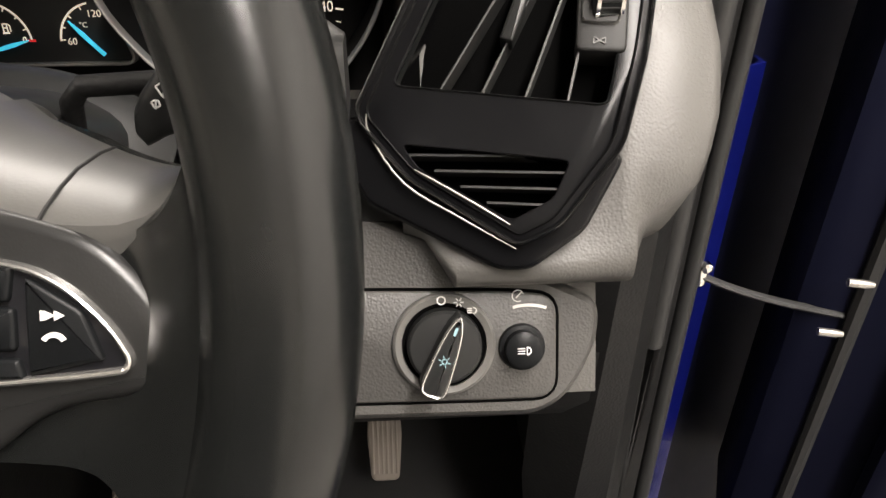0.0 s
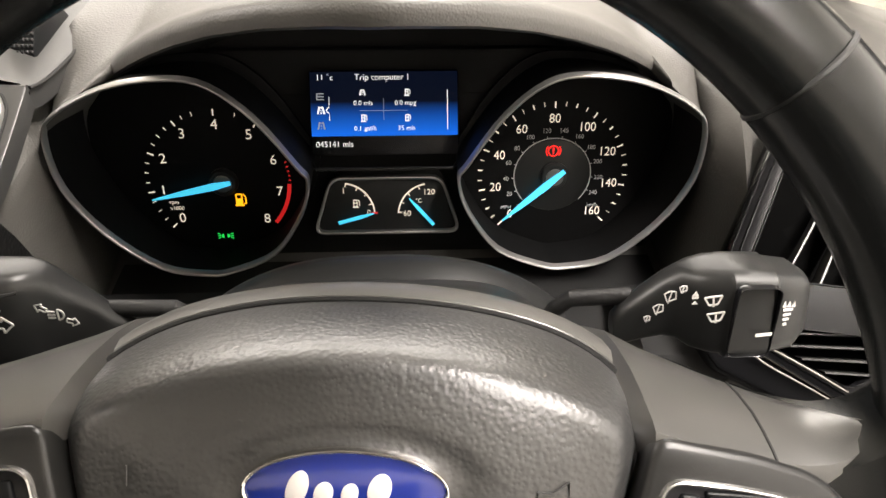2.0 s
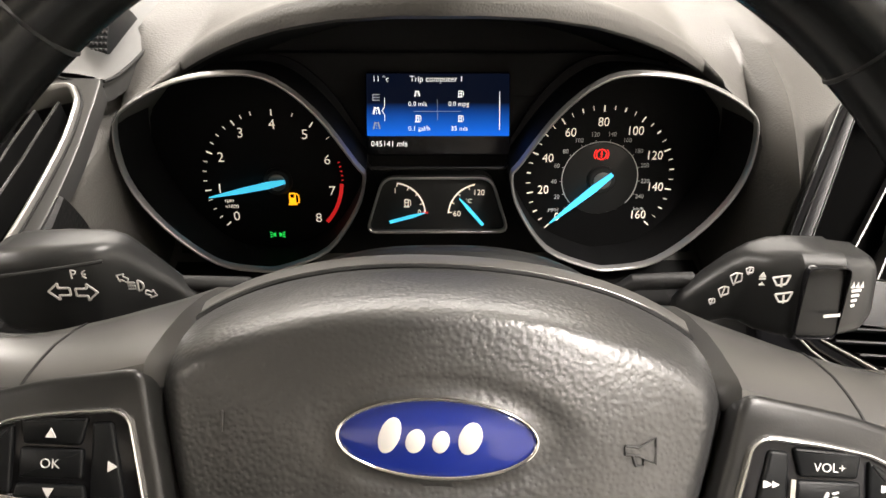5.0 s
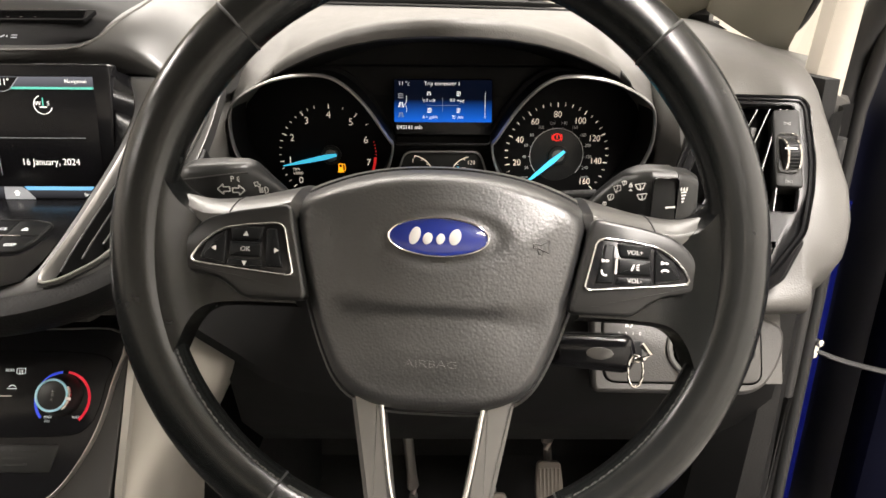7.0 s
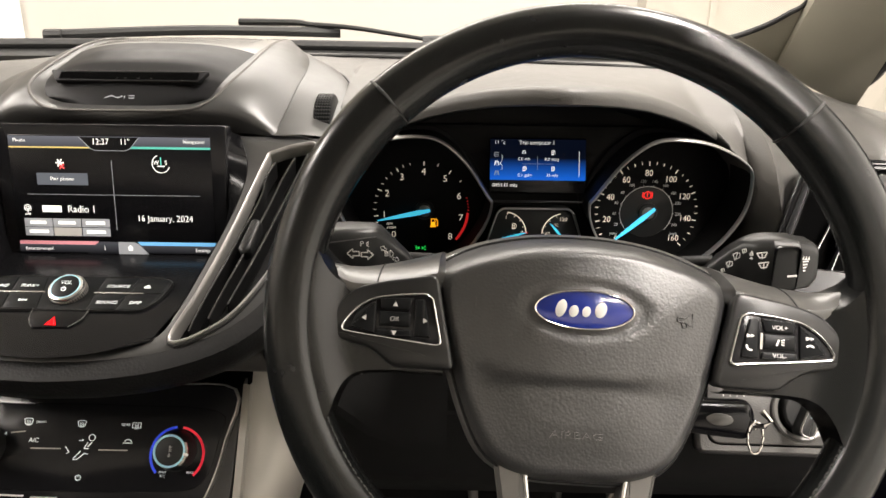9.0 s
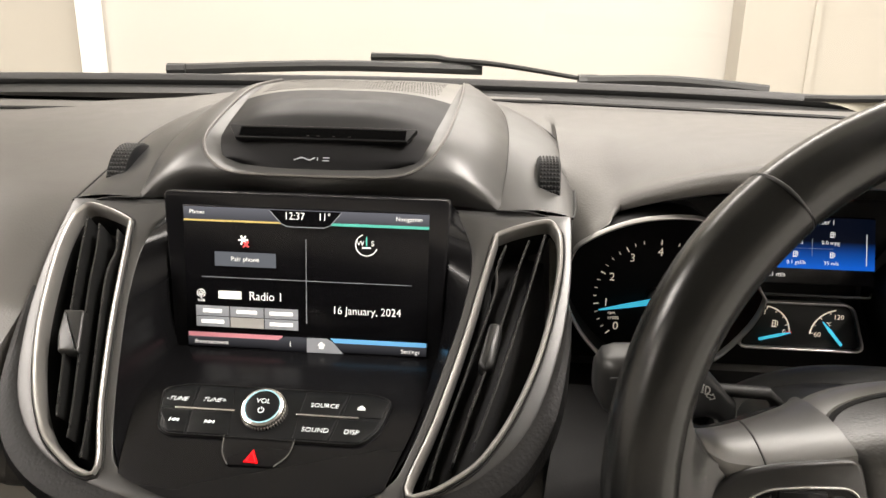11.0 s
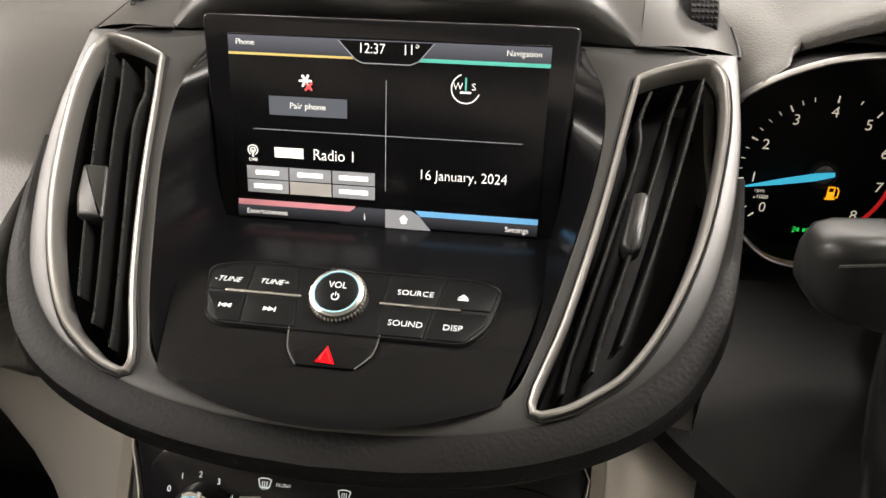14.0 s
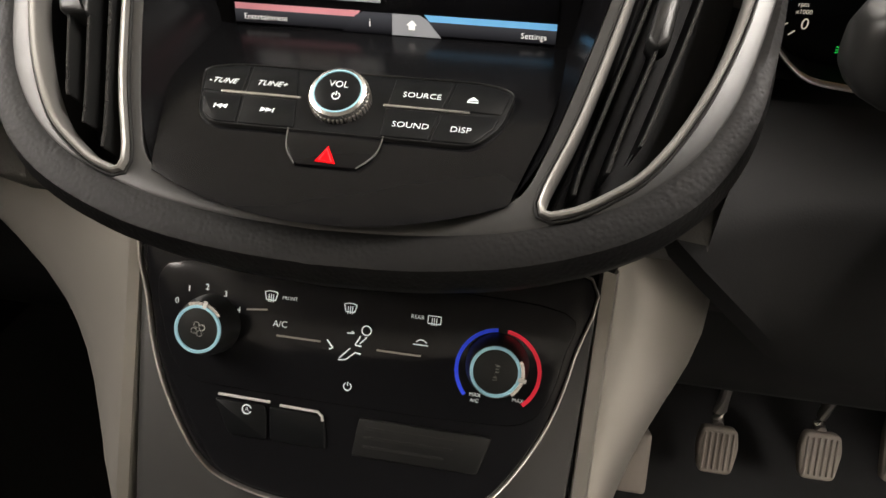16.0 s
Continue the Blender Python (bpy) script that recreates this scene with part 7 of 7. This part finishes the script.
pedal("brake_pedal", "worn rubber brake pedal on a steel arm", (0.080, 0.648, 0.398), 0.050, 0.060, (-0.004, 0.03, 0.30))
pedal("accelerator_pedal", "long worn accelerator pedal on a steel arm", (0.165, 0.655, 0.430), 0.042, 0.095, (-0.010, 0.05, 0.28))
fr = thing("foot_rest", (-0.145, 0.64, 0.36), "grey rubber foot rest beside the clutch", "foot rest")
part("pad", plate(rect(-0.022, -0.05, 0.022, 0.03, 0.006), axes((-0.142, 0.63, 0.372), (1, 0, 0), (0, 0.6, 1)), 0.03, 0.004), PEDAL, fr)

# ---- windscreen, wipers, pillar and door ----
base_pts = [(-1.25, 0.80, 1.118), (-1.0, 0.89, 1.126), (-0.75, 0.94, 1.129), (-0.38, 0.965, 1.131), (0.0, 0.94, 1.127), (0.22, 0.88, 1.120), (0.36, 0.78, 1.11)]
bl = spline([Vector(p) for p in base_pts], 5, False)
solid("windscreen_seal", tube(bl, 0.010, 10, flat=0.9), RUBBER, "black rubber seal along the windscreen base", "seal", "structure")
solid("cowl", skin([[p + Vector((0, -0.06, -0.016)), p + Vector((0, 0, -0.006)), p + Vector((0, 0.03, 0.000)), p + Vector((0, 0.14, -0.03)), p + Vector((0, 0.20, -0.10))] for p in bl]), BLACK, "black plastic cowl below the windscreen", "cowl", "structure")
ws = [[p + Vector((0, 0.004, 0.004)), Vector((XC + (p.x - XC) * 0.93, p.y * 0.55 + 0.10, 1.40)), Vector((XC + (p.x - XC) * 0.84, 0.26 - 0.05 * ((p.x - XC) / 0.8) ** 2, 1.64 - 0.04 * ((p.x - XC) / 0.8) ** 2))] for p in bl]
glass_ob = solid("windscreen", skin(ws), GLASS, "clear curved windscreen glass", "windscreen", "structure")
glass_ob.visible_shadow = False


def wiper_arm(blade0, blade1, arm):
    w = thing("windscreen_wiper", blade0, "black windscreen wiper resting on the glass", "wiper", "windscreen wipers")
    part("blade", tube(spline([Vector(blade0), (Vector(blade0) + Vector(blade1)) / 2 + Vector((0, 0.006, 0.006)), Vector(blade1)], 6, False), 0.0075, 8, flat=1.1), RUBBER, w)
    part("arm", tube(spline([Vector(p) for p in arm], 5, False), lambda t: 0.0095 - 0.005 * t, 8, flat=0.7), BLACK, w)
    part("tip", tube([Vector(blade0) + Vector((-0.006, 0, 0.0)), Vector(blade0) + Vector((0.022, 0.002, 0.0005))], 0.0095, 8), RUBBER, w)


wiper_arm((-0.745, 0.975, 1.142), (-0.28, 1.05, 1.150), [(-0.455, 1.058, 1.166), (-0.36, 1.055, 1.166), (-0.33, 1.052, 1.163), (-0.25, 1.03, 1.158), (-0.12, 1.0, 1.140)])
wiper_arm((-0.13, 1.0, 1.138), (0.12, 0.95, 1.132), [(-0.10, 1.01, 1.140), (0.0, 1.0, 1.138), (0.10, 0.96, 1.132)])
solid("dash_seam", tube([Vector((x, 0.745 - 0.10 * ((x - XC) / 0.62) ** 2, np.interp(x, [-1.0, -0.66, -0.5, -0.2, 0.1, 0.3], [1.105, 1.105, 1.1235, 1.1235, 1.1185, 1.110]))) for x in [-1.0 + 1.25 * i / 40 for i in range(41)]], 0.0022, 6), BLACK, "dark seam across the dash top", "seam", "structure")
pil = []
for i in range(13):
    t = i / 12
    a = Vector((0.352, 0.775, 1.115)).lerp(Vector((0.305, 0.24, 1.60)), t)
    b = Vector((0.462, 0.770, 1.060)).lerp(Vector((0.335, 0.17, 1.56)), t)
    m_ = (a + b) / 2 + Vector((-0.012, -0.014, 0.0))
    pil.append([a + Vector((0.0, 0.02, 0.0)), a, m_, b, b + Vector((0.01, 0.02, 0))])
solid("a_pillar", skin(pil), GREYTRIM, "pale grey windscreen pillar trim", "pillar", "structure")
EDGE = spline([Vector(p) for p in ((0.12, 0.830, 1.130), (0.20, 0.790, 1.134), (0.264, 0.757, 1.148), (0.300, 0.742, 1.161), (0.330, 0.722, 1.180), (0.348, 0.692, 1.208), (0.340, 0.56, 1.33), (0.300, 0.245, 1.605))], 5, False)
solid("pillar_seal", tube(EDGE, lambda t: 0.0045 - 0.002 * t, 8), RUBBER, "black windscreen edge seal", "seal", "structure")
solid("pillar_foot", skin([[p, p.lerp(q, 0.5) + Vector((-0.006, -0.006, 0.004)), q, q + Vector((0.01, 0.02, 0.0))] for p, q in zip(EDGE, spline([Vector(p) for p in ((0.20, 0.80, 1.108), (0.27, 0.80, 1.106), (0.325, 0.795, 1.104), (0.345, 0.785, 1.113), (0.356, 0.765, 1.132), (0.366, 0.715, 1.180), (0.352, 0.56, 1.315), (0.308, 0.24, 1.60))], 5, False))]), GREYTRIM, "pale pillar trim flaring into the windscreen corner", "pillar", "structure")
solid("mirror_corner", skin([[(0.335, 0.80, 1.095), (0.40, 0.77, 1.08), (0.47, 0.70, 1.062)], [(0.345, 0.66, 1.082), (0.40, 0.62, 1.070), (0.44, 0.585, 1.05)], [(0.346, 0.52, 1.062), (0.385, 0.50, 1.045), (0.425, 0.535, 1.03)], [(0.346, 0.47, 1.02), (0.375, 0.475, 1.00), (0.41, 0.52, 0.99)]]), DASH, "dark grey dash end by the pillar", "dash end", "structure")
post_rows = []
for i in range(9):
    a, b = Vector((0.3735, 0.528, 0.985)).lerp(Vector((0.379, 0.470, 1.36)), i / 8), Vector((0.4060, 0.528, 0.985)).lerp(Vector((0.397, 0.470, 1.36)), i / 8)
    post_rows.append([a + Vector((0.002, 0.03, 0)), a, a.lerp(b, 0.3) + Vector((0, -0.006, 0)), a.lerp(b, 0.7) + Vector((0, -0.006, 0)), b, b + Vector((0.002, 0.03, 0))])
solid("quarter_post", skin(post_rows), POSTTRIM, "cream quarter-window post beside the door", "pillar", "structure")
q_ob = solid("quarter_window", skin([[(0.418, 0.665, 1.055), (0.412, 0.570, 1.04)], [(0.395, 0.535, 1.20), (0.405, 0.475, 1.20)], [(0.362, 0.36, 1.38), (0.402, 0.385, 1.38)]]), GLASS, "small clear quarter window", "window", "structure")
q_ob.visible_shadow = False
solid("gasket", tube(spline([Vector(p) for p in ((0.458, 0.752, 1.050), (0.460, 0.766, 1.062), (0.463, 0.770, 1.085), (0.452, 0.700, 1.120), (0.42, 0.55, 1.245), (0.342, 0.175, 1.558))], 5, False), 0.0045, 8), RUBBER, "black quarter-window gasket", "seal", "structure")
solid("frame_seal", tube([(0.428, 0.566, 0.99), (0.434, 0.556, 1.08), (0.434, 0.49, 1.18), (0.428, 0.36, 1.38)], 0.0150, 10), RUBBER, "thick black door frame seal", "seal", "structure")
solid("door_seal", tube([(0.452, 0.562, 0.30), (0.450, 0.560, 0.60), (0.448, 0.558, 0.90), (0.446, 0.552, 1.02), (0.443, 0.52, 1.12), (0.432, 0.42, 1.30), (0.41, 0.25, 1.52)], 0.008, 10), RUBBER, "black rubber door seal", "seal", "structure")
solid("aperture_trim", skin([[(x0, y0 - (0.0 if z < 1.0 else 0.1 * (z - 1.0)), z) for x0, y0 in ((0.366, 0.464), (0.392, 0.490), (0.398, 0.505), (0.404, 0.520), (0.428, 0.535), (0.438, 0.552))] for z in (0.28, 0.5, 0.7, 0.85, 0.95, 1.03)]), BLACKG, "black door aperture trim", "trim", "structure")
solid("inner_seal", tube([(0.400, 0.503, 0.28), (0.400, 0.503, 0.7), (0.399, 0.50, 1.0)], 0.009, 10), RUBBER, "black rubber inner seal", "seal", "structure")
solid("hinge_cover", skin([[(0.476, 0.6025, z), (0.485, 0.607, z), (0.500, 0.6145, z), (0.503, 0.66, z)] for z in (0.22, 0.4, 0.6, 0.78, 0.90)], thick=0.004), BLUE, "blue painted hinge pillar face", "pillar", "structure")
solid("door_sill", box(0.385, -1.2, 0.20, 0.66, 0.60, 0.31, 0.02), SHADE_NAVY, "door sill below the opening, darkened to navy for shade", "sill", "structure")
solid("hinge_pillar", skin([[(0.44, 0.585, z), (0.458, 0.594, z), (0.476, 0.6025, z), (0.478, 0.62, z)] for z in (0.2, 0.5, 0.7, 0.9, 1.13)], thick=0.004), RUBBER, "black rubber-lined pillar edge", "pillar", "structure")
# Shell and window frame carry their shade as navy instead of body blue.
DD = Matrix.Translation((0.560, 0.60, 0.0)) @ Matrix.Rotation(radians(66), 4, "Z")
door = thing("car_door", (0.575, 0.60, 0.35), "open blue car door, darkened to navy for shade, with a dark inner panel", "car door")
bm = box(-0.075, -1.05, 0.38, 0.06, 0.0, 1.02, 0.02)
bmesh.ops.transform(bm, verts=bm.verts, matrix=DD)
part("shell", bm, SHADE_NAVY, door, "blue door shell with its shade put into the navy")
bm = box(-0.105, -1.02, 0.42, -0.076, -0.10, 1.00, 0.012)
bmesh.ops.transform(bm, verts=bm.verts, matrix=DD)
part("door_card", bm, SHADE_NAVY, door, "dark inner door card")
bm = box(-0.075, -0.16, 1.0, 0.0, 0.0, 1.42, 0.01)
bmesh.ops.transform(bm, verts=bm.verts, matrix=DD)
part("window_frame", bm, SHADE_NAVY, door, "door window frame darkened for shade")
part("edge_seal", tube([DD @ Vector((-0.077, -0.05, z)) for z in (0.42, 0.6, 0.8, 1.0)], 0.007, 8), RUBBER, door, "black rubber edge seal")
strap = thing("door_check_strap", (0.45, 0.57, 0.75), "thin dark door check strap between pillar and door", "check strap")
solid("footwell_side", box(0.362, 0.475, 0.27, 0.376, 1.0, 1.06), CARPET, "black carpeted footwell side", "panel", "structure")
part("strap", tube(spline([Vector(p) for p in ((0.4605, 0.5600, 0.7260), (0.485, 0.553, 0.7175), (0.52, 0.535, 0.714), (0.57, 0.515, 0.712))], 5, False), 0.0046, 8, flat=0.7), RUBBER, strap)
part("bracket", join(box(0.4530, 0.5560, 0.716, 0.4640, 0.5900, 0.736, 0.003), lathe([(0.005, 0), (0.005, 0.006), (0.003, 0.007)], axes((0.4585, 0.5560, 0.7400), (1, 0, 0), (0, 0, 1)), 12)), BRIGHT, strap, "bright steel bracket")
# A navy sheet stands where the hinge gap is only dark with shade.
solid("hinge_gap", skin([[(0.478, 0.630, z), (0.505, 0.640, z), (0.56, 0.66, z), (0.68, 0.66, z)] for z in (0.2, 0.6, 0.9, 1.14)], thick=0.004), SHADE_NAVY, "navy sheet coloured as the shaded gap behind the door hinge", "gap", "structure")
for p in ((0.553, 0.4875, 0.764), (0.545, 0.490, 0.714)):
    hinge = thing("door_bolt", p, "bright steel bolt in the door edge", "bolt", "door bolts")
    bmb = lathe([(0.0034, -0.012), (0.0034, 0.0), (0.0030, 0.003), (0.0022, 0.007)], axes(p, (0.25, 0.968, 0), (0, 0, 1)), 12)
    part("shank", bmb, STEEL, hinge)
